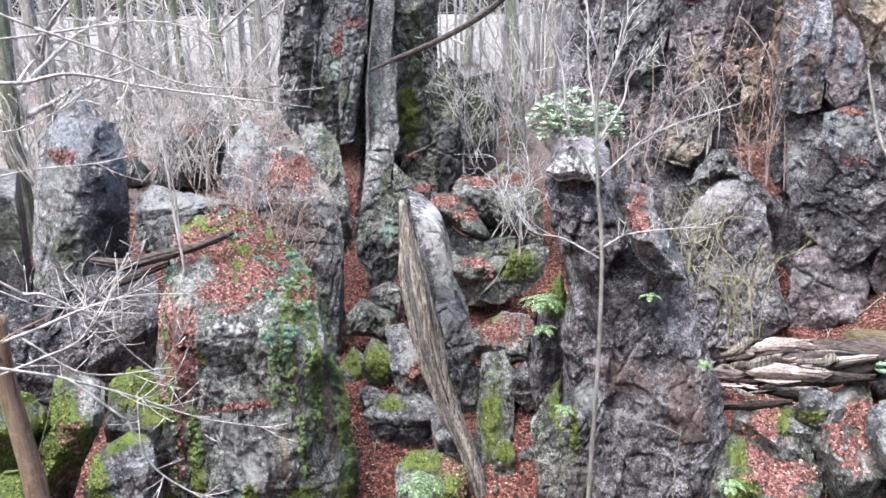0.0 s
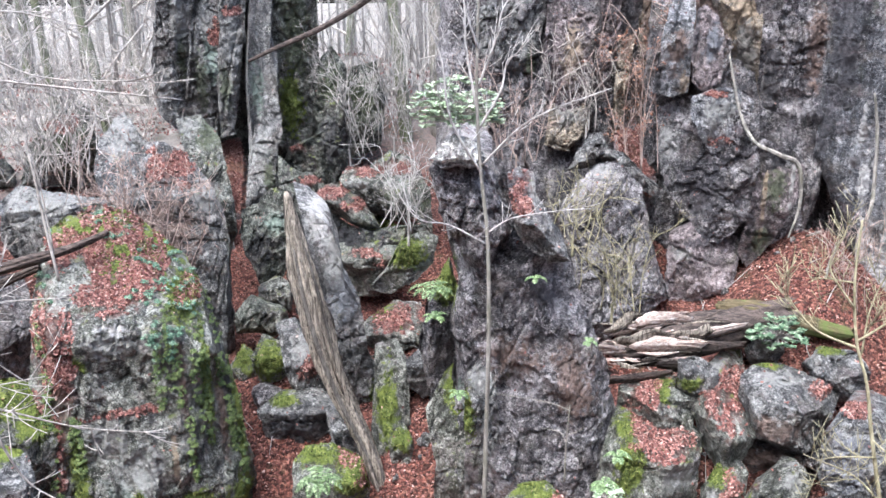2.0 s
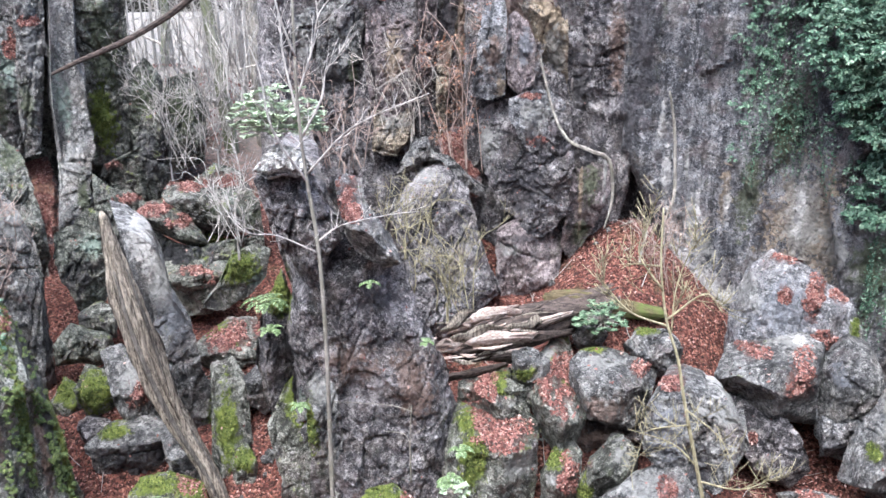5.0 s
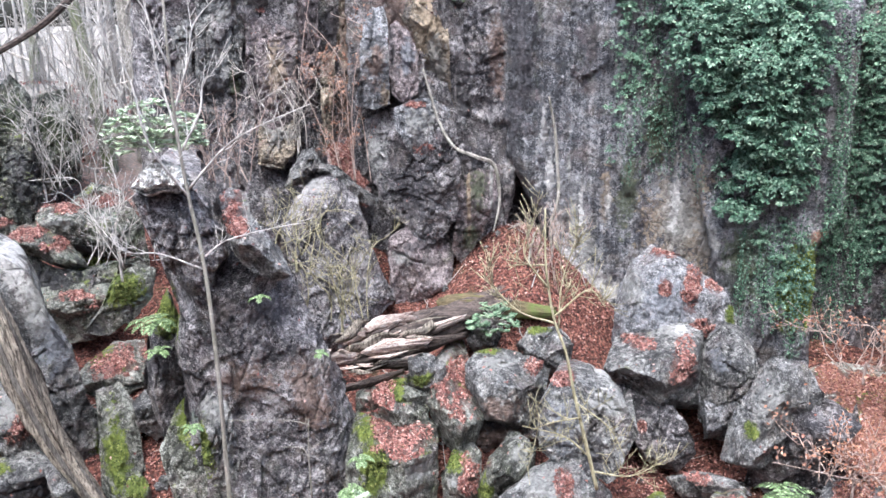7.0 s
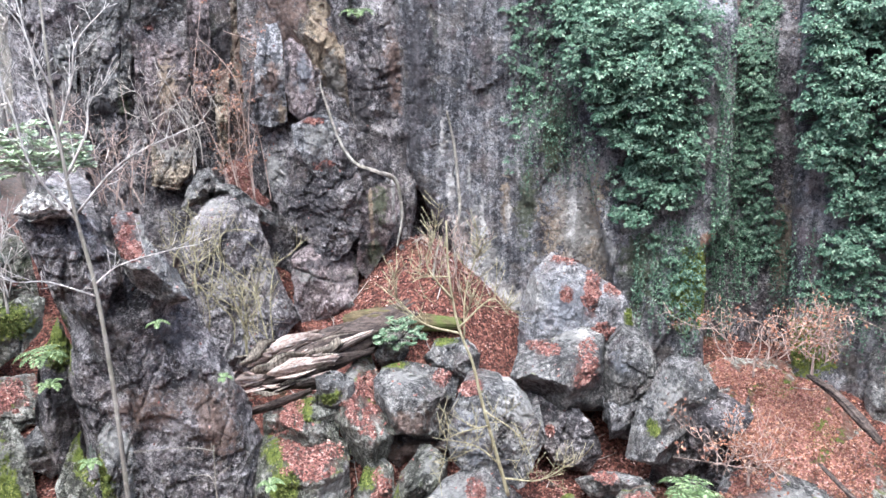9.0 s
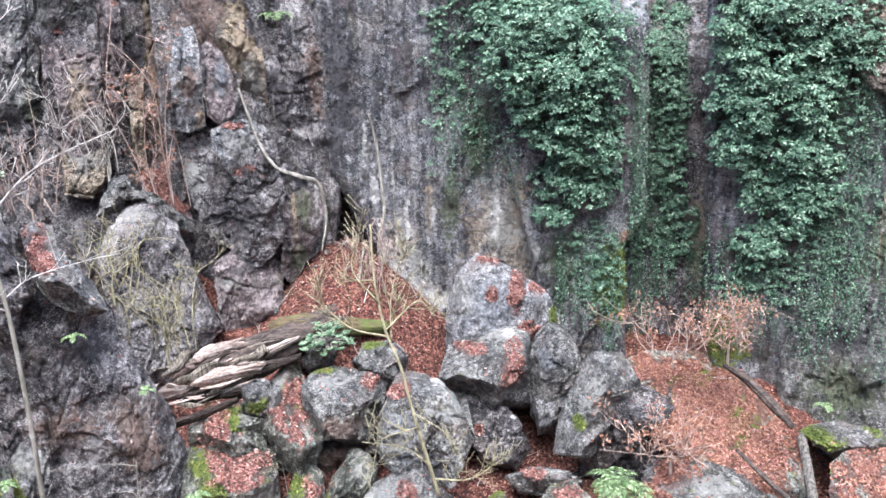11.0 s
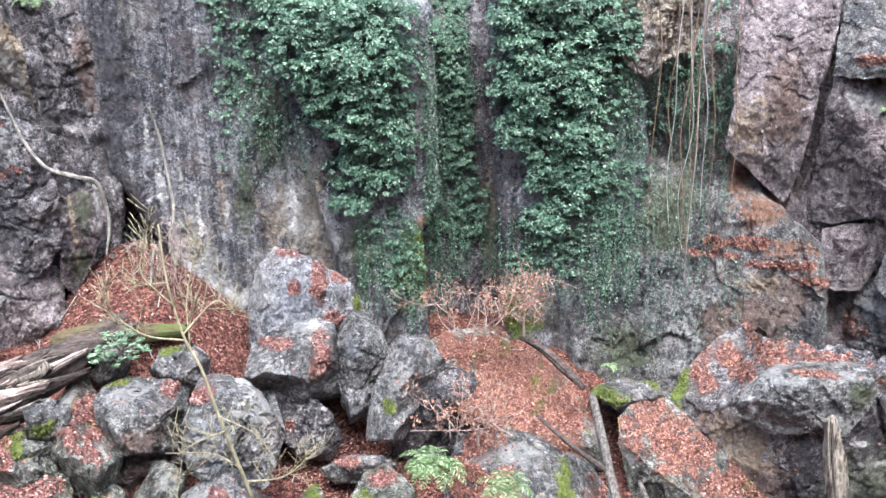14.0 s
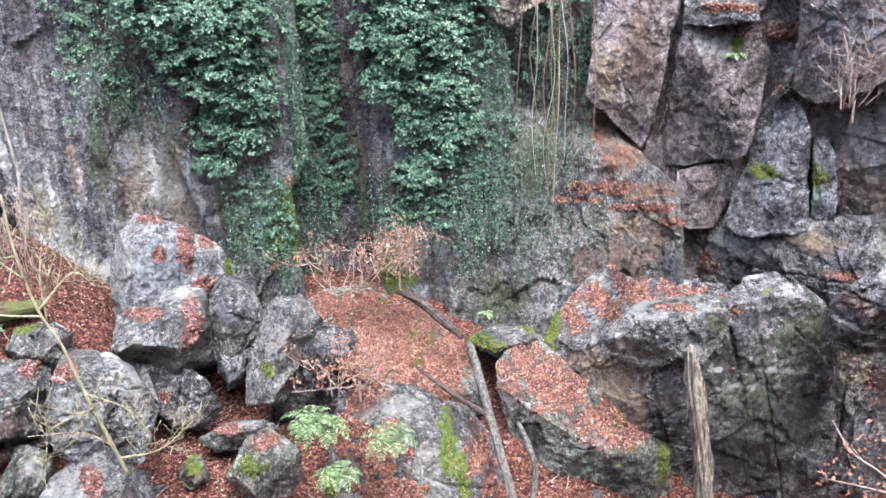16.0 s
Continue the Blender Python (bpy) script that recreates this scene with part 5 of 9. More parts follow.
rock("rock", "mossy rock with leaves behind the boulder",
     pose(-1.76, 12.55, 1.45, -20, 0, 8.22),
     [(-0.66, 0.27), (-0.14, 0.49), (0.44, 0.56), (0.61, 0.29), (0.61, -0.48), (-0.14, -0.63), (-0.7, -0.49)],
     front=0.51, back=0.72, mat="mossy", seed=63,
     ridge=[(-0.68, 0.12), (0, 0.12), (0.59, -0.17)], slope=1.3, tuck=0.4, facet=0.09, cells=14,
     corners=[(-0.1, 0.12, 0.9), (0.09, -0.08, 1)],
     marks=[("moss", 0.06, 0.35, 0.17, 0.12), ("moss", 0.5, 0.42, 0.12, 0.12)],
     leaves=[(-0.34, 0.17, 0.29, 0.27), (-0.08, 0.37, 0.19, 0.1)])
rock("rock", "leaf-covered boulder with green-grey face",
     pose(-0.74, 12.59, 1.62, -20, 0, 3.62),
     [(-0.39, 0.56), (-0.07, 0.89), (0.21, 0.92), (0.28, 0.59), (0.39, 0.07), (0.5, -0.39), (0.33, -0.94), (0.02, -1.05), (-0.25, -0.67), (-0.48, -0.15), (-0.53, 0.21)],
     front=0.72, back=0.72, mat="mossy", seed=64,
     ridge=[(-0.52, 0.2), (-0.19, -0.15), (0.06, -0.42), (0.48, -0.37)], slope=1.4, tuck=0.5, facet=0.09, cells=14,
     corners=[(-0.16, -0.13, 0.9), (0.09, -0.42, 1), (0.39, -0.36, 0.7)],
     marks=[("pale", -0.17, 0.57, 0.16, 0.24), ("moss", -0.4, 0.33, 0.1, 0.08)],
     leaves=[(0.14, 0.17, 0.23, 0.56), (-0.18, 0.18, 0.19, 0.29)])
rock("rock", "broad grey boulder with mossy rim",
     pose(0.24, 13.01, 1.55, -14, 0, -0.85),
     [(-0.81, 0.47), (-0.63, 0.66), (-0.23, 0.7), (0.36, 0.57), (0.8, 0.42), (0.58, 0.03), (0.52, -0.69), (0.26, -0.71), (-0.33, -0.66), (-0.67, -0.45), (-0.78, 0.01)],
     front=0.75, back=0.72, mat="grey", seed=65,
     ridge=[(-0.83, 0.39), (-0.33, 0.37), (0.26, 0.21), (0.81, 0.18)], slope=1.4, tuck=0.2, facet=0.1, cells=12, lip=(0.05, 0.3), joints=3,
     corners=[(-0.58, 0.24, 0.9), (-0.23, 0.26, 1), (0.46, 0.03, 0.9), (-0.23, -0.48, 0.85)],
     marks=[("moss", -0.43, 0.66, 0.3, 0.05), ("pale", -0.23, 0.52, 0.41, 0.1), ("brown", -0.13, -0.18, 0.51, 0.3), ("dark", -0.33, -0.53, 0.41, 0.1)],
     leaves=[(0.41, 0.43, 0.24, 0.1)])
rock("rock", "grey angular boulder among leaves",
     pose(0.89, 14.04, 1.85, -16, 0, -3.39),
     [(-0.56, 0.14), (-0.29, 0.46), (0.27, 0.43), (0.54, 0.16), (0.46, -0.33), (0.01, -0.52), (-0.43, -0.34)],
     front=0.58, back=0.72, mat="pale", seed=66, slope=1.1, tuck=0.55, facet=0.09, cells=14,
     corners=[(-0.15, 0, 1), (0.22, -0.05, 0.9)],
     marks=[("moss", -0.15, 0.41, 0.21, 0.06)],
     leaves=[(-0.57, -0.16, 0.21, 0.21)])
rock("rock", "large grey boulder with flat dark face",
     pose(1.44, 11.75, 1.69, -6, 0, -6.31),
     [(-0.71, 0.44), (-0.53, 0.81), (-0.27, 0.85), (0.28, 0.71), (0.64, 0.41), (0.78, -0.08), (0.65, -0.71), (0.32, -0.88), (-0.16, -0.71), (-0.59, -0.56), (-0.75, -0.17)],
     front=0.6, back=0.8, mat="grey", seed=67, slope=0.6, tuck=0.03, facet=0.12, cells=16, joints=5, lip=(0.6, 1.0), core=(0, 0.09),
     corners=[(-0.32, 0.56, 0.85), (0, 0.28, 1), (-0.12, -0.46, 1), (-0.57, -0.2, 0.8), (0.54, 0.15, 0.75), (0.53, -0.52, 0.8)],
     marks=[("slate", -0.35, 0.05, 0.34, 0.57), ("pale", 0.35, 0.47, 0.38, 0.19), ("dark", 0.14, -0.31, 0.38, 0.38), ("white", 0.23, 0.61, 0.24, 0.08), ("pale", -0.09, 0.06, 0.08, 0.47)],
     leaves=[(-0.38, 0.77, 0.21, 0.09)])
rock("rock", "pale boulder with red leaves",
     pose(0.85, 10.88, 0.71, -16, 0, -4.24),
     [(-1, -0.18), (-0.8, 0.09), (-0.5, 0.33), (-0.16, 0.56), (0.18, 0.77), (0.44, 0.7), (0.58, 0.43), (0.89, 0.16), (1.09, -0.69), (-1.1, -0.84)],
     front=0.6, back=0.72, mat="pale", seed=68, slope=1.0, tuck=0.3, facet=0.07, cells=10, lip=(0.05, 0.3), joints=2,
     corners=[(0.18, 0.55, 0.8), (-0.02, 0.1, 1), (0.58, -0.04, 0.9)],
     marks=[("pale", -0.16, 0.35, 0.55, 0.27)],
     leaves=[(0.19, 0.37, 0.15, 0.2)])
rock("rock", "grey tilted boulder among leaves",
     pose(0.12, 11.61, 0.35, -14, 0, -0.36),
     [(-0.46, 0.12), (-0.3, 0.54), (0.07, 0.88), (0.36, 0.96), (0.51, 0.74), (0.49, 0.44), (0.09, 0.06), (-0.12, -0.96), (-0.53, -0.97)],
     front=0.6, back=0.72, mat="mossy", seed=69, slope=0.8, tuck=0.3, facet=0.08, cells=10, lip=(0.05, 0.3), joints=2,
     corners=[(0.07, 0.59, 1), (-0.21, 0.26, 0.9)],
     marks=[("pale", 0.25, 0.74, 0.17, 0.17), ("moss", -0.3, 0.07, 0.12, 0.29)],
     leaves=[(-0.39, 0.61, 0.19, 0.16)])
rock("rock", "small mossy boulder among leaves",
     pose(-0.57, 11.58, 0.5, -20, 0, 3.08),
     [(-0.35, 0.19), (-0.14, 0.55), (0.2, 0.69), (0.35, 0.53), (0.29, -0.98), (-0.35, -0.96)],
     front=0.51, back=0.72, mat="mossy", seed=70, slope=1.1, tuck=0.55, facet=0.09, cells=14,
     corners=[(-0.05, 0.26, 1), (0.18, 0.16, 0.9)],
     marks=[("moss", -0.13, 0.43, 0.22, 0.15), ("pale", -0.15, 0.17, 0.14, 0.11)],
     leaves=[(0.13, 0.16, 0.17, 0.36)])
rock("rock", "dark brown rock in the gap between boulders",
     pose(-0.09, 13.05, 0.5, -10, 0, 0.62),
     [(-0.96, 0.26), (-0.25, 0.53), (0.99, 0.46), (0.95, -0.15), (0.28, -0.15), (-0.27, -0.48), (-0.76, -0.47)],
     front=0.43, back=0.72, mat="dark", seed=71, slope=1.1, tuck=0.55, facet=0.09, cells=14,
     marks=[("brown", 0.07, 0.18, 0.81, 0.31)])
rock("rock", "dark mossy upright stone among boulders",
     pose(-2.17, 11.64, 0.22, -12, 0, 10.02),
     [(-0.48, -0.17), (-0.22, 0.42), (0.02, 0.91), (0.21, 0.63), (0.46, 0.06), (0.57, -0.91), (-0.57, -0.96)],
     front=0.43, back=0.72, mat="mossy", seed=72, slope=1.1, tuck=0.55, facet=0.09, cells=14,
     marks=[("moss", -0.01, 0.14, 0.47, 0.58)])
rock("rock", "low mossy rock with leaves",
     pose(-3.21, 10.35, 0.7, -22, 0, 16.69),
     [(-0.49, -0.05), (-0.23, 0.18), (0.21, 0.2), (0.46, 0), (0.53, -0.67), (-0.5, -0.64)],
     front=0.43, back=0.72, mat="mossy", seed=73, slope=1.1, tuck=0.55, facet=0.09, cells=14,
     marks=[("moss", -0.06, 0.12, 0.35, 0.13)],
     leaves=[(0.29, 0.01, 0.22, 0.13)])
rock("rock", "small dark rock beside the log",
     pose(-0.23, 14.14, 2.09, -12, 0, 0.44),
     [(-0.33, -0.06), (-0.15, 0.33), (0.16, 0.3), (0.33, 0), (0.19, -0.27), (-0.21, -0.31)],
     front=0.36, back=0.72, mat="grey", seed=74, slope=1.1, tuck=0.55, facet=0.09, cells=14,
     marks=[("pale", -0.03, 0.13, 0.2, 0.13)])
rock("rock_dome", "big flat-faced blue-grey boulder with red leaves",
     pose(3.53, 15.32, 1.85, -6, 0, -12.84),
     [(-1.17, 0.12), (-1.12, 0.83), (-0.87, 1.31), (-0.55, 1.58), (-0.01, 1.48), (0.67, 1.05), (0.99, 0.76), (1.14, 0.32), (1.29, -1.17), (0.82, -1.58), (-0.83, -1.78), (-1.24, -0.36)],
     front=0.7, back=1.16, mat="slate", seed=75, slope=0.3, tuck=0.1, facet=0.05, cells=8, lip=(0.3, 0.6), grain=0.02, joints=3,
     corners=[(-0.75, 1.09, 0.9), (0.46, 0.83, 0.95), (-0.92, 0.02, 1), (0.73, 0.17, 0.9)],
     marks=[("pale", -0.84, 0.85, 0.28, 0.35), ("moss", 1.02, 0.31, 0.09, 0.28), ("dark", 0.84, -0.17, 0.28, 0.59), ("slate", -0.18, 0.67, 0.71, 0.59)],
     leaves=[(0.29, 0.93, 0.17, 0.47), (0.55, 0.15, 0.28, 0.21), (-0.22, 1.51, 0.47, 0.07), (0.76, 0.97, 0.24, 0.17), (-0.19, 0.96, 0.12, 0.17)])
rock("rock", "angular pale boulder with leaf patches",
     pose(2.88, 13.72, 1.42, -8, 0, -11.7),
     [(-0.93, 0.22), (-0.78, 0.6), (-0.43, 0.76), (0.36, 0.96), (0.81, 0.89), (0.87, 0.46), (0.79, -0.18), (0.86, -0.62), (0.58, -0.87), (0.25, -0.63), (-0.05, -0.77), (-0.51, -0.49), (-0.58, -0.24), (-0.88, -0.05)],
     front=0.8, back=0.72, mat="grey", seed=76,
     ridge=[(-0.95, 0.2), (-0.21, 0.51), (0.38, 0.6), (0.87, 0.5)], slope=1.6, tuck=0.6, facet=0.09, cells=12, lip=(0.05, 0.3), joints=3,
     corners=[(-0.66, 0.31, 0.85), (-0.11, 0.47, 1), (0.63, 0.43, 0.9), (-0.18, -0.16, 1), (0.62, -0.2, 0.85)],
     # the dark mark darkens the underside, shade put into the colour
     marks=[("pale", 0.17, 0.86, 0.65, 0.09), ("pale", -0.5, 0.22, 0.32, 0.22), ("dark", 0.14, -0.52, 0.54, 0.17), ("white", 0.46, 0.9, 0.26, 0.06)],
     leaves=[(-0.42, 0.68, 0.37, 0.09), (0.49, 0.42, 0.22, 0.37)])
rock("rock", "dark jointed rock beside the flat-faced boulder",
     pose(4.25, 13.83, 1.29, 6, 0, -16.47),
     [(-0.46, 0.79), (-0.17, 1.12), (0.17, 1.02), (0.41, 0.71), (0.56, 0.28), (0.44, -0.54), (0.23, -1.15), (-0.21, -1.16), (-0.5, -0.67), (-0.55, 0.1)],
     front=0.35, back=0.8, mat="grey", seed=77, slope=0.4, tuck=0.03, facet=0.08, cells=14, joints=7, lip=(0.2, 0.5),
     corners=[(-0.19, 0.7, 0.95), (0.28, 0.3, 0.9), (-0.23, -0.17, 1), (0.25, -0.6, 0.8)],
     marks=[("dark", 0.03, -0.45, 0.29, 0.45), ("slate", -0.19, 0.58, 0.22, 0.22)])
# filler stone; its dark tone stands for the shade in the gap
rock("rock", "dark filler rock for the shaded gap between boulders",
     pose(2.82, 13.05, 0.66, -12, 0, -11.96),
     [(-0.78, 0.83), (-0.2, 0.79), (0.49, 0.34), (0.71, -0.34), (0.44, -0.81), (-0.14, -0.65), (-0.55, -0.15)],
     front=0.43, back=0.72, mat="dark", seed=78, slope=1.1, tuck=0.55, facet=0.09, cells=14,
     marks=[("pale", -0.22, 0.26, 0.16, 0.08)],
     leaves=[(-0.26, 0.15, 0.12, 0.14)])
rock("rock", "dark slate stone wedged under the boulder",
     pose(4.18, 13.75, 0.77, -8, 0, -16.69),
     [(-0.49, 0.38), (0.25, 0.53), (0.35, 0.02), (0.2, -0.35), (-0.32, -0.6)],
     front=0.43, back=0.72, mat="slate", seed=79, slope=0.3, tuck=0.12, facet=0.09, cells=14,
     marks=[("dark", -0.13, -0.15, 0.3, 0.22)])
standing = rock("rock_wedge", "pale angular boulder standing on edge",
     pose(4.64, 12.65, 1.22, -10, 0, -19.49),
     [(-0.25, 0.9), (-0.07, 1.12), (0.45, 1.08), (0.76, 0.62), (0.68, 0.28), (0.32, -0.13), (-0.06, -0.87), (-0.42, -1.12), (-0.77, -0.79), (-0.61, 0.04)],
     front=0.6, back=0.75, mat="pale", seed=80, slope=0.3, tuck=0.03, facet=0.04, cells=8, joints=2, lip=(0.0, 0.2), core=(-0, 0.2),
     corners=[(0.44, 0.94, 1), (0.36, 0.19, 1), (-0.14, -0.7, 1), (-0.5, -0.63, 0.8)],
     marks=[("pale", -0.05, 0.41, 0.32, 0.53), ("moss", -0.3, -0.11, 0.11, 0.13)])
# dark limestone put where the boulder's hollow lies in shade
rock("rock", "dark rock standing in for the shaded hollow under the standing boulder",
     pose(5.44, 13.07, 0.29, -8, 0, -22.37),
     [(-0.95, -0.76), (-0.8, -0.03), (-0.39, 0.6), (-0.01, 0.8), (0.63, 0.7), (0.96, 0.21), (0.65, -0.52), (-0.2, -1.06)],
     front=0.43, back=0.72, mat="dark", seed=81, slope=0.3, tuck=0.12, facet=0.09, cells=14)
rock("rock_mound", "low hummock thickly covered with rust leaves",
     pose(6.74, 12.35, 0.93, -22, 0, -28.08),
     [(-1.88, 0.9), (-1.4, 1.15), (-0.66, 1.25), (0.18, 1.11), (0.76, 0.81), (1.17, 0.22), (1.56, -0.57), (1.85, -1.44), (0.78, -1.75), (-0.25, -1.24), (-0.9, -0.57), (-1.53, 0.33)],
     front=0.72, back=1.01, mat="mossy", seed=82,
     ridge=[(-2.01, 0.19), (-1.12, -0.27), (-0.06, -0.81), (1.94, -1.03)], slope=1.4, tuck=0.55, facet=0.07, cells=10,
     marks=[("soil", -0.09, 0.02, 1.71, 1.47), ("moss", -0.37, 0.68, 0.52, 0.17), ("moss", 0.43, -0.05, 0.3, 0.31), ("moss", -1.04, 0.26, 0.42, 0.15)],
     leaves=[(-0.95, 0.69, 0.94, 0.48), (-0.1, 0.33, 1.12, 0.74), (0.74, -0.53, 0.79, 0.82), (-0.49, -0.43, 0.62, 0.42), (-0.1, 0.23, 1.51, 0.95), (-1.17, 0.79, 0.64, 0.32)])
rock("rock_slab", "flat grey slab with mossy edge",
     pose(8.72, 11.49, 0.73, -20, 0, -36.44),
     [(-0.74, 0.07), (-0.52, 0.22), (-0.14, 0.32), (0.57, 0.32), (0.69, 0.15), (0.47, -0.15), (0.05, -0.47), (-0.39, -0.47)],
     front=0.36, back=0.58, mat="pale", seed=83,
     ridge=[(-0.85, 0.04), (0.03, 0.05), (0.74, 0.14)], slope=2, tuck=0.9, facet=0.09, cells=14,
     corners=[(-0.35, -0.02, 1), (0.31, 0.01, 1), (-0.01, -0.36, 0.7)],
     marks=[("moss", -0.46, 0.08, 0.33, 0.13), ("moss", -0.19, -0.02, 0.22, 0.11), ("moss", 0.51, 0.3, 0.22, 0.07)])
rock("rock_slab", "broad tilted boulder with leaves and moss band",
     pose(5.92, 10.61, -0.6, -22, 0, -28.17),
     [(-1.19, 1.12), (-1.1, 1.39), (-0.69, 1.53), (0.1, 1.44), (0.8, 1.24), (1.26, 0.89), (1.64, 0.35), (1.76, -0.14), (1.65, -0.55), (1.35, -1.57), (-1.82, -1.34), (-1.58, -0.53), (-1.34, 0.44)],
     front=0.55, back=0.87, mat="grey", seed=84,
     ridge=[(-1.42, 0.84), (-0.62, 0.89), (0.46, 0.62), (1.23, -0.03), (1.75, -0.36)], slope=1.0, tuck=0.5, facet=0.06, cells=10, grain=0.02, joints=2,
     corners=[(-0.72, 0.99, 0.8), (0.26, 0.68, 0.9), (-0.2, -0.62, 1), (1.13, -0.12, 0.9), (0.77, -1.09, 1)],
     marks=[("moss", 0.76, 0.5, 0.15, 0.52), ("moss", 0.98, -0.01, 0.12, 0.41), ("pale", -0.11, 1.15, 0.62, 0.25), ("pale", 0.44, 0.13, 0.31, 0.62), ("pale", -0.78, -0.29, 0.25, 0.31), ("moss", -1.37, -0.15, 0.15, 0.31)],
     leaves=[(-0.7, 1.29, 0.41, 0.25), (-0.54, 0.49, 0.62, 0.52), (-0.29, -0.32, 0.62, 0.52), (1.25, 0.27, 0.31, 0.41), (1.5, -0.24, 0.21, 0.41), (-1.02, 0.82, 0.31, 0.41)])
bigblock = rock("rock_block", "massive rock block with flat leaf-strewn top",
     pose(11.16, 8.66, -1.12, -2, 0, -51.54),
     [(-3.02, 1.89), (-2.96, 2.18), (-2.73, 2.47), (-2.36, 2.75), (-1.94, 2.96), (-1.33, 3.1), (-0.73, 3.22), (-0.05, 3.33), (0.34, 3.31), (0.62, 3.51), (1.02, 3.57), (1.62, 3.41), (2.02, 3.06), (2.15, 2.65), (2.4, 0.93), (2.75, -1.6), (3.1, -4.6), (-1.9, -4.7), (-2.1, -1.66), (-2.25, 0.3), (-2.63, 0.79), (-2.93, 1.36)],
     front=0.75, back=1.3, mat="dark", seed=85,
     ridge=[(-3.05, 1.88), (-2.56, 2.02), (-1.91, 2.13), (-1.75, 2.34), (-1.51, 2.63), (-1, 2.81), (-0.31, 2.94), (0.27, 3.03), (0.44, 3.19), (1.36, 3.32), (2.15, 3.07)], slope=2.2, tuck=0.02, facet=0.12, cells=34, grain=0.05, lip=(0.8, 1.0), joints=9, core=(0.3, 0.2),
     # dark marks: the streaked dark face, and painted shade below the brow
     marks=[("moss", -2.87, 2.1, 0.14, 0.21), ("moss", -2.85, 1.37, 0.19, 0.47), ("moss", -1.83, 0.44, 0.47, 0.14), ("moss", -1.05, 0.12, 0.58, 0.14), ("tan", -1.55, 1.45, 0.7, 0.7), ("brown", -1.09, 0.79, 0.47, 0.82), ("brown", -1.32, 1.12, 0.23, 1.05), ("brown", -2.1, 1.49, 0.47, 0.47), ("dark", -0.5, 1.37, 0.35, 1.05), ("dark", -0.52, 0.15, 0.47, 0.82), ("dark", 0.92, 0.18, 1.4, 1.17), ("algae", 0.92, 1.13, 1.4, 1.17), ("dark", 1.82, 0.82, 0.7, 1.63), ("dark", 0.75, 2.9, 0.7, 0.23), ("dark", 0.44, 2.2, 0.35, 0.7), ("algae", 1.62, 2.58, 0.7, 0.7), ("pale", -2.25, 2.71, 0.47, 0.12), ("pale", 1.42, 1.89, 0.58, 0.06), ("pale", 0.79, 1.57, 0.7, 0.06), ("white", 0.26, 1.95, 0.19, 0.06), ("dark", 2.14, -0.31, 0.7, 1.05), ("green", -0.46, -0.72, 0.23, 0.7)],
     leaves=[(-2.03, 2.56, 0.7, 0.19), (-1.21, 2.94, 0.93, 0.14), (-0.32, 3.1, 0.82, 0.16), (-2.56, 2.26, 0.35, 0.14), (-1.5, 2.45, 0.35, 0.16)])
rock("rock_block", "green-grey square rock in front of the block",
     pose(9, 9.38, -0.93, -4, 0, -43.02),
     [(-1.7, 1.6), (-1.41, 1.94), (-0.95, 1.91), (-0.33, 1.46), (0.33, 1.09), (1.05, 0.73), (1.56, 0.43), (1.65, -0.78), (1.76, -1.98), (-1.32, -2.37), (-1.31, 0.11), (-1.53, 1.03)],
     front=0.55, back=0.8, mat="mossy", seed=86,
     ridge=[(-1.7, 1.36), (-1.35, 1.27), (-0.78, 0.97), (0.05, 0.61), (0.67, 0.29), (1.63, -0.02)], slope=2.0, tuck=0.03, facet=0.1, cells=18, lip=(0.7, 1.0), joints=5,
     marks=[("pale", -1.35, 1.1, 0.2, 0.13), ("green", -0.13, -0.01, 0.44, 0.55), ("dark", 0.8, -0.28, 0.55, 0.55), ("dark", -0.97, 0.14, 0.28, 0.66), ("moss", 1.49, -0.09, 0.13, 0.55), ("moss", 0.95, 0.66, 0.44, 0.11), ("pale", 0.05, 0.53, 0.66, 0.07), ("litter", -0.89, 1.42, 0.77, 0.28), ("litter", 0.45, 0.73, 0.77, 0.24)],
     leaves=[(-1.3, 1.59, 0.37, 0.28), (-0.89, 1.42, 0.55, 0.28), (-0.37, 1.14, 0.55, 0.26), (0.24, 0.81, 0.66, 0.24), (0.91, 0.49, 0.6, 0.2)])
rock("rock", "dark rough overhanging rock",
     pose(12.48, 5.79, 2.59, -4, 0, -64.56),
     [(-1.23, -0.41), (-1.13, -0.04), (-0.85, 0.35), (-0.5, 0.6), (0.97, 1.13), (1.27, -0.59), (-0.25, -1.07), (-0.57, -1.05), (-0.95, -0.74), (-1.14, -0.74)],
     front=0.6, back=0.72, mat="dark", seed=87, slope=0.3, tuck=0.3, facet=0.22, cells=26, lip=(0.1, 0.5),
     marks=[("dark", -0.8, -0.61, 0.51, 0.31), ("brown", -0.8, -0.02, 0.41, 0.25)])
rock("rock", "pale pinkish rock under the overhang",
     pose(12.29, 6.55, 1.37, -4, 0, -61.34),
     [(-0.35, 0.34), (-0.02, 0.36), (0.32, 0.08), (0.25, -0.34), (-0.21, -0.45)],
     front=0.29, back=0.72, mat="tan", seed=88, slope=0.3, tuck=0.12, facet=0.09, cells=14)
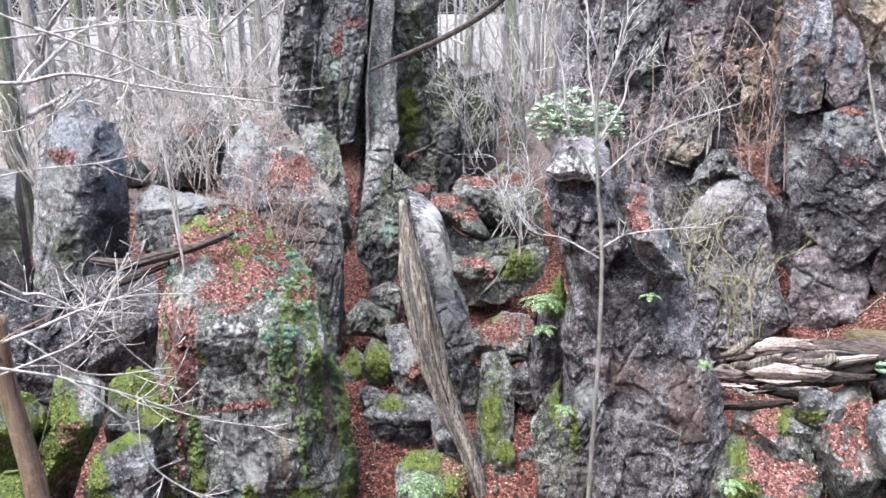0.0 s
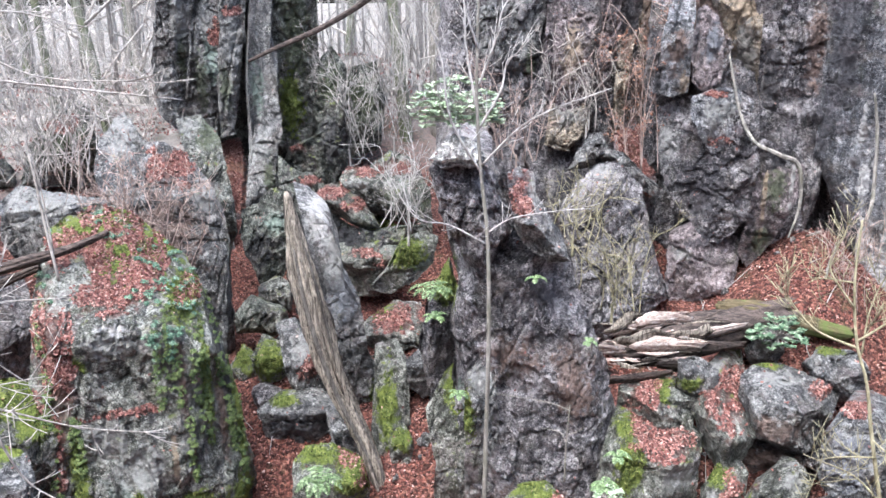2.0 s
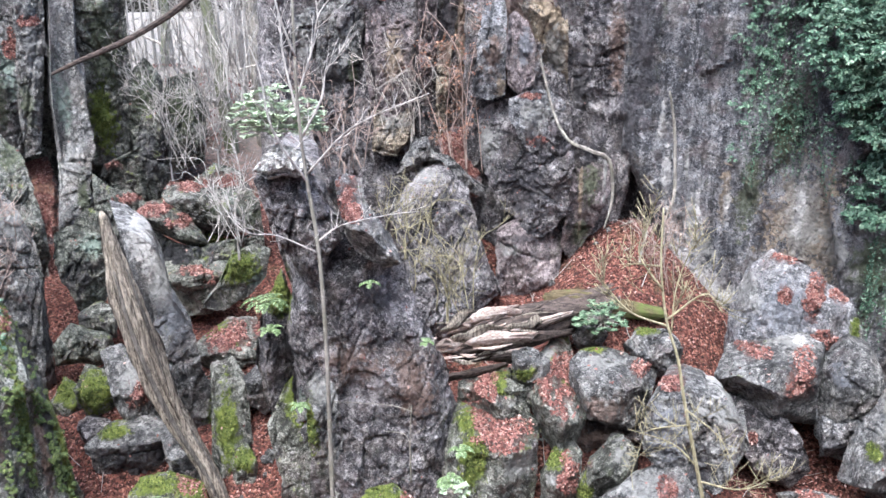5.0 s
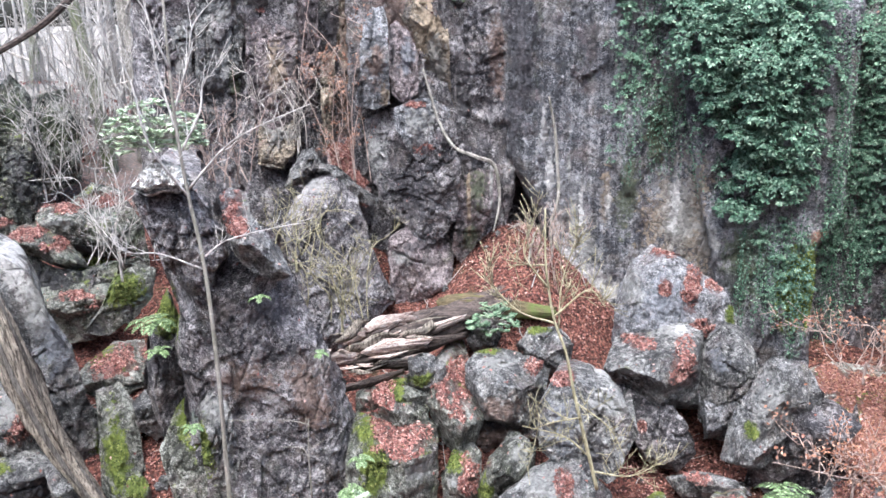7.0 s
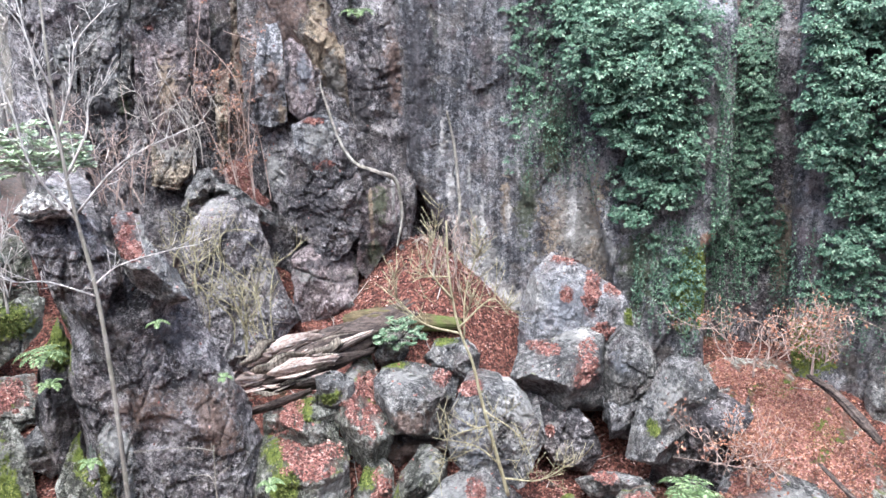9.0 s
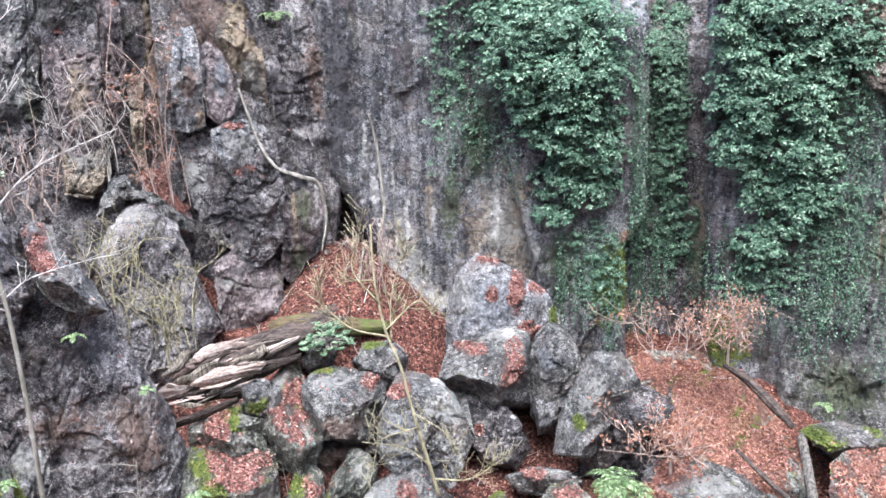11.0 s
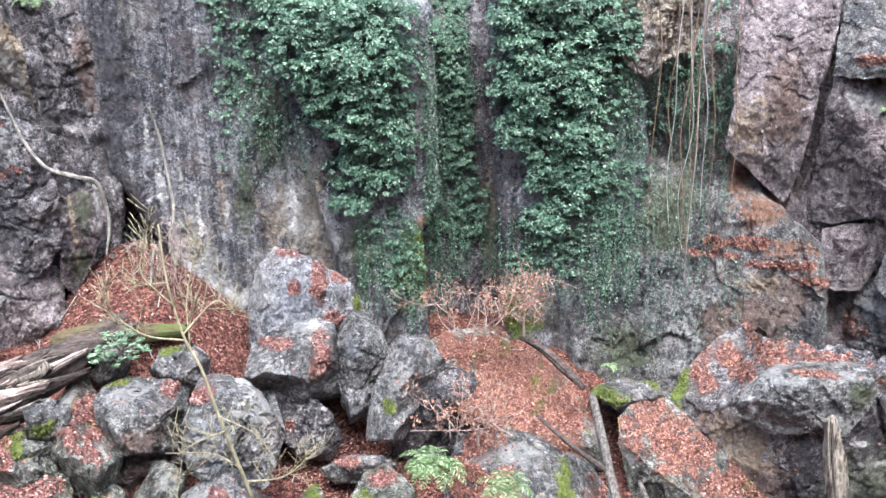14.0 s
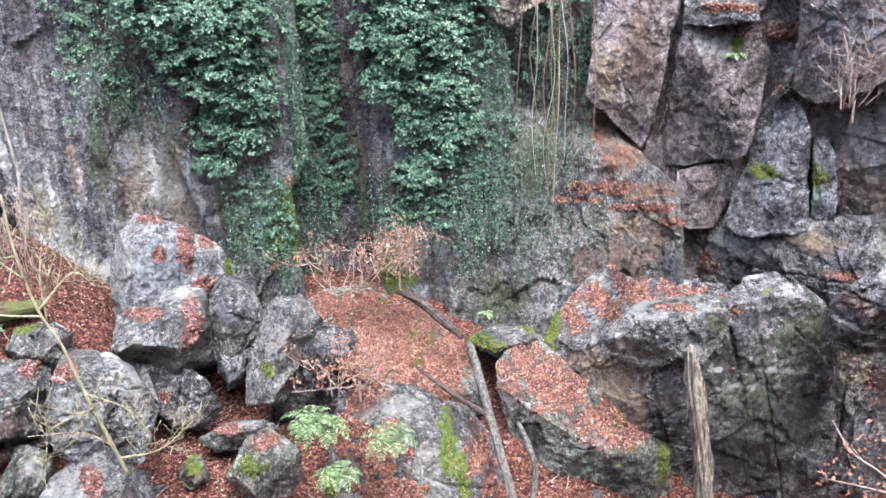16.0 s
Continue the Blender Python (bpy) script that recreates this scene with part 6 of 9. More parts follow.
# added to cover the cave; its dark stone and mark stand for shade
rock("rock", "dark rock standing in for the shaded cave",
     pose(13.6, 6.21, 0.26, 0, 0, -64.95),
     [(-1.59, 0.92), (1.07, 1.56), (1.6, -0.6), (1.5, -3.2), (-1.3, -3.4), (-1.35, -1.65)],
     front=0.29, back=0.72, mat="dark", seed=89, slope=0.3, tuck=0.12, facet=0.09, cells=18,
     marks=[("litter", -0.2, -0.1, 0.5, 0.45), ("dark", 0.0, -1.4, 1.2, 0.9)],
     leaves=[(-0.4, 0.1, 0.4, 0.3), (0.2, -0.2, 0.4, 0.3)])
rock("cliff_wall", "tall streaked limestone cliff with white base",
     pose(2.6, 17.81, 6.02, 0, 0, -8.16),
     [(-2.58, 6.51), (-1.23, 6.41), (0.39, 6.29), (1.85, 6.18), (2.67, 0.95), (3.46, -3.13), (3.77, -6.63), (1.4, -6.82), (-0.32, -6.07), (-1.02, -4.4), (-1.57, -2.92), (-2.03, -1.74), (-2.41, -1.1), (-2.53, 1.49)],
     front=0.72, back=1.74, mat="cliff", seed=90, facet=0.05, cells=20, step=0.075, hew=False, squat=0.3, grain=0.025,
     marks=[("white", -1.50, -0.39, 0.09, 0.52), ("white", -1.36, -1.46, 0.12, 0.78), ("white", -1.19, -2.50, 0.16, 0.65), ("white", -0.89, -3.29, 0.26, 0.52), ("white", -0.39, -3.82, 0.52, 0.29), ("white", 0.06, -4.07, 0.39, 0.26), ("pale", -0.81, -2.49, 0.18, 0.91), ("pale", -0.54, -3.15, 0.31, 0.65), ("white", -0.69, -2.10, 0.06, 0.65), ("tan", -0.16, -1.83, 0.13, 0.78), ("white", -0.12, -2.02, 0.08, 0.52), ("tan", 1.70, -2.42, 1.17, 1.43), ("pale", 1.40, -2.30, 0.44, 1.17), ("white", 1.28, -1.99, 0.13, 0.78), ("pale", 2.16, -2.66, 0.52, 0.65), ("dark", -1.99, 1.25, 0.31, 2.08), ("dark", -2.16, -0.58, 0.13, 1.04), ("dark", 0.56, -2.45, 0.18, 0.52), ("algae", 0.29, -1.82, 0.26, 1.30), ("algae", 0.82, -0.44, 0.31, 0.91), ("pale", -0.96, -1.33, 0.06, 0.52)], cat="cliff")
rock("cliff_wall", "ivy-hung limestone cliff",
     pose(5.53, 16.63, 5.53, 0, 0, -17.97),
     [(-1.88, 6.12), (-0.32, 6.06), (1.23, 5.99), (1.43, 1.67), (1.45, -1.36), (1.02, -2.26), (1.15, -5.27), (1.02, -7.04), (-0.47, -7.03), (-0.9, -3.03), (-1.56, -0.05), (-1.95, 2.23)],
     front=0.72, back=1.74, mat="cliff", seed=91, facet=0.06, cells=20, step=0.075, hew=False, squat=0.3, grain=0.025,
     # the dark mark above the soil patch paints a small cave's shade
     marks=[("tan", -1.55, -1.54, 0.63, 1.01), ("pale", -1.67, -1.28, 0.25, 0.76), ("pale", -1.18, -2.19, 0.38, 0.63), ("dark", -0.55, -2.99, 0.51, 0.20), ("moss", 0.85, -2.99, 0.51, 0.76), ("algae", -0.29, -2.59, 0.51, 1.14), ("dark", 1.08, -1.42, 0.38, 0.30), ("soil", 1.02, -1.94, 0.30, 0.18)], cat="cliff")
# dark limestone and dark mark put the recess's shade into the colour
rock("cliff_wall", "recessed brown cliff darkened between ivy curtains",
     pose(7.68, 16.74, 5.67, 0, 0, -24.22),
     [(-1.53, 6.07), (1.32, 5.89), (1.81, -7.18), (-1.65, -7.37)],
     front=0.43, back=1.74, mat="dark", seed=92, facet=0.06, cells=16, step=0.075, hew=False, squat=0.3, grain=0.025,
     marks=[("tan", 0.61, -2.34, 0.26, 1.19), ("dark", -0.88, -1.69, 0.45, 0.33), ("brown", -0.82, 1.5, 0.37, 2.34)], cat="cliff")
rock("cliff_wall", "ivy-covered cliff buttress",
     pose(9.53, 14.41, 5.96, 0, 0, -33.04),
     [(-2.22, 5.45), (-0.41, 5.28), (1.48, 5.11), (1.62, 1.79), (1.11, 0.64), (1.37, -1.38), (0.96, -3.19), (0.85, -6.6), (-1.47, -6.91), (-1.81, -3.64), (-1.97, 0.07)],
     front=0.72, back=1.74, mat="cliff", seed=93, facet=0.05, cells=18, step=0.075, hew=False, squat=0.3, grain=0.025,
     # the dark mark paints the cave below the pale rock face
     marks=[("moss", -1.42, -4.41, 0.49, 0.66), ("dark", 1.35, 0.2, 0.41, 0.22)], cat="cliff")
rock("cliff_foot", "low rough rock slope with ivy strands",
     pose(11.16, 12.55, 2.42, -12, 0, -41.02),
     [(-2.57, -3.13), (-2.63, -1.07), (-2.53, 0.81), (-2.11, 2.39), (-1.51, 3.46), (-0.57, 4.03), (0.37, 3.79), (0.62, 2.98), (1.36, 1.69), (2.32, 0.88), (2.54, -0.31), (2.44, -1.9), (2.29, -3.92), (-1.15, -4.37)],
     front=0.4, back=1.45, mat="grey", seed=94, facet=0.09, cells=70, step=0.05, hew=False, squat=1.1, grain=0.035, joints=10, cat="cliff",
     marks=[("soil", 0.65, 2.16, 0.3, 0.62), ("soil", 1.08, 1.46, 0.49, 0.44), ("soil", 1.63, 0.75, 0.54, 0.25), ("tan", 1.19, 0.02, 0.49, 0.17), ("brown", 1.21, -0.71, 0.86, 0.74), ("brown", 0.5, -0.85, 0.49, 0.62), ("brown", 1.78, -0.21, 0.49, 0.74), ("algae", -0.76, 1.44, 0.74, 1.11), ("algae", -1.44, -1.54, 0.74, 0.74), ("dark", -1.46, -0.53, 0.74, 0.49), ("dark", 2.16, -0.8, 0.2, 0.62)],
     leaves=[(0.69, 0.86, 0.62, 0.15), (1.52, 0.45, 0.74, 0.12), (0.22, 0.61, 0.49, 0.1), (2.12, 0.16, 0.37, 0.12)])
rock("cliff_back", "brown-grey cliff behind the blocks",
     pose(14.31, 11.1, 4.95, 0, 0, -51.67),
     [(-5.25, 5.43), (-0.35, 5.09), (4.29, 4.77), (6.12, -5.24), (1.85, -5.87), (-3.33, -5.39), (-5.18, -1.8)],
     front=0.58, back=1.74, mat="brown", seed=95, facet=0.06, cells=24, step=0.075, hew=False, squat=0.3, grain=0.025,
     marks=[("soil", -2.43, -0.86, 0.86, 1.24), ("pale", 2.1, -0.43, 0.62, 0.46), ("tan", 2.68, -0.87, 0.41, 0.8)], cat="cliff")
rock("rock_block", "big purple-brown rock block",
     pose(12.17, 11.6, 6.36, -2, 0, -45.77),
     [(-0.91, 2.14), (0.86, 2.07), (0.66, 0.36), (0.54, 0.03), (0.49, -0.81), (0.34, -1.59), (0.2, -2.15), (0.11, -2.29), (-0.03, -2.18), (-0.44, -1.79), (-0.86, -1.34), (-1, -1.1), (-0.94, 0.06)],
     front=0.35, back=0.87, mat="brown", seed=96, slope=0.3, tuck=0.02, facet=0.06, cells=8, lip=(0.8, 1.0), joints=3,
     marks=[("tan", -0.63, -0.71, 0.35, 0.7), ("brown", -0.05, -0.16, 0.47, 1.06)])
rock("rock_block", "large fractured purple-brown block",
     pose(13.08, 10.58, 5.25, -2, 0, -50.45),
     [(-0.61, 1.3), (-0.24, 1.37), (0.62, 1.41), (0.85, 1.28), (1.04, 0.75), (0.99, 0.06), (0.94, -0.27), (0.9, -0.71), (0.75, -1.11), (0.5, -1.26), (-0.07, -1.43), (-0.39, -1.53), (-0.79, -1.53), (-1.08, -1.33), (-1.03, -1.01), (-0.88, -0.38), (-0.72, 0.62)],
     front=0.36, back=0.87, mat="brown", seed=97, slope=0.3, tuck=0.05, facet=0.08, cells=10, lip=(0.75, 1.0), joints=4,
     # the dark mark paints the shaded facet under the step
     marks=[("pale", 0.16, 0.95, 0.59, 0.36), ("moss", 0.44, 0.97, 0.14, 0.21), ("dark", 0.54, -0.39, 0.47, 0.12)],
     leaves=[(0.02, 1.34, 0.47, 0.05)])
rock("rock_block", "small grey block wedged in the joint",
     pose(13.23, 10.71, 3.09, -3, 0, -50.45),
     [(-0.52, 0.55), (-0.06, 0.72), (0.5, 0.72), (0.62, 0.3), (0.52, -0.14), (0.3, -0.68), (-0.3, -0.66), (-0.55, -0.2)],
     front=0.3, back=0.72, mat="brown", seed=98, slope=0.3, tuck=0.12, facet=0.06, cells=6, lip=(0.6, 1.0), joints=1)
rock("rock_block", "blue-grey block with white specks",
     pose(13.81, 9.64, 3.93, -3, 0, -54.54),
     [(-0.21, 1.25), (0.06, 1.38), (0.49, 1.17), (0.72, 0.69), (0.78, -0.38), (0.86, -1.2), (0.46, -1.33), (0.05, -1.45), (-0.53, -1.46), (-0.71, -1.27), (-0.58, -0.49), (-0.41, -0.02), (-0.3, 0.77)],
     front=0.34, back=0.87, mat="slate", seed=99, slope=0.3, tuck=0.05, facet=0.07, cells=8, lip=(0.6, 1.0), joints=2,
     marks=[("dark", 0.11, -1.01, 0.72, 0.36), ("moss", -0.03, -0.16, 0.26, 0.14), ("dark", -0.35, 0.44, 0.17, 0.6)])
rock("rock_block", "dark purple rough block",
     pose(14.7, 8.03, 6.8, -3, 0, -60.85),
     [(-1.64, -0.84), (-1.54, -0.38), (-1.69, 1.56), (1.31, 1.43), (1.71, -0.87), (0.22, -0.92), (-0.26, -1.34), (-0.56, -1.48), (-0.8, -1.61), (-1.15, -1.66), (-1.53, -1.47)],
     front=0.55, back=0.87, mat="brown", seed=100, slope=0.3, tuck=0.05, facet=0.14, cells=16, lip=(0.6, 0.9), joints=4,
     marks=[("pale", -0.86, -1.37, 0.21, 0.26), ("slate", -0.75, -0.36, 0.7, 0.7)])
rock("rock_block", "jointed grey-brown rock block in the cliff",
     pose(15.39, 7.59, 4.32, -3, 0, -63.28),
     [(-1.52, 0.72), (-0.98, 1.15), (-0.55, 1.7), (1.02, 1.9), (1.55, -1.6), (-1.0, -1.8), (-1.3, -1.16), (-1.46, -0.37)],
     front=0.43, back=0.87, mat="brown", seed=101, slope=0.3, tuck=0.05, facet=0.12, cells=14, lip=(0.5, 1.0),
     marks=[("tan", -0.64, -0.73, 0.61, 0.73), ("slate", -0.62, -0.18, 0.3, 0.49), ("pale", -1.08, 0.31, 0.3, 0.73), ("pale", -0.7, 0.5, 0.2, 0.5)])
rock("rock_ledge", "rough grey ledge under the blocks",
     pose(14.43, 8.1, 0.86, -6, 0, -60.18),
     [(-3.4, 0.73), (-3.32, 1.62), (-2.82, 1.9), (-2.14, 1.88), (-1.09, 1.98), (-0.1, 2.14), (2.4, 2.42), (3.02, -1.47), (0.26, -2.19), (-1.7, -2.43), (-3.03, -0.36)],
     front=0.5, back=0.87, mat="grey", seed=102,
     ridge=[(-3.37, 1.55), (-2.11, 1.74), (-0.05, 1.98), (2.44, 2.26)], slope=0.9, tuck=0.1, facet=0.18, cells=40, lip=(0.4, 0.8), squat=0.8, core=(-0.35, 0.13),
     marks=[("pale", -2.1, 1.28, 1, 0.25), ("brown", -2.88, 1.17, 0.5, 0.5), ("tan", -0.74, 1.59, 0.75, 0.25), ("dark", -1.7, 0.74, 1, 0.17), ("pale", -0.77, 1, 0.62, 0.15)],
     leaves=[(-2.95, 0.67, 0.5, 0.3), (0.04, 1.01, 0.5, 0.15)])
rock("rock", "dark jutting rock at the cliff top",
     pose(14.27, 10.19, 7.68, 0, 0, -53.94),
     [(-0.71, 0.74), (0.54, 0.69), (0.61, -0.62), (0.26, -0.72), (-0.36, -0.74)],
     front=0.58, back=0.87, mat="slate", seed=103, slope=0.3, tuck=0.12, facet=0.09, cells=14)
rock("rock", "grey stone beneath the fallen log",
     pose(-1.2, 12.78, 1.96, -16, 0, 5.9),
     [(-0.33, 0.31), (0.03, 0.34), (0.32, 0.19), (0.32, -0.19), (0.02, -0.41), (-0.35, -0.24)],
     front=0.36, back=0.72, mat="grey", seed=104, slope=1.1, tuck=0.55, facet=0.09, cells=14,
     marks=[("moss", -0.11, -0.06, 0.17, 0.11)])
rock("rock", "mossy stone among red leaves",
     pose(-1.53, 12.45, 1.53, -18, 0, 7.55),
     [(-0.29, 0.25), (-0.02, 0.33), (0.36, 0.2), (0.34, -0.26), (-0.03, -0.36), (-0.34, -0.15)],
     front=0.29, back=0.72, mat="mossy", seed=105, slope=1.1, tuck=0.55, facet=0.09, cells=14,
     marks=[("moss", -0.17, 0.17, 0.17, 0.18)])
rock("rock", "pale rounded rock face above a cave painted dark",
     pose(10.03, 12.85, 7.63, 0, 0, -37.33),
     [(-0.42, -1.01), (-0.09, -1.12), (0.26, -0.7), (0.67, -0.6), (0.97, 0.41), (0.95, 1.47), (-1.49, 1.56), (-0.93, -0.17)],
     front=0.51, back=1.01, mat="tan", seed=106, slope=0.3, tuck=0.12, facet=0.09, cells=14)
# backing that closes the gap; its dark mark stands for the cleft's shade
rock("cliff_back", "dark backing standing in for the shaded cleft above the gully",
     pose(0.5, 18.71, 7.43, 0, 0, -1.39),
     [(-0.81, 4.2), (0.6, 4.14), (0.72, -4.79), (-0.49, -4.79)],
     front=0.29, back=1.16, mat="dark", seed=107, facet=0.08, cells=16, step=0.075, hew=False, squat=0.3, grain=0.025,
     marks=[("dark", -0.09, -1.05, 0.76, 2.43)], cat="cliff")
rock("rock", "dark mossy stone on the edge of the gully",
     pose(-10, 12.34, 0.27, -10, 0, 38.33),
     [(-0.31, 0.54), (0, 0.89), (0.34, 0.63), (0.38, -0.11), (0.23, -0.85), (-0.25, -0.94), (-0.39, -0.19)],
     front=0.43, back=0.72, mat="mossy", seed=108, slope=1.1, tuck=0.55, facet=0.09, cells=14,
     marks=[("moss", -0.01, 0.65, 0.24, 0.24)])
rock("rock", "dark stone wedged in the gully",
     pose(-8.96, 11.67, 0.51, -12, 0, 36.74),
     [(-0.32, 0.22), (-0.05, 0.32), (0.28, 0.19), (0.27, -0.26), (-0.18, -0.47)],
     front=0.29, back=0.72, mat="dark", seed=109, slope=1.1, tuck=0.55, facet=0.09, cells=14)
rock("rock", "dark broken stone under the leaf ledge",
     pose(-7.71, 14.5, 1.04, -8, 0, 27.2),
     [(-0.65, 0.24), (-0.04, 0.5), (0.57, 0.39), (0.71, -0.23), (-0.02, -0.51), (-0.58, -0.39)],
     front=0.43, back=0.72, mat="mossy", seed=110, slope=0.3, tuck=0.12, facet=0.09, cells=14,
     leaves=[(0.09, 0.32, 0.36, 0.15)])
rock("rock", "far mossy rock on the wooded slope",
     pose(-18.76, 16.38, 4.09, -4, 0, 48.54),
     [(-1.28, -0.98), (-0.94, 0.16), (-0.5, 0.7), (0.16, 1), (0.76, 0.65), (0.93, -0.28), (0.93, -1.3)],
     front=0.72, back=1.16, mat="mossy", seed=111, slope=0.3, tuck=0.12, facet=0.09, cells=14,
     marks=[("algae", -0.08, 0.11, 0.96, 0.82)],
     leaves=[(-0.03, 0.68, 0.63, 0.24)])
rock("rock", "far mossy rock on the wooded slope",
     pose(-21.8, 19.5, 4.56, -4, 0, 47.89),
     [(-0.73, -0.33), (-0.4, 0.32), (0.08, 0.49), (0.51, 0.09), (0.55, -0.58)],
     front=0.72, back=1.16, mat="mossy", seed=112, slope=0.3, tuck=0.12, facet=0.09, cells=14)
rock("rock", "far grey rock on the wooded slope",
     pose(-16.65, 16.5, 4.14, -4, 0, 44.85),
     [(-0.41, -0.41), (-0.2, 0.37), (0.05, 0.6), (0.28, 0.19), (0.28, -0.77)],
     front=0.58, back=0.87, mat="mossy", seed=113, slope=0.3, tuck=0.12, facet=0.09, cells=14)
rock("rock", "far mossy rock on the wooded slope",
     pose(-21.02, 15.92, 3.3, -4, 0, 52.57),
     [(-0.57, -0.39), (-0.33, 0.37), (0.1, 0.6), (0.4, 0.06), (0.42, -0.65)],
     front=0.72, back=1.16, mat="mossy", seed=114, slope=0.3, tuck=0.12, facet=0.09, cells=14,
     leaves=[(0.01, 0.52, 0.32, 0.17)])
rock("rock_block", "narrow green-stained block between two blocks",
     pose(14.55, 8.88, 3.58, -3, 0, -58.1),
     [(-0.29, 0.92), (-0.07, 0.87), (0.12, 0.59), (0.28, -0.37), (0.27, -0.92), (-0.12, -0.98), (-0.21, -0.08)],
     front=0.3, back=0.72, mat="slate", seed=115, slope=0.3, tuck=0.05, facet=0.06, cells=6, lip=(0.6, 1.0), joints=1,
     marks=[("green", -0.13, -0.3, 0.17, 0.49), ("moss", -0.16, 0.17, 0.17, 0.22)])
rock("rock", "pale stone under the dark cliff-top hollow",
     pose(14.43, 10.14, 6.42, -8, 0, -54.4),
     [(-0.45, 0.2), (-0.15, 0.28), (0.36, 0.24), (0.45, -0.18), (-0.07, -0.29), (-0.37, -0.08)],
     front=0.3, back=0.6, mat="tan", seed=116, slope=1.1, tuck=0.2, facet=0.06, cells=8,
     leaves=[(0.05, -0.1, 0.37, 0.25)])
rock("rock", "grey slab ledge strewn with leaves at the cliff top",
     pose(13.48, 10.88, 7.49, -10, 0, -50.54),
     [(-0.7, 0.98), (0.33, 0.94), (0.67, -0.62), (0.76, -0.91), (0.21, -0.95), (-0.35, -0.98), (-0.61, -0.91)],
     front=0.5, back=0.8, mat="grey", seed=117,
     ridge=[(-0.66, -0.63), (0.74, -0.64)], slope=0.8, tuck=0.02, facet=0.08, cells=8, lip=(0.7, 1.0), joints=1,
     leaves=[(0.18, -0.68, 0.48, 0.1)])
rock("rock", "small pale stone in the joint",
     pose(13.96, 9.6, 5.52, -6, 0, -54.95),
     [(-0.21, -0.25), (0.01, 0.26), (0.2, 0.35), (0.15, -0.05), (-0.08, -0.35)],
     front=0.2, back=0.5, mat="pale", seed=118, slope=0.3, tuck=0.1, facet=0.05, cells=6,
     leaves=[(-0.17, 0.15, 0.17, 0.29)])
rock("brow", "dark lichen-edged overhanging brow",
     pose(10.25, 8.69, 1.53, -2, 0, -48.98),
     [(-1.08, -0.14), (-1.02, 0.11), (-0.81, 0.35), (-0.36, 0.52), (0.3, 0.62), (0.93, 0.7), (1.01, 0.47), (0.9, 0.06), (0.66, -0.38), (0.23, -0.34), (-0.09, -0.58), (-0.48, -0.68), (-0.74, -0.55), (-0.94, -0.4)],
     front=0.32, back=0.9, mat="grey", seed=119,
     ridge=[(-1.11, -0.12), (-0.8, 0.22), (-0.35, 0.39), (0.95, 0.57)], slope=2.0, tuck=0.12, facet=0.1, cells=14, grain=0.05, lip=(0.5, 0.8), joints=4, under=bigblock,
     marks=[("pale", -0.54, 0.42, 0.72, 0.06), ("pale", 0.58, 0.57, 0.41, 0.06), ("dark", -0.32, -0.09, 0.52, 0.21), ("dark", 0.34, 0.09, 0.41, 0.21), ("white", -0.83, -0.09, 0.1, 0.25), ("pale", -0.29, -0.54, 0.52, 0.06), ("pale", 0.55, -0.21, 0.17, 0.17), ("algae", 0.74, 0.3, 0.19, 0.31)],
     leaves=[(-0.07, 0.55, 0.62, 0.04)])
# dark limestone puts the pale boulder's shadow side into the colour
rock("shelf", "jutting shelf, dark as the boulder's shaded side",
     pose(5.15, 12.46, 0.8, -3, 0, -21.79),
     [(-0.28, 0.61), (0.03, 0.84), (0.41, 0.86), (0.82, 0.63), (0.79, 0.23), (0.4, 0.06), (0.24, -0.55), (-0.38, -0.89), (-0.85, -0.8), (-0.63, -0.28), (-0.36, 0.11)],
     front=0.4, back=0.6, mat="dark", seed=120, slope=0.4, tuck=0.2, facet=0.1, cells=14, joints=4, lip=(0.0, 0.3), under=standing, core=(0.12, 0.27),
     corners=[(0.12, 0.58, 1), (0.69, 0.45, 1), (-0.21, -0.41, 0.2)])
rock("rock", "narrow chute filled with red leaves",
     pose(-13.41, 16.9, 2.43, -40, 0, 38.23),
     [(-0.38, 2.59), (0.19, 2.77), (0.33, 1.59), (0.15, 0.26), (0.23, -1.2), (0.33, -2.59), (-0.41, -2.43), (-0.33, -0.66), (-0.25, 1.13)],
     front=0.2, back=0.8, mat="brown", seed=121, facet=0.05, cells=8, joints=0, slope=0.3, tuck=0.1,
     marks=[("soil", -0.06, 1.63, 0.46, 1.24), ("soil", -0.06, -1.32, 0.62, 1.39)],
     leaves=[(-0.05, 2.15, 0.4, 0.68), (-0.03, 0.78, 0.25, 0.93), (-0.07, -0.85, 0.25, 0.93), (-0, -2.09, 0.37, 0.62)])
rock("rock_slab", "flat grey slabs under leaves in the hollow",
     pose(-8.78, 15.67, 2.25, -14, 0, 28.9),
     [(-0.71, 0.14), (-0.09, 0.41), (0.57, 0.32), (0.73, -0.05), (0.2, -0.38), (-0.39, -0.37), (-0.68, -0.15)],
     front=0.45, back=0.72, mat="mossy", seed=122,
     ridge=[(-0.75, -0.04), (-0.04, 0.07), (0.73, -0.05)], slope=1.6, tuck=0.4, facet=0.1, cells=10, joints=3,
     leaves=[(-0.1, 0.23, 0.52, 0.16)])
rock("rock", "grey mossy stone below the leaf ledge",
     pose(-7.07, 13.41, 0.47, -10, 0, 27.37),
     [(-0.57, 0.55), (-0.16, 0.69), (0.53, 0.52), (0.59, -0.24), (0.22, -0.69), (-0.23, -0.54), (-0.52, -0.04)],
     front=0.5, back=0.72, mat="mossy", seed=123, slope=1.0, tuck=0.2, facet=0.1, cells=12, joints=3,
     marks=[("moss", 0.25, -0.1, 0.21, 0.28), ("pale", -0.3, 0.3, 0.23, 0.19)],
     leaves=[(0.17, 0.5, 0.23, 0.07)])
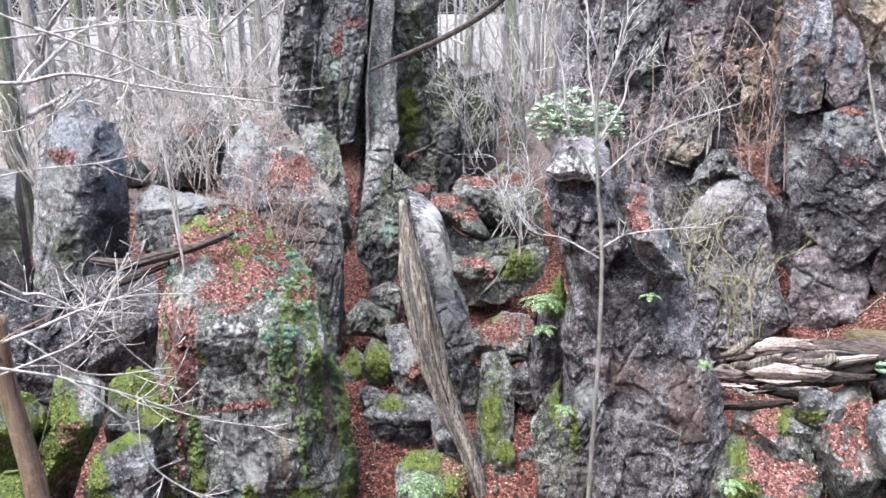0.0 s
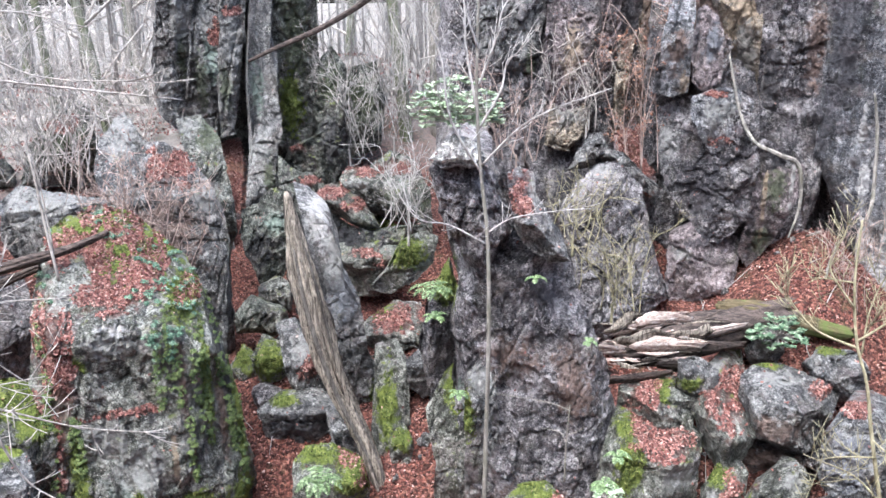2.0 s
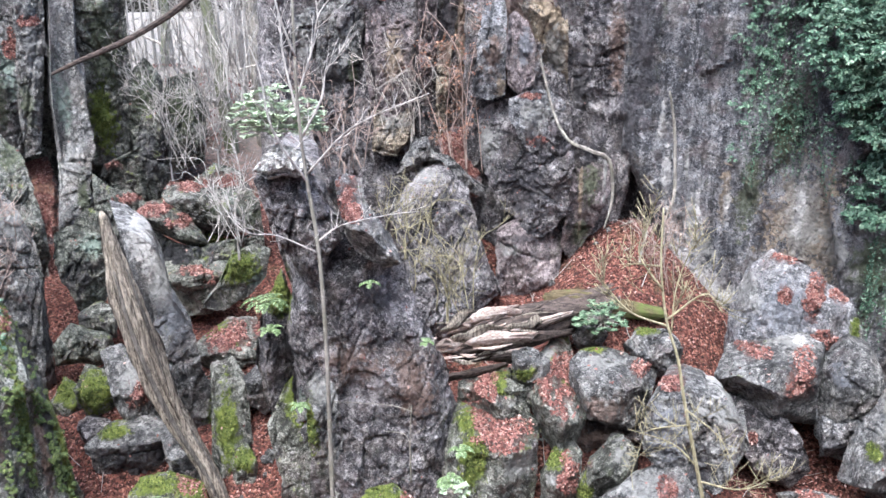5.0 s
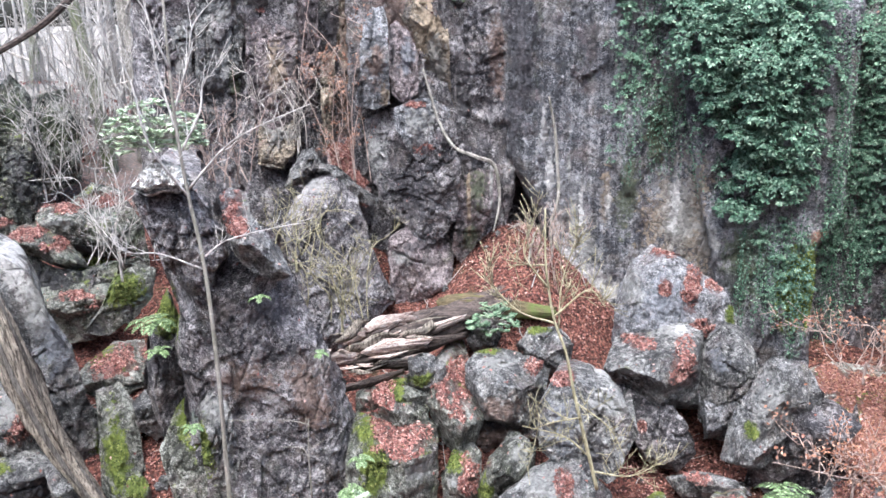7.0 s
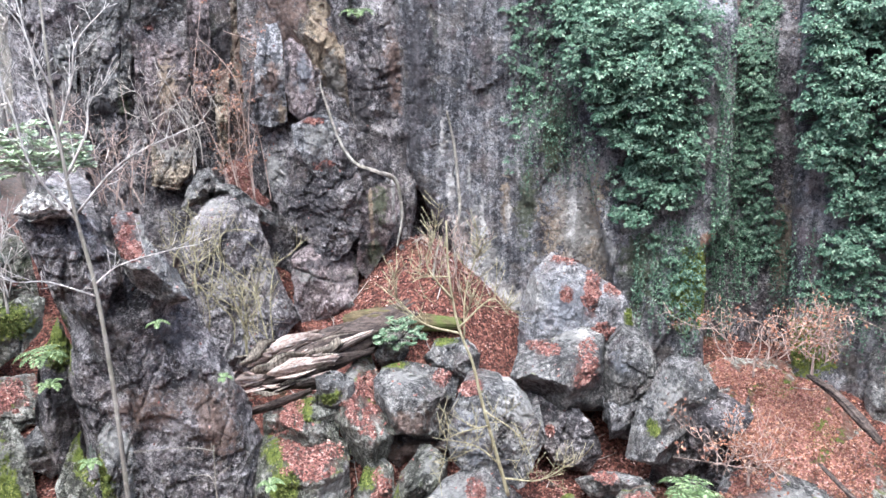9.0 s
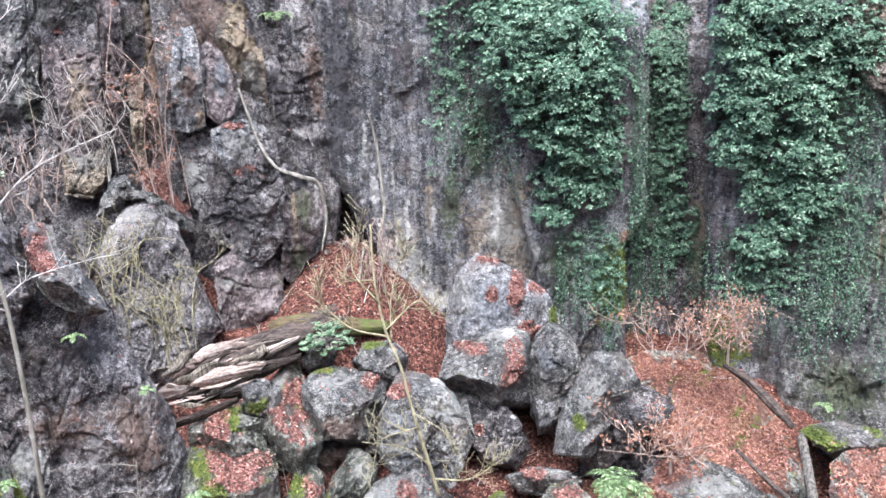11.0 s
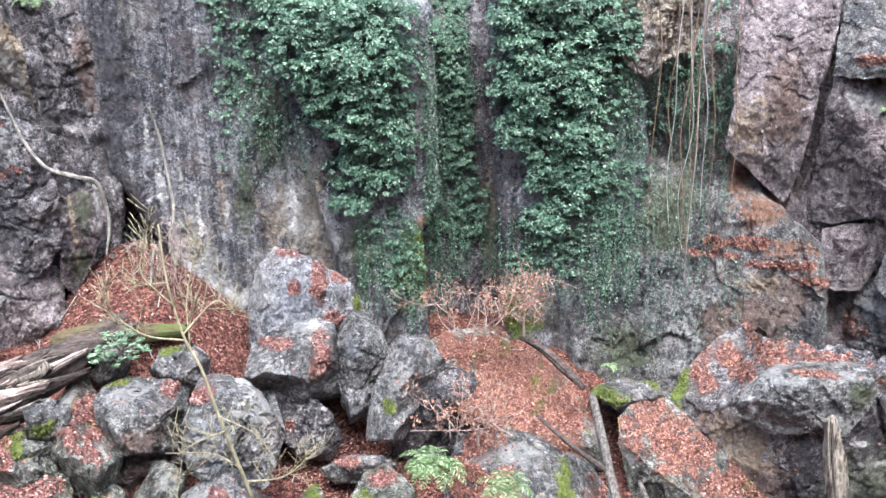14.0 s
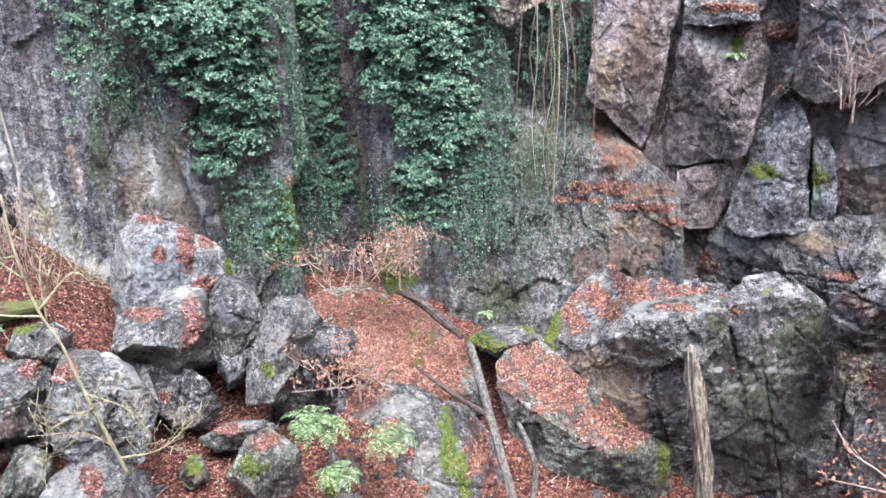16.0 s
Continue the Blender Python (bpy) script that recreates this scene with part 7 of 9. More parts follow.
rock("rock", "broken green-grey stone in the hollow",
     pose(-10.43, 14.14, 1.69, -8, 0, 36.14),
     [(-0.39, 0.17), (0.15, 0.39), (0.43, 0.18), (0.32, -0.45), (-0.06, -0.32), (-0.37, -0.16)],
     front=0.4, back=0.72, mat="mossy", seed=124, facet=0.14, cells=12, joints=3, slope=0.3, tuck=0.1,
     marks=[("dark", -0.29, 0.04, 0.18, 0.26)])
# backing behind the slabs; its dark mark paints the cleft's shade
rock("cliff_back", "dark cliff behind the rock wedge",
     pose(-1.41, 17.95, 7.37, 0, 0, 4.62),
     [(-1.72, 4.39), (1.97, 4.32), (1.91, -0.58), (1.84, -3.21), (1.42, -4.95), (-1.61, -5.01), (-1.85, -2.09)],
     front=0.5, back=1.3, mat="dark", seed=129, facet=0.12, cells=40, step=0.07, hew=False, squat=0.4, grain=0.03, cat="cliff",
     marks=[("brown", -0.75, 0.2, 0.76, 1.89), ("dark", 1.68, -0.94, 0.25, 2.52)])
rock("rock_slab", "flat pale stone lying among red leaves",
     pose(3.59, 12.29, 0.11, -26, 0, -15.33),
     [(-0.7, 0.07), (-0.26, 0.26), (0.42, 0.22), (0.73, 0), (0.16, -0.21), (-0.44, -0.22)],
     front=0.3, back=0.6, mat="pale", seed=125, slope=1.6, tuck=0.5, facet=0.06, cells=8, joints=1,
     leaves=[(-0.23, 0.16, 0.25, 0.1)])
rock("rock", "dark mossy stone among red leaves",
     pose(3.59, 11.15, 0.04, -14, 0, -16.81),
     [(-0.65, 0.01), (-0.29, 0.48), (0.18, 0.61), (0.62, 0.26), (0.63, -0.28), (0.41, -0.63), (-0.33, -0.58)],
     front=0.5, back=0.72, mat="mossy", seed=126, slope=1.1, tuck=0.4, facet=0.1, cells=12, joints=3,
     marks=[("moss", -0.24, 0.18, 0.24, 0.14), ("dark", 0.09, -0.17, 0.39, 0.3)],
     leaves=[(0.07, 0.46, 0.39, 0.1)])
rock("rock", "small mossy stone among red leaves",
     pose(2.58, 11.61, 0.11, -14, 0, -11.52),
     [(-0.23, 0.04), (-0.05, 0.23), (0.16, 0.2), (0.23, -0.11), (0.01, -0.25), (-0.19, -0.16)],
     front=0.3, back=0.5, mat="mossy", seed=128, slope=1.1, tuck=0.4, facet=0.06, cells=8, joints=1,
     marks=[("moss", -0.02, 0.15, 0.14, 0.08)])
rock("rock_column", "grey-green layered rock column",
     pose(-14.25, 17.12, 6.89, 0, 0, 39.57),
     [(-0.06, 2.9), (0.76, 2.92), (0.53, 0.56), (0.27, -1.09), (0.18, -2.38), (-0.24, -3.15), (-0.69, -3.06), (-0.69, -1.9), (-0.38, -0.23)],
     front=0.7, back=1.16, mat="pale", seed=130, facet=0.14, cells=26, grain=0.035, lip=(0.5, 0.9), joints=4, squat=1.5, slope=0.3, tuck=0.04,
     marks=[("pale", 0.11, 0.5, 0.31, 0.37), ("pale", -0.19, -2.1, 0.37, 0.22), ("algae", -0.12, -0.93, 0.25, 0.93), ("green", 0.16, -0.25, 0.22, 0.77)],
     leaves=[(0.35, 0.29, 0.22, 0.37)])
rock("rock_column", "slim dark rock column beside a leaf chute",
     pose(-13.65, 17.48, 7.26, 0, 0, 37.78),
     [(-0.07, 2.54), (0.58, 2.55), (0.34, -0.09), (0.13, -1.33), (-0.11, -2.59), (-0.48, -2.71), (-0.44, -1.31)],
     front=0.7, back=1.16, mat="grey", seed=131, facet=0.14, cells=26, grain=0.035, lip=(0.5, 0.9), joints=4, squat=1.5, slope=0.3, tuck=0.04,
     marks=[("pale", 0.06, -0.08, 0.18, 0.77), ("algae", -0.23, -1.46, 0.18, 0.77)],
     leaves=[(0.11, 0.46, 0.25, 0.15)])
rock("rock_wedge", "green-grey rock wedge under the columns",
     pose(-13.76, 16.1, 2.84, -5, 0, 40.32),
     [(-0.55, 1.31), (0.08, 1.4), (0.45, 1.12), (0.6, 0.1), (0.58, -1.37), (-0.7, -1.35)],
     front=0.6, back=1.0, mat="mossy", seed=132, facet=0.14, cells=26, grain=0.035, lip=(0.5, 0.9), joints=4, squat=1.5, slope=0.3, tuck=0.04,
     marks=[("pale", -0.16, 1.03, 0.36, 0.36), ("algae", 0.25, 0.57, 0.3, 0.76)])
rock("rock_column", "dark green rock column in the hollow",
     pose(-12.08, 19.53, 4.85, 0, 0, 31.48),
     [(-0.29, 1.53), (0.12, 1.9), (0.51, 1.42), (0.43, -0.64), (-0.03, -2), (-0.43, -1.49), (-0.45, 0.17)],
     front=0.6, back=1.16, mat="shade", seed=133, facet=0.2, cells=26, grain=0.06, lip=(0.3, 0.8), joints=6, squat=1.6, slope=0.3, tuck=0.06,
     marks=[("algae", 0.03, 0.77, 0.32, 0.97)])
rock("rock_column", "blue-grey rock column in the layered cliff",
     pose(-6.63, 17.19, 7.59, 0, 0, 21.17),
     [(-0.07, 2.25), (0.47, 2.26), (0.18, -0.46), (0.09, -2.15), (-0.29, -2.42), (-0.43, -1.39)],
     front=0.5, back=1.0, mat="slate", seed=134, facet=0.12, cells=20, grain=0.03, lip=(0.5, 0.9), joints=3, squat=1.2, slope=0.3, tuck=0.04,
     marks=[("pale", -0.01, 0.02, 0.21, 1.03)])
rock("rock_column", "broad grey rock column in the layered cliff",
     pose(-5.91, 17.56, 7.83, 0, 0, 18.65),
     [(-0.31, 2.03), (0.67, 2.03), (0.47, -0.26), (0.28, -1.96), (-0.22, -2.16), (-0.63, -1.79)],
     front=0.5, back=1.0, mat="grey", seed=135, facet=0.12, cells=20, grain=0.03, lip=(0.5, 0.9), joints=3, squat=1.2, slope=0.3, tuck=0.04,
     marks=[("pale", 0.06, -0.25, 0.31, 0.78), ("dark", -0.27, -1.31, 0.26, 0.52), ("algae", 0.21, -1.33, 0.13, 0.65)])
rock("rock_ledge", "jutting grey ledge with red leaves below",
     pose(-4.74, 17.91, 8.95, 0, 0, 14.88),
     [(-0.55, 0.91), (0.68, 0.9), (0.53, -0.79), (-0.04, -0.92), (-0.64, -0.82)],
     front=0.6, back=1.0, mat="grey", seed=136, facet=0.12, cells=20, grain=0.03, lip=(0.5, 0.9), joints=3, squat=1.2, slope=0.3, tuck=0.04,
     leaves=[(-0.16, -0.85, 0.39, 0.08)])
rock("rock_column", "slim tan rock pillar behind the beech twigs",
     pose(-3.63, 17.86, 7.51, 0, 0, 11.53),
     [(-0.03, 2.3), (0.31, 2.3), (0.17, 0.02), (-0.01, -2.18), (-0.25, -2.48), (-0.23, -0.69)],
     front=0.5, back=1.0, mat="tan", seed=137, facet=0.12, cells=20, grain=0.03, lip=(0.5, 0.9), joints=3, squat=1.2, slope=0.3, tuck=0.04,
     marks=[("brown", 0, 0.02, 0.15, 1.27)])
rock("rock", "steep ramp covered with red leaves",
     pose(-3.26, 17.42, 4.71, -42, 0, 10.63),
     [(-0.5, 0.8), (-0.06, 0.93), (0.32, 0.46), (0.5, -0.54), (0.38, -0.9), (-0.12, -0.57), (-0.42, 0.05)],
     front=0.2, back=0.6, mat="brown", seed=138, slope=0.3, tuck=0.0, facet=0.05, cells=8, joints=0, lip=(0.5, 0.9),
     marks=[("soil", -0.03, 0.06, 0.5, 0.76)],
     leaves=[(-0.08, 0.36, 0.38, 0.45), (0.2, -0.31, 0.33, 0.5)])
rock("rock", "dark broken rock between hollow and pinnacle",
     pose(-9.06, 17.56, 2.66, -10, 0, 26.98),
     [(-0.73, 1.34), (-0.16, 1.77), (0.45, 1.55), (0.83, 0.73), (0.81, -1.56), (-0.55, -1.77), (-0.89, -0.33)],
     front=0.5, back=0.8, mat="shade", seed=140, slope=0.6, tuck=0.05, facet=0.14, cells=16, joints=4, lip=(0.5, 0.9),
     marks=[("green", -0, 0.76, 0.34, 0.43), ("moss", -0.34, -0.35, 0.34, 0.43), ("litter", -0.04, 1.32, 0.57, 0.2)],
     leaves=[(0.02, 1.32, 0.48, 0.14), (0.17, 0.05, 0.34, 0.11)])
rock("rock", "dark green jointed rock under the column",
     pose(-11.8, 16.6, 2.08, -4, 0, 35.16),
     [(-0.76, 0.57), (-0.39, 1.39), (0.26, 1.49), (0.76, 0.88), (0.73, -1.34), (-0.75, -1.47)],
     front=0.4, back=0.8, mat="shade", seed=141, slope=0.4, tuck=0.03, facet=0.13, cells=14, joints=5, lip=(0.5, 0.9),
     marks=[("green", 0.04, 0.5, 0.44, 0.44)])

# ---- leaves that lie on rocks and ground ----
rng0 = np.random.default_rng(77)
for _ in range(150000):
    az, d = rng0.uniform(-1.12, 1.12), 9.0 + 13.5 * rng0.uniform() ** 0.9
    x, y = d * math.sin(az), d * math.cos(az)
    if spot(x, y, 9.0, 0.7) + 0.5 * spot(x, y, 2.0, 2.3) > -0.4:
        LYING.setdefault("rust" if x > 4.6 and rng0.uniform() < 0.4 else "red", []).append((Vector((x, y, ground_height(x, y) + 0.015 + 0.02 * rng0.uniform())), Vector((0, 0, 1))))
for _ in range(42000):
    az, d = rng0.uniform(-1.1, -0.12), 22.0 + 24.0 * rng0.uniform() ** 1.3
    x, y = d * math.sin(az), d * math.cos(az)
    if spot(x, y, 9.0, 0.5) + 0.5 * spot(x, y, 2.0, 1.7) > -0.15:
        LYING.setdefault("far", []).append((Vector((x, y, ground_height(x, y) + 0.03)), Vector((0, 0, 1))))
far = LYING.pop("far")
tagged(new("leaf_litter", leaf_mesh("leaf_litter", LITTER, [p for p, _ in far], [q for _, q in far], rng0.uniform(0.07, 0.15, len(far)), 6, 0.7)), "faded beech leaves on the wooded slope", "fallen leaves", kind="stuff")
for kind, mat_, words in (("red", LITTER, "damp red-brown beech leaves strewn over rocks and soil"), ("rust", RUST, "rust-coloured fallen leaves strewn over rocks and soil")):
    P = [p for p, _ in LYING[kind]]
    N = [q for _, q in LYING[kind]]
    tagged(new("leaf_litter", leaf_mesh("leaf_litter", mat_, P, N, rng0.uniform(0.036, 0.074, len(P)), 5)), words, "fallen leaves", kind="stuff")


# ---- wood ----
def smooth_line(pts, n=24):
    """Even points on a smooth curve through the given ones."""
    p = [Vector(q) for q in pts]
    p = [p[0] * 2 - p[1]] + p + [p[-1] * 2 - p[-2]]
    out = []
    for i in range(1, len(p) - 2):
        for k in range(n):
            t = k / n
            out.append(0.5 * (2 * p[i] + (p[i + 1] - p[i - 1]) * t + (2 * p[i - 1] - 5 * p[i] + 4 * p[i + 1] - p[i + 2]) * t * t + (3 * p[i] - p[i - 1] - 3 * p[i + 1] + p[i + 2]) * t ** 3))
    return out + [p[-2]]


def timber(b, pts, radii, seed, ribs=9, depth=0.28, flat=1.0, per=14):
    """A weathered, deeply grooved trunk with ragged ends."""
    line = smooth_line(pts, per)
    rad = SIZE * np.interp(np.linspace(0, 1, len(line)), np.linspace(0, 1, len(radii)), radii)
    sides, verts, faces = 40, [], []
    for i, p in enumerate(line):
        d = (line[min(i + 1, len(line) - 1)] - line[max(i - 1, 0)]).normalized()
        a = d.cross(Vector((0.2, 0.9, 0.35))).normalized()
        c = d.cross(a)
        end = min(i, len(line) - 1 - i)
        for k in range(sides):
            w = 2 * math.pi * k / sides
            g = noise.fractal(Vector((math.cos(w) * ribs * 0.35, math.sin(w) * ribs * 0.35, seed + i * 0.035)), 0.8, 2.0, 4)
            r = rad[i] * (1 + depth * g)
            slip = d * (0.16 * g * rad[i] / 0.1 if end == 0 else 0)
            verts.append(p + a * (r * math.cos(w)) + c * (r * flat * math.sin(w)) + slip)
    for i in range(len(line) - 1):
        for k in range(sides):
            k2 = (k + 1) % sides
            faces.append((i * sides + k, i * sides + k2, (i + 1) * sides + k2, (i + 1) * sides + k))
    faces.append(tuple(range(sides))[::-1])
    faces.append(tuple((len(line) - 1) * sides + k for k in range(sides)))
    b.add(verts, faces)


def wood_thing(name, label, category, pts, radii, material, seed, **kw):
    b = Build()
    timber(b, pts, radii, seed, **kw)
    return tagged(new(name, b.mesh(name, material)), label, category)


def dead_tree():
    """A fluted dead trunk: a core with long weathered ribs of sapwood round it."""
    top = thing("dead_tree", "weathered grey dead trunk leaning on a slab", "tree trunk")
    line = [Vector(p) for p in ((-7.91, 11.18, 4.87), (-7.77, 11.19, 3.94), (-7.63, 11.19, 3.24), (-7.45, 11.22, 2.41), (-7.17, 11.31, 1.34), (-6.72, 11.41, 0.29), (-6.37, 11.44, -0.79))]
    b = Build()
    timber(b, line, [0.03, 0.11, 0.15, 0.145, 0.115, 0.095, 0.09], 3.0, ribs=22, depth=0.7)
    part("trunk", b, WOOD, top)
    rng = np.random.default_rng(33)
    for q in range(7):
        a = -2.6 + 0.42 * q
        out = Vector((math.cos(a), math.sin(a), 0))
        i0, i1 = int(rng.integers(0, 2)), int(rng.integers(5, 8))
        pts = [p + out * SIZE * w * rng.uniform(0.8, 1.05) for p, w in zip(line, (0.02, 0.12, 0.16, 0.155, 0.12, 0.1, 0.09))][i0:i1]
        b = Build()
        timber(b, pts, [0.012] + [rng.uniform(0.02, 0.036) for _ in pts[2:]] + [0.012], 50.0 + q, ribs=8, depth=0.6)
        part("rib", b, WOOD if q % 3 else GREYWOOD, top)


dead_tree()
wood_thing("dead_post", "grey dead stump standing against the block", "tree stump",
           [(10.01, 8, 1.69), (10.09, 7.9, 0.83), (10.2, 7.77, -0.14), (10.28, 7.65, -1.16), (10.45, 7.56, -2.52)], [0.05, 0.085, 0.08, 0.082, 0.085], WOOD, 8.0, ribs=22, depth=0.75, per=20)
wood_thing("dead_branch", "grey dead branch lying between boulders", "branch",
           [(7.71, 11.15, 1.13), (7.59, 10.7, 0.74), (7.41, 10.13, 0.27), (7.3, 9.67, -0.19), (7.19, 9.03, -1.04)], [0.05, 0.05, 0.055, 0.05, 0.05], GREYWOOD, 11.0)
wood_thing("dead_branch", "thin crooked grey branch between boulders", "branch",
           [(7.56, 9.47, 0.38), (7.55, 9.2, 0.08), (7.56, 9.01, -0.32), (7.36, 8.89, -1.03)], [0.025, 0.035, 0.035, 0.03], GREYWOOD, 13.0)
wood_thing("fallen_log", "dark rotten log on the leaf-covered slope", "log",
           [(7.14, 12.8, 1.8), (7.44, 12.46, 1.61), (7.65, 12, 1.33), (7.88, 11.68, 1.05)], [0.03, 0.05, 0.055, 0.03], ROTTEN, 15.0, depth=0.5)
wood_thing("dead_branch", "grey branch resting on the rounded boulder", "branch",
           [(6.77, 11.51, 0.81), (7.05, 10.83, 0.52), (7.4, 10.07, 0.26)], [0.02, 0.03, 0.03], ROTTEN, 19.0)
wood_thing("dead_branch", "dark dead branch lying on the rock mound", "branch",
           [(-12.17, 8.12, 3.95), (-11.63, 8.38, 3.91), (-11.04, 8.67, 4.08), (-10.52, 8.95, 4.24), (-10.07, 9.33, 4.45)], [0.04, 0.06, 0.06, 0.04, 0.03], ROTTEN, 21.0, depth=0.4)
wood_thing("dead_branch", "dark crooked branch below the pillar", "branch",
           [(-12.19, 8.34, 3.39), (-11.8, 8.64, 3.58), (-11.22, 8.91, 3.86)], [0.03, 0.05, 0.04], ROTTEN, 23.0, depth=0.4)
# placed to fit the camera's view, free of the columns behind
wood_thing("tree_branch", "long dark tree branch floating before the columns", "branch",
           [(-11.65, 15.46, 6.67), (-11, 15.56, 6.95), (-9.99, 15.88, 7.38), (-8.99, 16.12, 7.95), (-8.18, 16.37, 8.66)], [0.02, 0.03, 0.04, 0.045, 0.05], ROTTEN, 25.0, depth=0.2)


wood_thing("tree_root", "tan root clinging to the rock wedge", "root",
           [(-1.48, 16.78, 6.89), (-1.19, 16.58, 5.9), (-0.88, 16.38, 5.37), (-0.42, 16.32, 5.15), (-0.04, 16.47, 4.93), (0.06, 16.47, 4.18), (-0.07, 16.33, 3.55)], [0.012, 0.018, 0.023, 0.027, 0.024, 0.017, 0.01], BARK, 91.0, depth=0.5)
wood_thing("tree_root", "pale thin root hanging down the cliff edge", "root",
           [(1.09, 16.98, 6.26), (1.22, 16.97, 5.59), (1.28, 16.96, 4.87), (1.30, 16.86, 4.16), (1.15, 16.77, 3.57), (1.19, 16.67, 2.91)], [0.012, 0.02, 0.022, 0.02, 0.016, 0.012], BARK, 95.0, depth=0.3)
wood_thing("dead_branch", "thin bare branch fallen across gully leaves", "branch",
           [(1.36, 22.81, 2.50), (0.94, 21.98, 2.38), (0.48, 17.31, 3.46), (0.26, 17.10, 3.41)], [0.012, 0.017, 0.018, 0.012], BARK, 97.0, depth=0.3)
wood_thing("dead_branch", "thin bare branch lying down the gully leaves", "branch",
           [(1.07, 22.03, 2.40), (0.81, 16.99, 3.31), (0.70, 16.37, 3.11), (0.65, 16.01, 2.92)], [0.01, 0.015, 0.016, 0.012], BARK, 99.0, depth=0.3)


def broken_log():
    """A big fallen log, split open along its grain into long pale splinters."""
    top = thing("broken_log", "split fallen log with pale splintered wood", "log")
    a, z = Vector((-2.89, 12.94, 2.5)), Vector((-0.48, 14.43, 2.58))
    along = (z - a)
    core = Build()
    timber(core, [a + Vector((0.35, 0.2, -0.45)), a + along * 0.4 + Vector((0, 0.15, -0.4)), a + along * 0.8 + Vector((0, 0.15, -0.22)), z + along * 0.25], [0.12, 0.26, 0.25, 0.16], 31.0, ribs=16, depth=0.4)
    part("heartwood", core, ROTTEN, top, "rotten dark heartwood")
    rng = np.random.default_rng(8)
    for q in range(26):
        b = Build()
        s, side, high = rng.uniform(-0.04, 0.6), rng.uniform(-0.5, 0.25), rng.uniform(-0.75, 0.1)
        p0 = a + along * s + Vector((0, side, high * (1 - 0.4 * s)))
        p1 = p0 + along * rng.uniform(0.18, 0.5) + Vector((rng.normal(0, 0.1), rng.normal(0, 0.12), rng.normal(0.0, 0.09)))
        wide = rng.uniform(0.035, 0.12)
        timber(b, [p0, p0.lerp(p1, 0.3) + Vector((0, 0, rng.normal(0, 0.03))), p0.lerp(p1, 0.7) + Vector((0, 0, rng.normal(0, 0.03))), p1], [wide * rng.uniform(0.3, 0.9), wide, wide * rng.uniform(0.6, 1.0), wide * rng.uniform(0.3, 0.8)], 40.0 + q, ribs=18, depth=0.9, flat=rng.uniform(0.16, 0.4), per=8)
        part("plank", b, (SPLIT, SPLIT, SPLIT, WOOD)[q % 4] if high > -0.42 else ROTTEN, top)
    for q in range(44):
        b = Build()
        s, side, high = rng.uniform(-0.08, 0.8), rng.uniform(-0.6, 0.2), rng.uniform(-0.8, 0.18)
        p0 = a + along * s + Vector((0, side, high * (1 - 0.5 * s)))
        p1 = p0 + along * rng.uniform(0.08, 0.3) + Vector((rng.normal(0, 0.09), rng.normal(0, 0.1), rng.normal(-0.02, 0.09)))
        timber(b, [p0, p0.lerp(p1, 0.5) + Vector((0, 0, rng.normal(0, 0.03))), p1], [0.004, rng.uniform(0.01, 0.03), 0.004], 80.0 + q, ribs=6, depth=0.6, per=6)
        part("splinter", b, (SPLIT, WOOD, ROTTEN)[q % 3], top)
    b = Build()
    timber(b, [(-1.03, 14.47, 2.63), (-0.33, 14.65, 2.58), (0.39, 14.88, 2.37), (1.15, 15.13, 2.21)], [0.1, 0.13, 0.12, 0.08], 71.0, depth=0.3)
    part("mossy_end", b, LOGMOSS, top, "moss-grown end of the log")


broken_log()


# ---- saplings, shrubs and trees ----
def twigs(b, pts, r0, r1, rng, every=0.22, reach=0.5, depth=1, lift=0.35, sides=4, tips=None):
    """A bent stem with side twigs, that branch again."""
    line = smooth_line(pts, 6)
    b.tube(line, r0, r1, sides)
    total = sum((q - p).length for p, q in zip(line, line[1:]))
    count = int(total / every)
    for _ in range(count):
        s = rng.uniform(0.12, 1.0)
        i = min(len(line) - 2, int(s * (len(line) - 1)))
        base = line[i]
        d = (line[i + 1] - base).normalized()
        out = Vector(rng.normal(0, 1, 3)).normalized()
        way = (d * 0.55 + out * 0.75 + Vector((0, 0, lift))).normalized()
        ln = reach * rng.uniform(0.35, 1.0)
        r = max(0.0055, (r0 + (r1 - r0) * s) * 0.5)
        bend = Vector(rng.normal(0, 0.16, 3)) * ln
        side = [base, base + way * ln * 0.5 + bend * 0.5, base + way * ln + bend + Vector((0, 0, 0.1 * ln))]
        if tips is not None:
            tips.append((side[1], way))
        if depth > 0:
            twigs(b, side, r, 0.004, rng, every * 0.75, reach * 0.5, depth - 1, lift, 3, tips)
        else:
            b.tube(side, r, 0.004, 3)
            if tips is not None:
                tips.append((side[2], way))


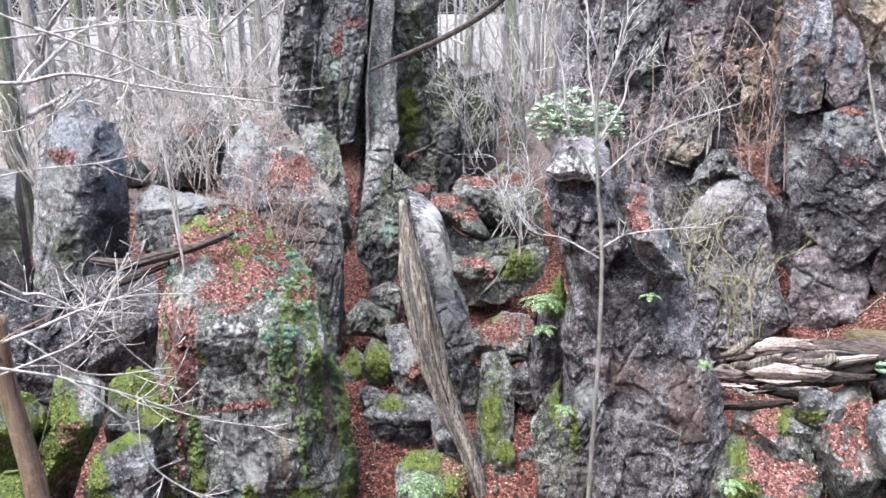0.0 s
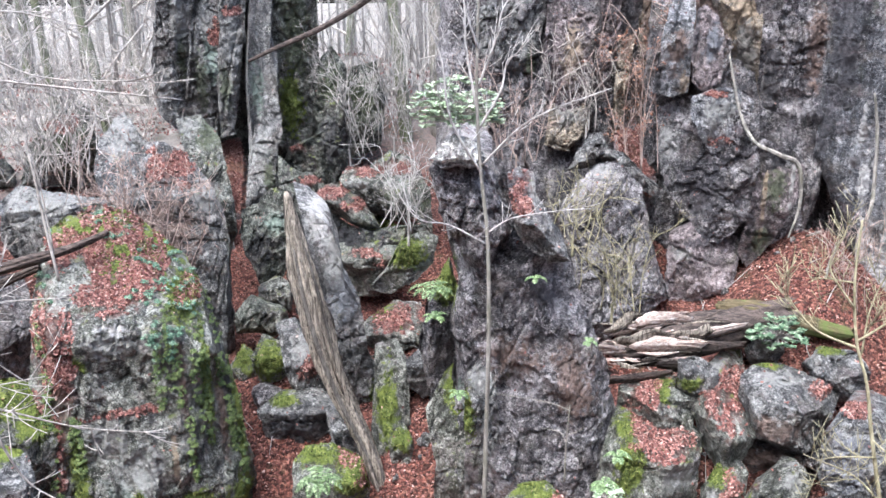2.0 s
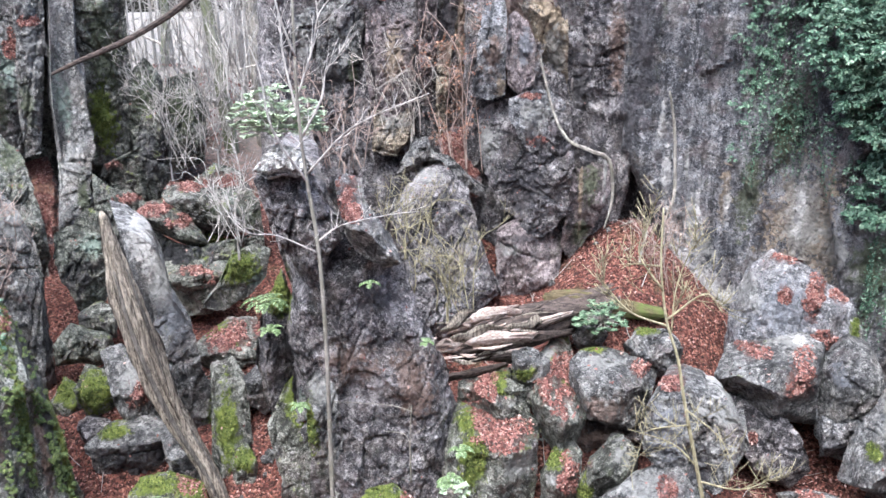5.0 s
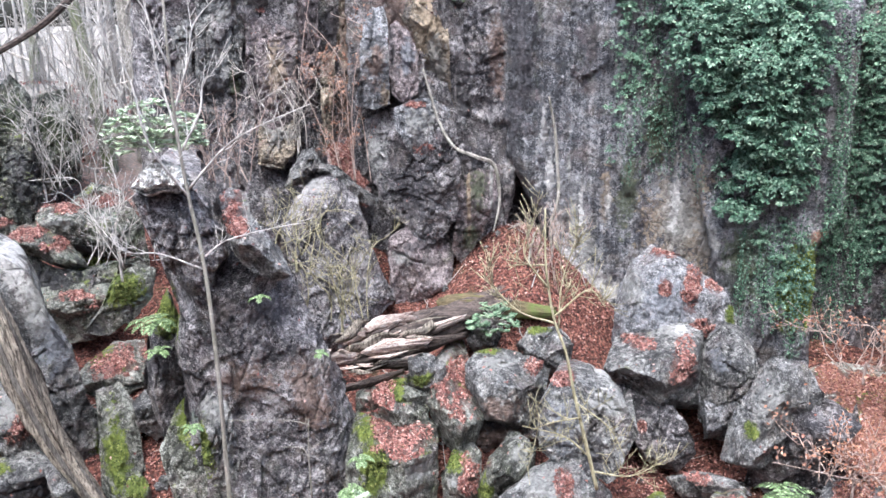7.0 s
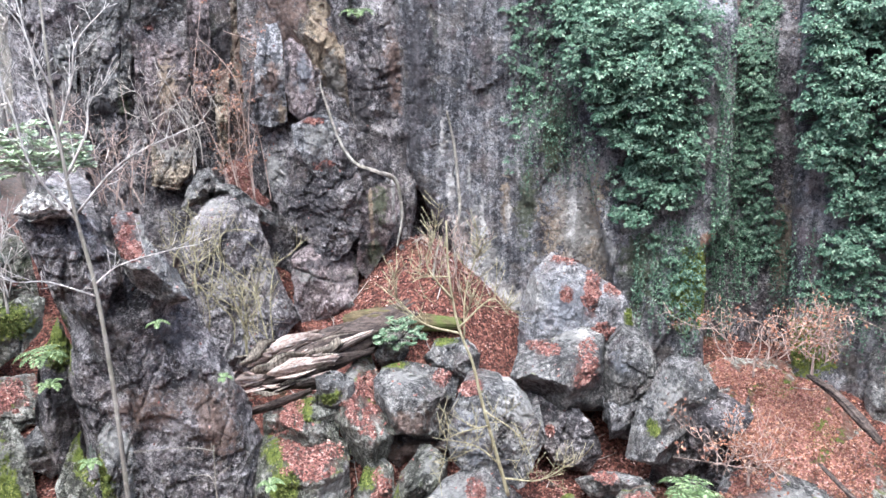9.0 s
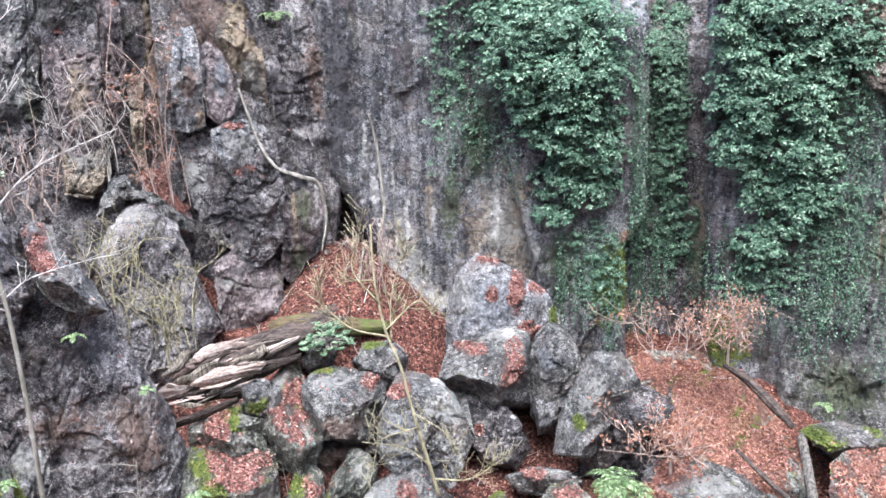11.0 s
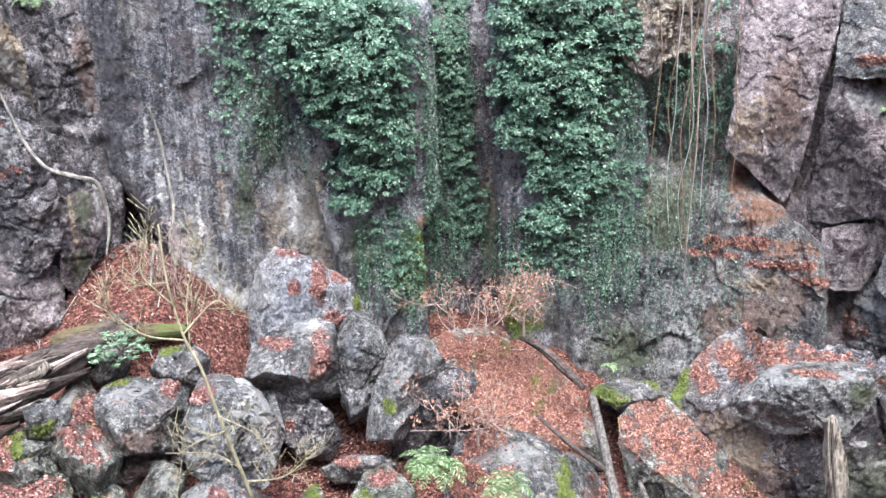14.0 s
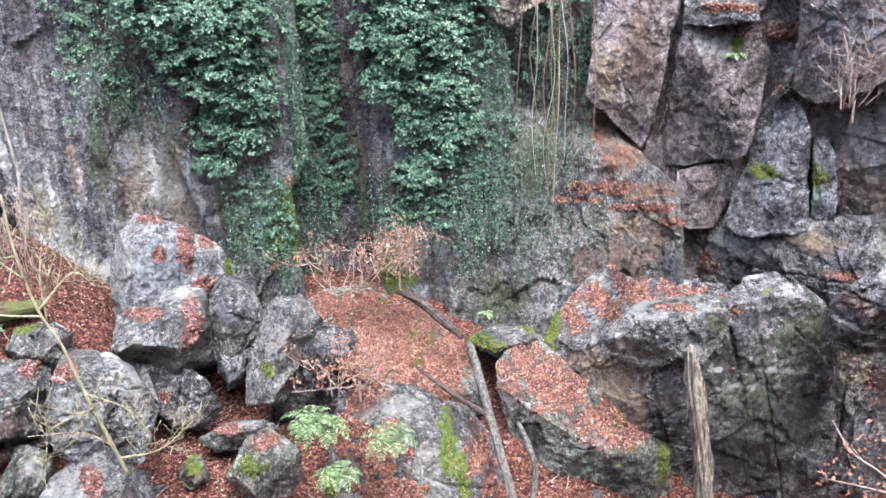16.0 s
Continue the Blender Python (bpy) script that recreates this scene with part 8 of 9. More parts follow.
def bare_sapling(name, label, stem, r0, r1, limbs, material, seed, every=0.2, reach=0.45, leafy=None, depth=1, group="", twigmat=None, size=0.06, share=1.0, lift=0.35):
    rng = np.random.default_rng(seed)
    top = thing(name, label, "sapling" if "sapling" in name else "branch" if "branch" in name else "shrub", group)
    b = Build()
    b.tube(smooth_line(stem, 8), r0 * SIZE, r1 * SIZE, 7)
    part("stem", b, material, top)
    tips = []
    for limb, w0 in limbs:
        b = Build()
        twigs(b, [limb[0]] + [Vector(q) + Vector(rng.normal(0, 0.07, 3)) for q in limb[1:]], w0 * 1.5, 0.005, rng, every, reach, depth, lift, 5, tips)
        part("limb", b, twigmat or material, top)
    if leafy:
        tips = [q for q in tips if rng.uniform() < share]
        P = [q[0] for q in tips for _ in range(4)]
        A = [q[1] for q in tips for _ in range(4)]
        ob = new("leaves", leaf_mesh("leaves", leafy, [p + Vector(rng.normal(0, 0.06, 3)) for p in P], [Vector((0, -0.3, 1))] * len(P), rng.uniform(size * 0.7, size * 1.25, len(P)), seed, 0.6, A))
        ob.parent = top
        tagged(ob, "clinging dry leaves" if leafy is RUST else "green leaves")
    return top


bare_sapling("sapling", "slim bare grey sapling before the rock pinnacle",
             [(-4.12, 10.62, -0.15), (-4.07, 10.56, 1.52), (-4.02, 10.5, 3.23), (-4.05, 10.49, 4.69), (-4.15, 10.45, 5.74), (-4.2, 10.43, 6.66), (-4.2, 10.44, 7.47), (-4.2, 10.51, 8.73)], 0.027, 0.011,
             [([(-4.15, 10.46, 5.66), (-4.37, 10.14, 6.46), (-4.57, 9.89, 7.28), (-4.76, 9.81, 7.98)], 0.014),
              ([(-4.17, 10.45, 6.28), (-3.92, 10.46, 6.83), (-3.77, 10.51, 7.19), (-3.59, 10.57, 7.47)], 0.014),
              ([(-4.2, 10.44, 6.51), (-4.37, 10.45, 7.25), (-4.53, 10.38, 7.97), (-4.69, 10.32, 8.53)], 0.013),
              ([(-4.2, 10.44, 6.81), (-3.97, 10.29, 7.48), (-3.76, 10.36, 7.9), (-3.39, 10.48, 8.3)], 0.012),
              ([(-4.14, 10.46, 5.76), (-3.6, 10.42, 6.22), (-3.1, 10.41, 6.62), (-2.43, 10.42, 6.8)], 0.012),
              ([(-4.19, 10.44, 7.33), (-4.27, 10.33, 7.9), (-4.37, 10.29, 8.52)], 0.012),
              ([(-4.05, 10.49, 4.61), (-4.45, 10.1, 4.98), (-4.82, 9.78, 5.28), (-5.17, 9.61, 5.67)], 0.009),
              ([(-4.06, 10.49, 4.78), (-3.62, 10.48, 5.08), (-3.11, 10.56, 5.25), (-2.63, 10.68, 5.25)], 0.008)],
             BARK, 5, every=0.2, reach=0.5, twigmat=TWIG_PALE)
bare_sapling("sapling", "small bare sapling at the foot of the pinnacle", [(-2.78, 10.49, 1.02), (-2.78, 10.49, 1.67), (-2.75, 10.5, 2.31)], 0.011, 0.005,
             [([(-2.74, 10.5, 2.22), (-3.18, 10.39, 2.46), (-3.85, 10.18, 2.31)], 0.005), ([(-2.76, 10.5, 1.81), (-2.58, 10.54, 2.03), (-2.42, 10.5, 2.05)], 0.004), ([(-2.78, 10.49, 1.67), (-2.95, 10.45, 1.82), (-3.14, 10.4, 1.88)], 0.006)], BARK, 6, every=0.4, reach=0.15, depth=0)
bare_sapling("sapling", "yellow-green crooked sapling among the boulders",
             [(1.42, 10.16, 1.44), (1.24, 10.18, 2.19), (1.08, 10.27, 2.87), (0.96, 10.35, 3.45), (0.79, 10.43, 3.94), (0.68, 10.51, 4.66), (0.67, 10.66, 5.41)], 0.02, 0.009,
             [([(0.82, 10.43, 3.85), (0.39, 10.38, 4.14), (-0.03, 10.38, 4.35), (-0.16, 10.38, 4.56)], 0.013),
              ([(0.79, 10.43, 3.94), (1.17, 10.48, 4.25), (1.54, 10.43, 4.09)], 0.012),
              ([(0.71, 10.44, 4.36), (0.53, 10.52, 4.84), (0.5, 10.52, 5.31)], 0.011),
              ([(0.86, 10.43, 3.77), (1.03, 10.49, 4.47), (1.2, 10.62, 5.06)], 0.01),
              ([(1.36, 10.16, 1.72), (1.76, 10.11, 1.86), (2.32, 10, 1.98)], 0.011),
              ([(1.29, 10.17, 1.96), (0.92, 10.21, 2.27), (0.38, 10.24, 2.39)], 0.011),
              ([(1.17, 10.19, 2.55), (0.84, 10.07, 2.49), (0.49, 10.09, 2.5)], 0.008),
              ([(1.11, 10.19, 2.77), (1.45, 10.01, 2.42), (1.83, 9.95, 2.29)], 0.008),
              ([(0.68, 10.51, 4.66), (0.37, 10.53, 4.69), (0.03, 10.53, 4.65)], 0.009)],
             TWIG_YELLOW, 9, every=0.1, reach=0.55)
bare_sapling("sapling", "thin pale stems rising from the rock mound", [(-10.28, 8.45, 3.89), (-10.33, 8.4, 4.75), (-10.47, 8.45, 5.63), (-10.65, 8.46, 6.67), (-10.88, 8.41, 7.68), (-10.91, 8.37, 8.65)], 0.016, 0.008,
             [([(-10.29, 8.44, 4.37), (-10.24, 8.27, 5.42), (-10.34, 8.15, 6.29), (-10.28, 8.23, 7.69)], 0.011), ([(-10.47, 8.45, 5.63), (-10.05, 8.93, 6.65), (-9.87, 9.34, 7.66)], 0.008), ([(-10.49, 8.43, 5.81), (-10.83, 7.99, 6.7), (-11.16, 7.79, 7.69)], 0.008), ([(-10.51, 8.4, 6.34), (-10.34, 8.6, 7.35), (-10.44, 8.71, 8.33)], 0.008)],
             TWIG, 12, every=0.2, reach=0.5)
bare_sapling("sapling", "brown leaning sapling trunk near the lookout", [(-6.56, 3.39, 5.63), (-6.57, 3.38, 5.14), (-6.55, 3.41, 4.61), (-6.53, 3.45, 4.05), (-6.53, 3.46, 3.35)], 0.045, 0.075,
             [([(-6.57, 3.38, 5.19), (-6.51, 3.49, 5.41), (-6.29, 3.58, 5.58)], 0.012)], BARK_BROWN, 13, every=0.3, reach=0.3)
for k, (line, w0, sd) in enumerate((
        ([(-6.46, 3.28, 7.49), (-6.22, 3.7, 7.48), (-6.03, 3.99, 7.49), (-5.74, 4.38, 7.4), (-5.32, 4.86, 7.23), (-4.84, 5.32, 7.11)], 0.013, 31),
        ([(-6.92, 3.64, 8.13), (-6.64, 4.12, 7.87), (-6.32, 4.58, 7.61), (-5.95, 5.04, 7.51), (-5.45, 5.56, 7.46)], 0.010, 32),
        ([(-6.6, 2.99, 5.38), (-6.32, 3.53, 5.51), (-6.09, 3.91, 5.61), (-5.83, 4.27, 5.64), (-5.59, 4.57, 5.5)], 0.012, 33),
        ([(-6.68, 3.17, 6.18), (-6.46, 3.57, 5.79), (-6.31, 3.84, 5.54), (-6.08, 4.18, 5.23)], 0.011, 34),
        ([(-6.34, 2.87, 5.49), (-6.01, 3.48, 5.2), (-5.73, 3.91, 4.8), (-5.47, 4.26, 4.59), (-4.93, 4.85, 4.33)], 0.011, 35),
        ([(-5.97, 3.55, 5.16), (-5.75, 3.88, 4.69), (-5.61, 4.08, 4.17), (-5.32, 4.22, 3.8)], 0.010, 36),
        ([(-6.84, 3.16, 5.65), (-6.62, 3.6, 5.35), (-6.38, 3.98, 5.05), (-6.01, 4.5, 4.82)], 0.009, 37),
        ([(-6.49, 2.89, 5.16), (-6.21, 3.43, 5.3), (-6.03, 3.74, 5.48), (-5.81, 4.05, 6.01)], 0.008, 38),
        ([(-7.08, 3.66, 7.74), (-6.72, 4.26, 7.82), (-6.25, 4.91, 7.9), (-5.74, 5.47, 7.75)], 0.009, 39),
        ([(-7.52, 3.75, 6.93), (-7.26, 4.22, 6.99), (-7, 4.63, 7.21), (-6.72, 5.02, 7.65), (-6.46, 5.33, 8.29)], 0.007, 40),
        ([(-7.81, 3.83, 6.49), (-7.47, 4.44, 6.58), (-7.14, 4.93, 6.58), (-6.78, 5.4, 6.77)], 0.006, 141),
        ([(-6.41, 7.03, 8.45), (-6.57, 6.89, 7.76), (-6.82, 6.65, 7.22), (-7.08, 6.38, 6.61), (-7.25, 6.2, 6.18)], 0.007, 142),
        ([(-7.08, 3.34, 5.95), (-6.8, 3.85, 5.54), (-6.6, 4.18, 5.36), (-6.26, 4.65, 5.35)], 0.006, 143))):
    bare_sapling("bare_branch", "thin pale bare branch reaching across the view", line[:2], w0 * 0.8, w0 * 0.75, [(line[1:], w0 * 0.8)], TWIG, sd, every=0.2, reach=0.6, group="bare branches over the hollow", lift=0.05)


def shrub(label, base, tall, spread, stems, material, seed, leafy=None, every=0.26, reach=0.55, thick=0.008, share=1.0):
    rng = np.random.default_rng(seed)
    limbs = []
    tall, spread, thick = tall * SIZE, spread * SIZE, thick * 1.2
    b0 = Vector(base)
    for _ in range(stems):
        a = rng.uniform(0, 6.283)
        out = Vector((math.cos(a), math.sin(a), 0)) * spread * rng.uniform(0.3, 1.0)
        foot = b0 + Vector((rng.normal(0, 0.1 + 0.2 * spread), rng.normal(0, 0.1), 0))
        h = tall * rng.uniform(0.5, 1.0)
        bow = [foot + out * s + Vector((0, 0, h * z)) + Vector(rng.normal(0, 0.09 * tall * s, 3)) for s, z in ((0.0, 0.0), (0.25, 0.35), (0.5, 0.7), (0.85, 0.9), (1.2, rng.uniform(0.55, 1.05)))]
        limbs.append((bow, thick * rng.uniform(0.5, 1.0)))
    return bare_sapling("shrub", label, [b0 - Vector((0, 0, 0.3)), b0, b0 + Vector((0, 0, 0.12))], thick * 2, thick * 1.4, limbs, material, seed, every, reach, leafy, 1, "shrubs among the rocks", share=share)


shrub("dense dry pinkish shrub before the slab", (-10.94, 11.34, 2.6), 2.0, 0.75, 16, TWIG_RED, 41)
shrub("dense dry pinkish shrub before the slab", (-11.63, 11.06, 3.62), 1.5, 0.6, 10, TWIG_RED, 42)
shrub("tangled straw-coloured dead shrub", (-2.93, 14.17, 2.43), 1.3, 0.8, 14, TWIG_YELLOW, 43)
shrub("tangled straw-coloured dead shrub", (-3.79, 14.42, 3.6), 0.8, 0.5, 8, TWIG_YELLOW, 44)
shrub("bare grey shrub beside the pinnacle", (-6.91, 13.77, 3.63), 1.4, 0.9, 11, TWIG_GREY, 45)
shrub("bare grey shrub in the hollow", (-10.78, 18.28, 4.12), 1.7, 1.4, 12, TWIG_GREY, 46)
shrub("bare grey shrub in the hollow", (-9.09, 17.54, 4.67), 1.9, 1.3, 12, TWIG_GREY, 47)
shrub("bare grey shrub among the farther rocks", (-15.94, 12.98, 3.94), 2.2, 1.3, 16, TWIG, 48)
shrub("bare grey shrub among the farther rocks", (-17.72, 17.49, 4.13), 2.4, 1.8, 18, TWIG, 49)
shrub("bare pale shrub before the layered cliff", (-5.48, 16.05, 4.73), 1.5, 0.9, 13, TWIG_RED, 50)
shrub("bare pale shrub beside the layered cliff", (-4.34, 17.41, 5.26), 1.5, 0.9, 12, TWIG, 51)
shrub("beech shrub with clinging orange leaves", (-3.28, 16.89, 4.52), 2.5, 0.6, 8, TWIG_RED, 52, RUST, share=0.6, every=0.36)
shrub("low beech shrub with orange leaves on the slope", (6.33, 13.21, 1.93), 0.6, 0.85, 14, TWIG_RED, 53, RUST, share=0.5)
shrub("low beech shrub with orange leaves on the slope", (7.18, 12.78, 2.09), 0.75, 0.6, 10, TWIG_RED, 54, RUST, share=0.5)
shrub("straggling beech twigs with dry leaves", (5.5, 11.35, 0.89), 0.45, 0.7, 12, TWIG_RED, 55, RUST, share=0.6)
shrub("dead pale stems in the leaf gully", (0.97, 15.99, 2.39), 1.3, 0.45, 9, TWIG_RED, 56)
shrub("dark purple twiggy shrub on the block", (13.9, 8.12, 5.24), 1.0, 0.8, 12, TWIG_RED, 57)
shrub("bare grey shrub at the foot of the pillar", (-11.22, 7.7, 3.27), 0.7, 0.7, 6, TWIG, 58, every=0.4)
for k, (base, tall, wide) in enumerate((((-18.23, 11.02, 4.47), 2.2, 1.3), ((-20.32, 14.42, 4.51), 2.6, 1.6), ((-21.93, 19.36, 4.11), 2.8, 1.9), ((-27.48, 21.77, 4.11), 3.2, 2.2), ((-27.01, 26.65, 4.13), 3.2, 2.2), ((-29.19, 19.44, 4.26), 3.2, 2.2), ((-25.24, 14.84, 4.97), 3.0, 1.8), ((-13.63, 22.49, 5.73), 2.6, 1.7), ((-13.06, 24.47, 6.35), 2.4, 1.7), ((-9.73, 20.45, 6.05), 2.2, 1.3), ((-16.4, 14.6, 4.2), 2.0, 1.2), ((-19.4, 16.9, 4.3), 2.4, 1.6), ((-23.2, 17.2, 4.2), 2.8, 1.8), ((-17.6, 20.6, 4.6), 2.6, 1.6), ((-20.6, 23.2, 4.4), 3.0, 2.0), ((-11.6, 22.0, 5.6), 2.2, 1.4), ((-8.4, 21.6, 6.0), 2.0, 1.4), ((-24.0, 12.4, 4.3), 2.6, 1.6))):
    shrub("bare pale thicket on the wooded slope", (base[0], base[1], max(base[2] - 0.4, ground_height(base[0], base[1]))), tall, wide, 15, (TWIG, TWIG_GREY)[k % 2], 500 + k, every=0.4, reach=0.6, thick=0.016)
bare_sapling("beech_branch", "beech twig with pale orange leaves near the lookout", [(6.36, 2.51, 3.6), (6.29, 2.67, 3.69)], 0.014, 0.012,
             [([(6.29, 2.67, 3.69), (6.18, 2.91, 3.79), (6.07, 3.12, 3.97), (5.98, 3.28, 4.22)], 0.009), ([(6.3, 2.66, 3.64), (6.04, 2.86, 3.68), (5.87, 3.19, 3.6)], 0.008), ([(6.29, 2.68, 3.75), (6.33, 2.92, 3.92), (6.3, 3, 4.06)], 0.007)], TWIG_RED, 61, every=0.14, reach=0.16, leafy=RUST, depth=0, size=0.045)


def bare_tree(label, base, tall, r0, lean, seed, material, limbs=9):
    rng = np.random.default_rng(seed)
    b0 = Vector(base)
    top = thing("bare_tree", label, "tree", "bare trees of the wood")
    stem = [b0 + Vector((0, 0, -0.4))] + [b0 + Vector((SIZE * lean[0] * s + rng.normal(0, 0.12), lean[1] * s, tall * s)) for s in (0.2, 0.45, 0.7, 1.0)]
    b = Build()
    b.tube(smooth_line(stem, 6), r0, r0 * 0.25, 9)
    part("trunk", b, material, top)
    b = Build()
    line = smooth_line(stem, 6)
    for q in range(limbs):
        s = rng.uniform(0.12, 0.95)
        p = line[int(s * (len(line) - 1))]
        a = rng.uniform(0, 6.283)
        ln = tall * rng.uniform(0.14, 0.3)
        way = Vector((math.cos(a), math.sin(a), rng.uniform(0.1, 0.8)))
        twigs(b, [p, p + way * ln * 0.5 + Vector((0, 0, 0.1)), p + way * ln], r0 * 0.32, 0.008, rng, 0.55, ln * 0.6, 1, 0.3, 4)
    part("crown", b, TWIG_GREY if seed % 2 else TWIG, top, "bare winter branches")
    return top


for k, (base, r0, lean) in enumerate((
        ((-19, 11.14, 3.96), 0.2, (0.3, 0)), ((-20.93, 13.53, 3.79), 0.2, (-0.6, 0)), ((-22.04, 19.24, 3.34), 0.13, (-1.2, 0)), ((-20.01, 19.29, 3.88), 0.14, (-1.6, 0)), ((-24.2, 25.34, 2.98), 0.16, (-1.0, 0)),
        ((-25.63, 19.43, 3.22), 0.15, (0.8, 0)), ((-31.43, 26.11, 2.62), 0.2, (0.3, 0)), ((-15.02, 23.33, 4.67), 0.14, (-0.3, 0)), ((-17.76, 30.15, 4.75), 0.16, (0.4, 0)), ((-11.33, 22.9, 5.11), 0.17, (-1.6, 0)), ((-10.75, 23.97, 4.85), 0.2, (-0.4, 0)), ((-24.6, 28.87, 4.55), 0.2, (0.5, 0)),
        ((-35.77, 25.22, 2.15), 0.2, (-0.5, 0)), ((-40.28, 23.58, 2.03), 0.22, (0.5, 0)), ((-36.15, 33.89, 2.65), 0.22, (0.4, 0)), ((-40.57, 41.78, 2.4), 0.22, (-0.4, 0)), ((-43.09, 34.76, 2.54), 0.25, (0.3, 0)), ((-48.8, 31.85, 2.16), 0.25, (0.3, 0)))):
    base = (base[0], base[1], ground_height(base[0], base[1]))
    bare_tree("bare winter tree with grey-green trunk on the hillside", base, 13 + 0.5 * k, r0 * 1.3, lean, 100 + k, (BARK_GREEN, BARK, BARK_GREEN)[k % 3], 11)


def far_wood():
    """The wood on the far hillside: hundreds of thin bare trunks."""
    rng = np.random.default_rng(4)
    b = Build()
    for _ in range(170):
        az, d = rng.uniform(-1.25, -0.1), rng.uniform(36, 105)
        x, y = d * math.sin(az), d * math.cos(az)
        z, h, r = ground_height(x, y), rng.uniform(11, 20), rng.uniform(0.07, 0.2)
        top = Vector((x + rng.normal(0, 0.8), y + rng.normal(0, 0.8), z + h))
        b.tube([(x, y, z - 0.3), (x + rng.normal(0, 0.1), y, z + h * 0.4), top], r, r * 0.3, 5)
        for _ in range(15):
            p = Vector((x, y, z)).lerp(top, rng.uniform(0.15, 0.9))
            w = Vector((rng.normal(0, 1.2), rng.normal(0, 1.2), rng.uniform(-0.1, 1.3)))
            b.tube([p, p + w * 0.7, p + w * 1.5 + Vector((0, 0, 0.5))], 0.022, 0.008, 3)
    tagged(new("far_wood", b.mesh("far_wood", TWIG_GREY)), "hazy far wood of thin bare trunks", "woods", kind="stuff")


far_wood()


# ---- green plants ----
def on_cliff(p, ahead, only="cliff"):
    best = None
    for name, _, tree in SKINS:
        if not name.startswith(only):
            continue
        hit, nor, _, d = tree.ray_cast(p, ahead)
        if hit is not None and (best is None or d < best[2]):
            best = (hit, nor, d)
    return best


def ivy(label, where, blobs, boughs, seed, ball=0.26, rosettes=17, size=0.075, mat_=IVY, only="cliff"):
    """Ivy over stone: drooping boughs, each a cap of leaf rosettes, in rounded masses that stand off the face."""
    rng = np.random.default_rng(seed)
    ahead = where.to_3x3() @ Vector((0, 1, 0))
    P, N, A = [], [], []
    for u, w, ru, rw, bulge in blobs:
        for _ in range(int(boughs * ru * rw * math.pi) + 3):
            a, d = rng.uniform(0, 6.283), rng.uniform() ** 0.5
            p = where @ Vector((u + ru * d * math.cos(a), -3.5, w + rw * d * math.sin(a)))
            got = on_cliff(p, ahead, only)
            if got is None or got[2] > 7.5:
                continue
            off = bulge * (1 - d * d) ** 0.5 * rng.uniform(0.3, 1.0) + 0.03
            q = got[0] - ahead * off
            size_b = ball * rng.uniform(0.6, 1.3)
            for _ in range(rosettes):
                n = Vector(rng.normal(0, 1, 3))
                n.z = abs(n.z) * 0.9
                n = n.normalized() - ahead * 0.55
                n.normalize()
                e = q + Vector((n.x * size_b, n.y * size_b, n.z * size_b * 0.85 - 0.45 * size_b * rng.uniform()))
                up = (n * 0.5 + Vector((0, 0, 0.75)) - ahead * 0.35).normalized()
                x_ = up.cross(ahead).normalized()
                y_ = up.cross(x_)
                for k in range(5):
                    t = 6.283 * (k + rng.uniform(-0.3, 0.3)) / 5
                    o = x_ * math.cos(t) + y_ * math.sin(t)
                    P.append(e + o * size * 0.6)
                    N.append(up + o * 0.25)
                    A.append(o - up * 0.4)
    ob = new("ivy", leaf_mesh("ivy", mat_, P, N, rng.uniform(size * 0.7, size * 1.3, len(P)), seed, 0.22, A))
    return tagged(ob, label, "ivy", kind="stuff")


ivy("dense dark green bushy ivy hanging on the cliff", pose(4.47, 15.23, 6.76, 0, 0, -15.92), [(-1.00, 1.35, 0.51, 0.67, 0.60), (-0.09, 1.33, 1.12, 0.78, 1.00), (0.92, 1.20, 0.56, 0.89, 0.90), (-0.59, 0.51, 0.67, 0.67, 0.90), (0.33, 0.38, 0.95, 0.78, 1.10), (1.03, 0.04, 0.45, 0.89, 0.80), (-0.39, -0.25, 0.51, 0.56, 0.70), (0.32, -0.59, 0.84, 0.67, 0.90), (0.19, -1.25, 0.58, 0.56, 0.70), (0.88, -1.27, 0.49, 0.67, 0.70), (0.23, -1.99, 0.42, 0.40, 0.40), (0.88, -2.12, 0.38, 0.40, 0.40), (0.11, -2.65, 0.38, 0.16, 0.20), (-0.08, 2.43, 1.79, 0.78, 1.00)], 26, 201)
ivy("dense dark green bushy ivy on the buttress", pose(8.44, 13.48, 6.52, 0, 0, -31.61), [(-0.92, 1.47, 0.56, 0.67, 0.70), (-0.24, 1.55, 0.78, 0.67, 0.70), (-0.58, 0.66, 0.84, 0.67, 0.80), (0.28, 0.85, 0.56, 0.89, 0.50), (-0.99, -0.16, 0.40, 0.45, 0.60), (-0.29, -0.16, 0.89, 0.67, 0.80), (0.35, -0.15, 0.45, 0.67, 0.40), (-0.75, -0.90, 0.50, 0.45, 0.50), (-0.09, -0.99, 0.78, 0.56, 0.60), (-0.40, -1.76, 0.47, 0.45, 0.35), (0.18, -1.96, 0.45, 0.67, 0.30), (0.60, -1.51, 0.40, 0.67, 0.25), (-0.29, -2.76, 0.40, 0.45, 0.20), (-0.49, 2.52, 1.45, 0.67, 0.70), (0.87, 1.14, 0.40, 0.78, 0.35)], 22, 202)
ivy("curtain of small-leaved ivy between the bushes", pose(6.77, 14.71, 5.78, 0, 0, -24.28), [(-0.15, 2.04, 0.41, 1.03, 0.20), (-0.05, 0.55, 0.39, 1.03, 0.20), (0.01, -0.90, 0.39, 0.92, 0.15), (0.16, -2.18, 0.39, 0.69, 0.10)], 40, 203, 0.13, 9, 0.055)
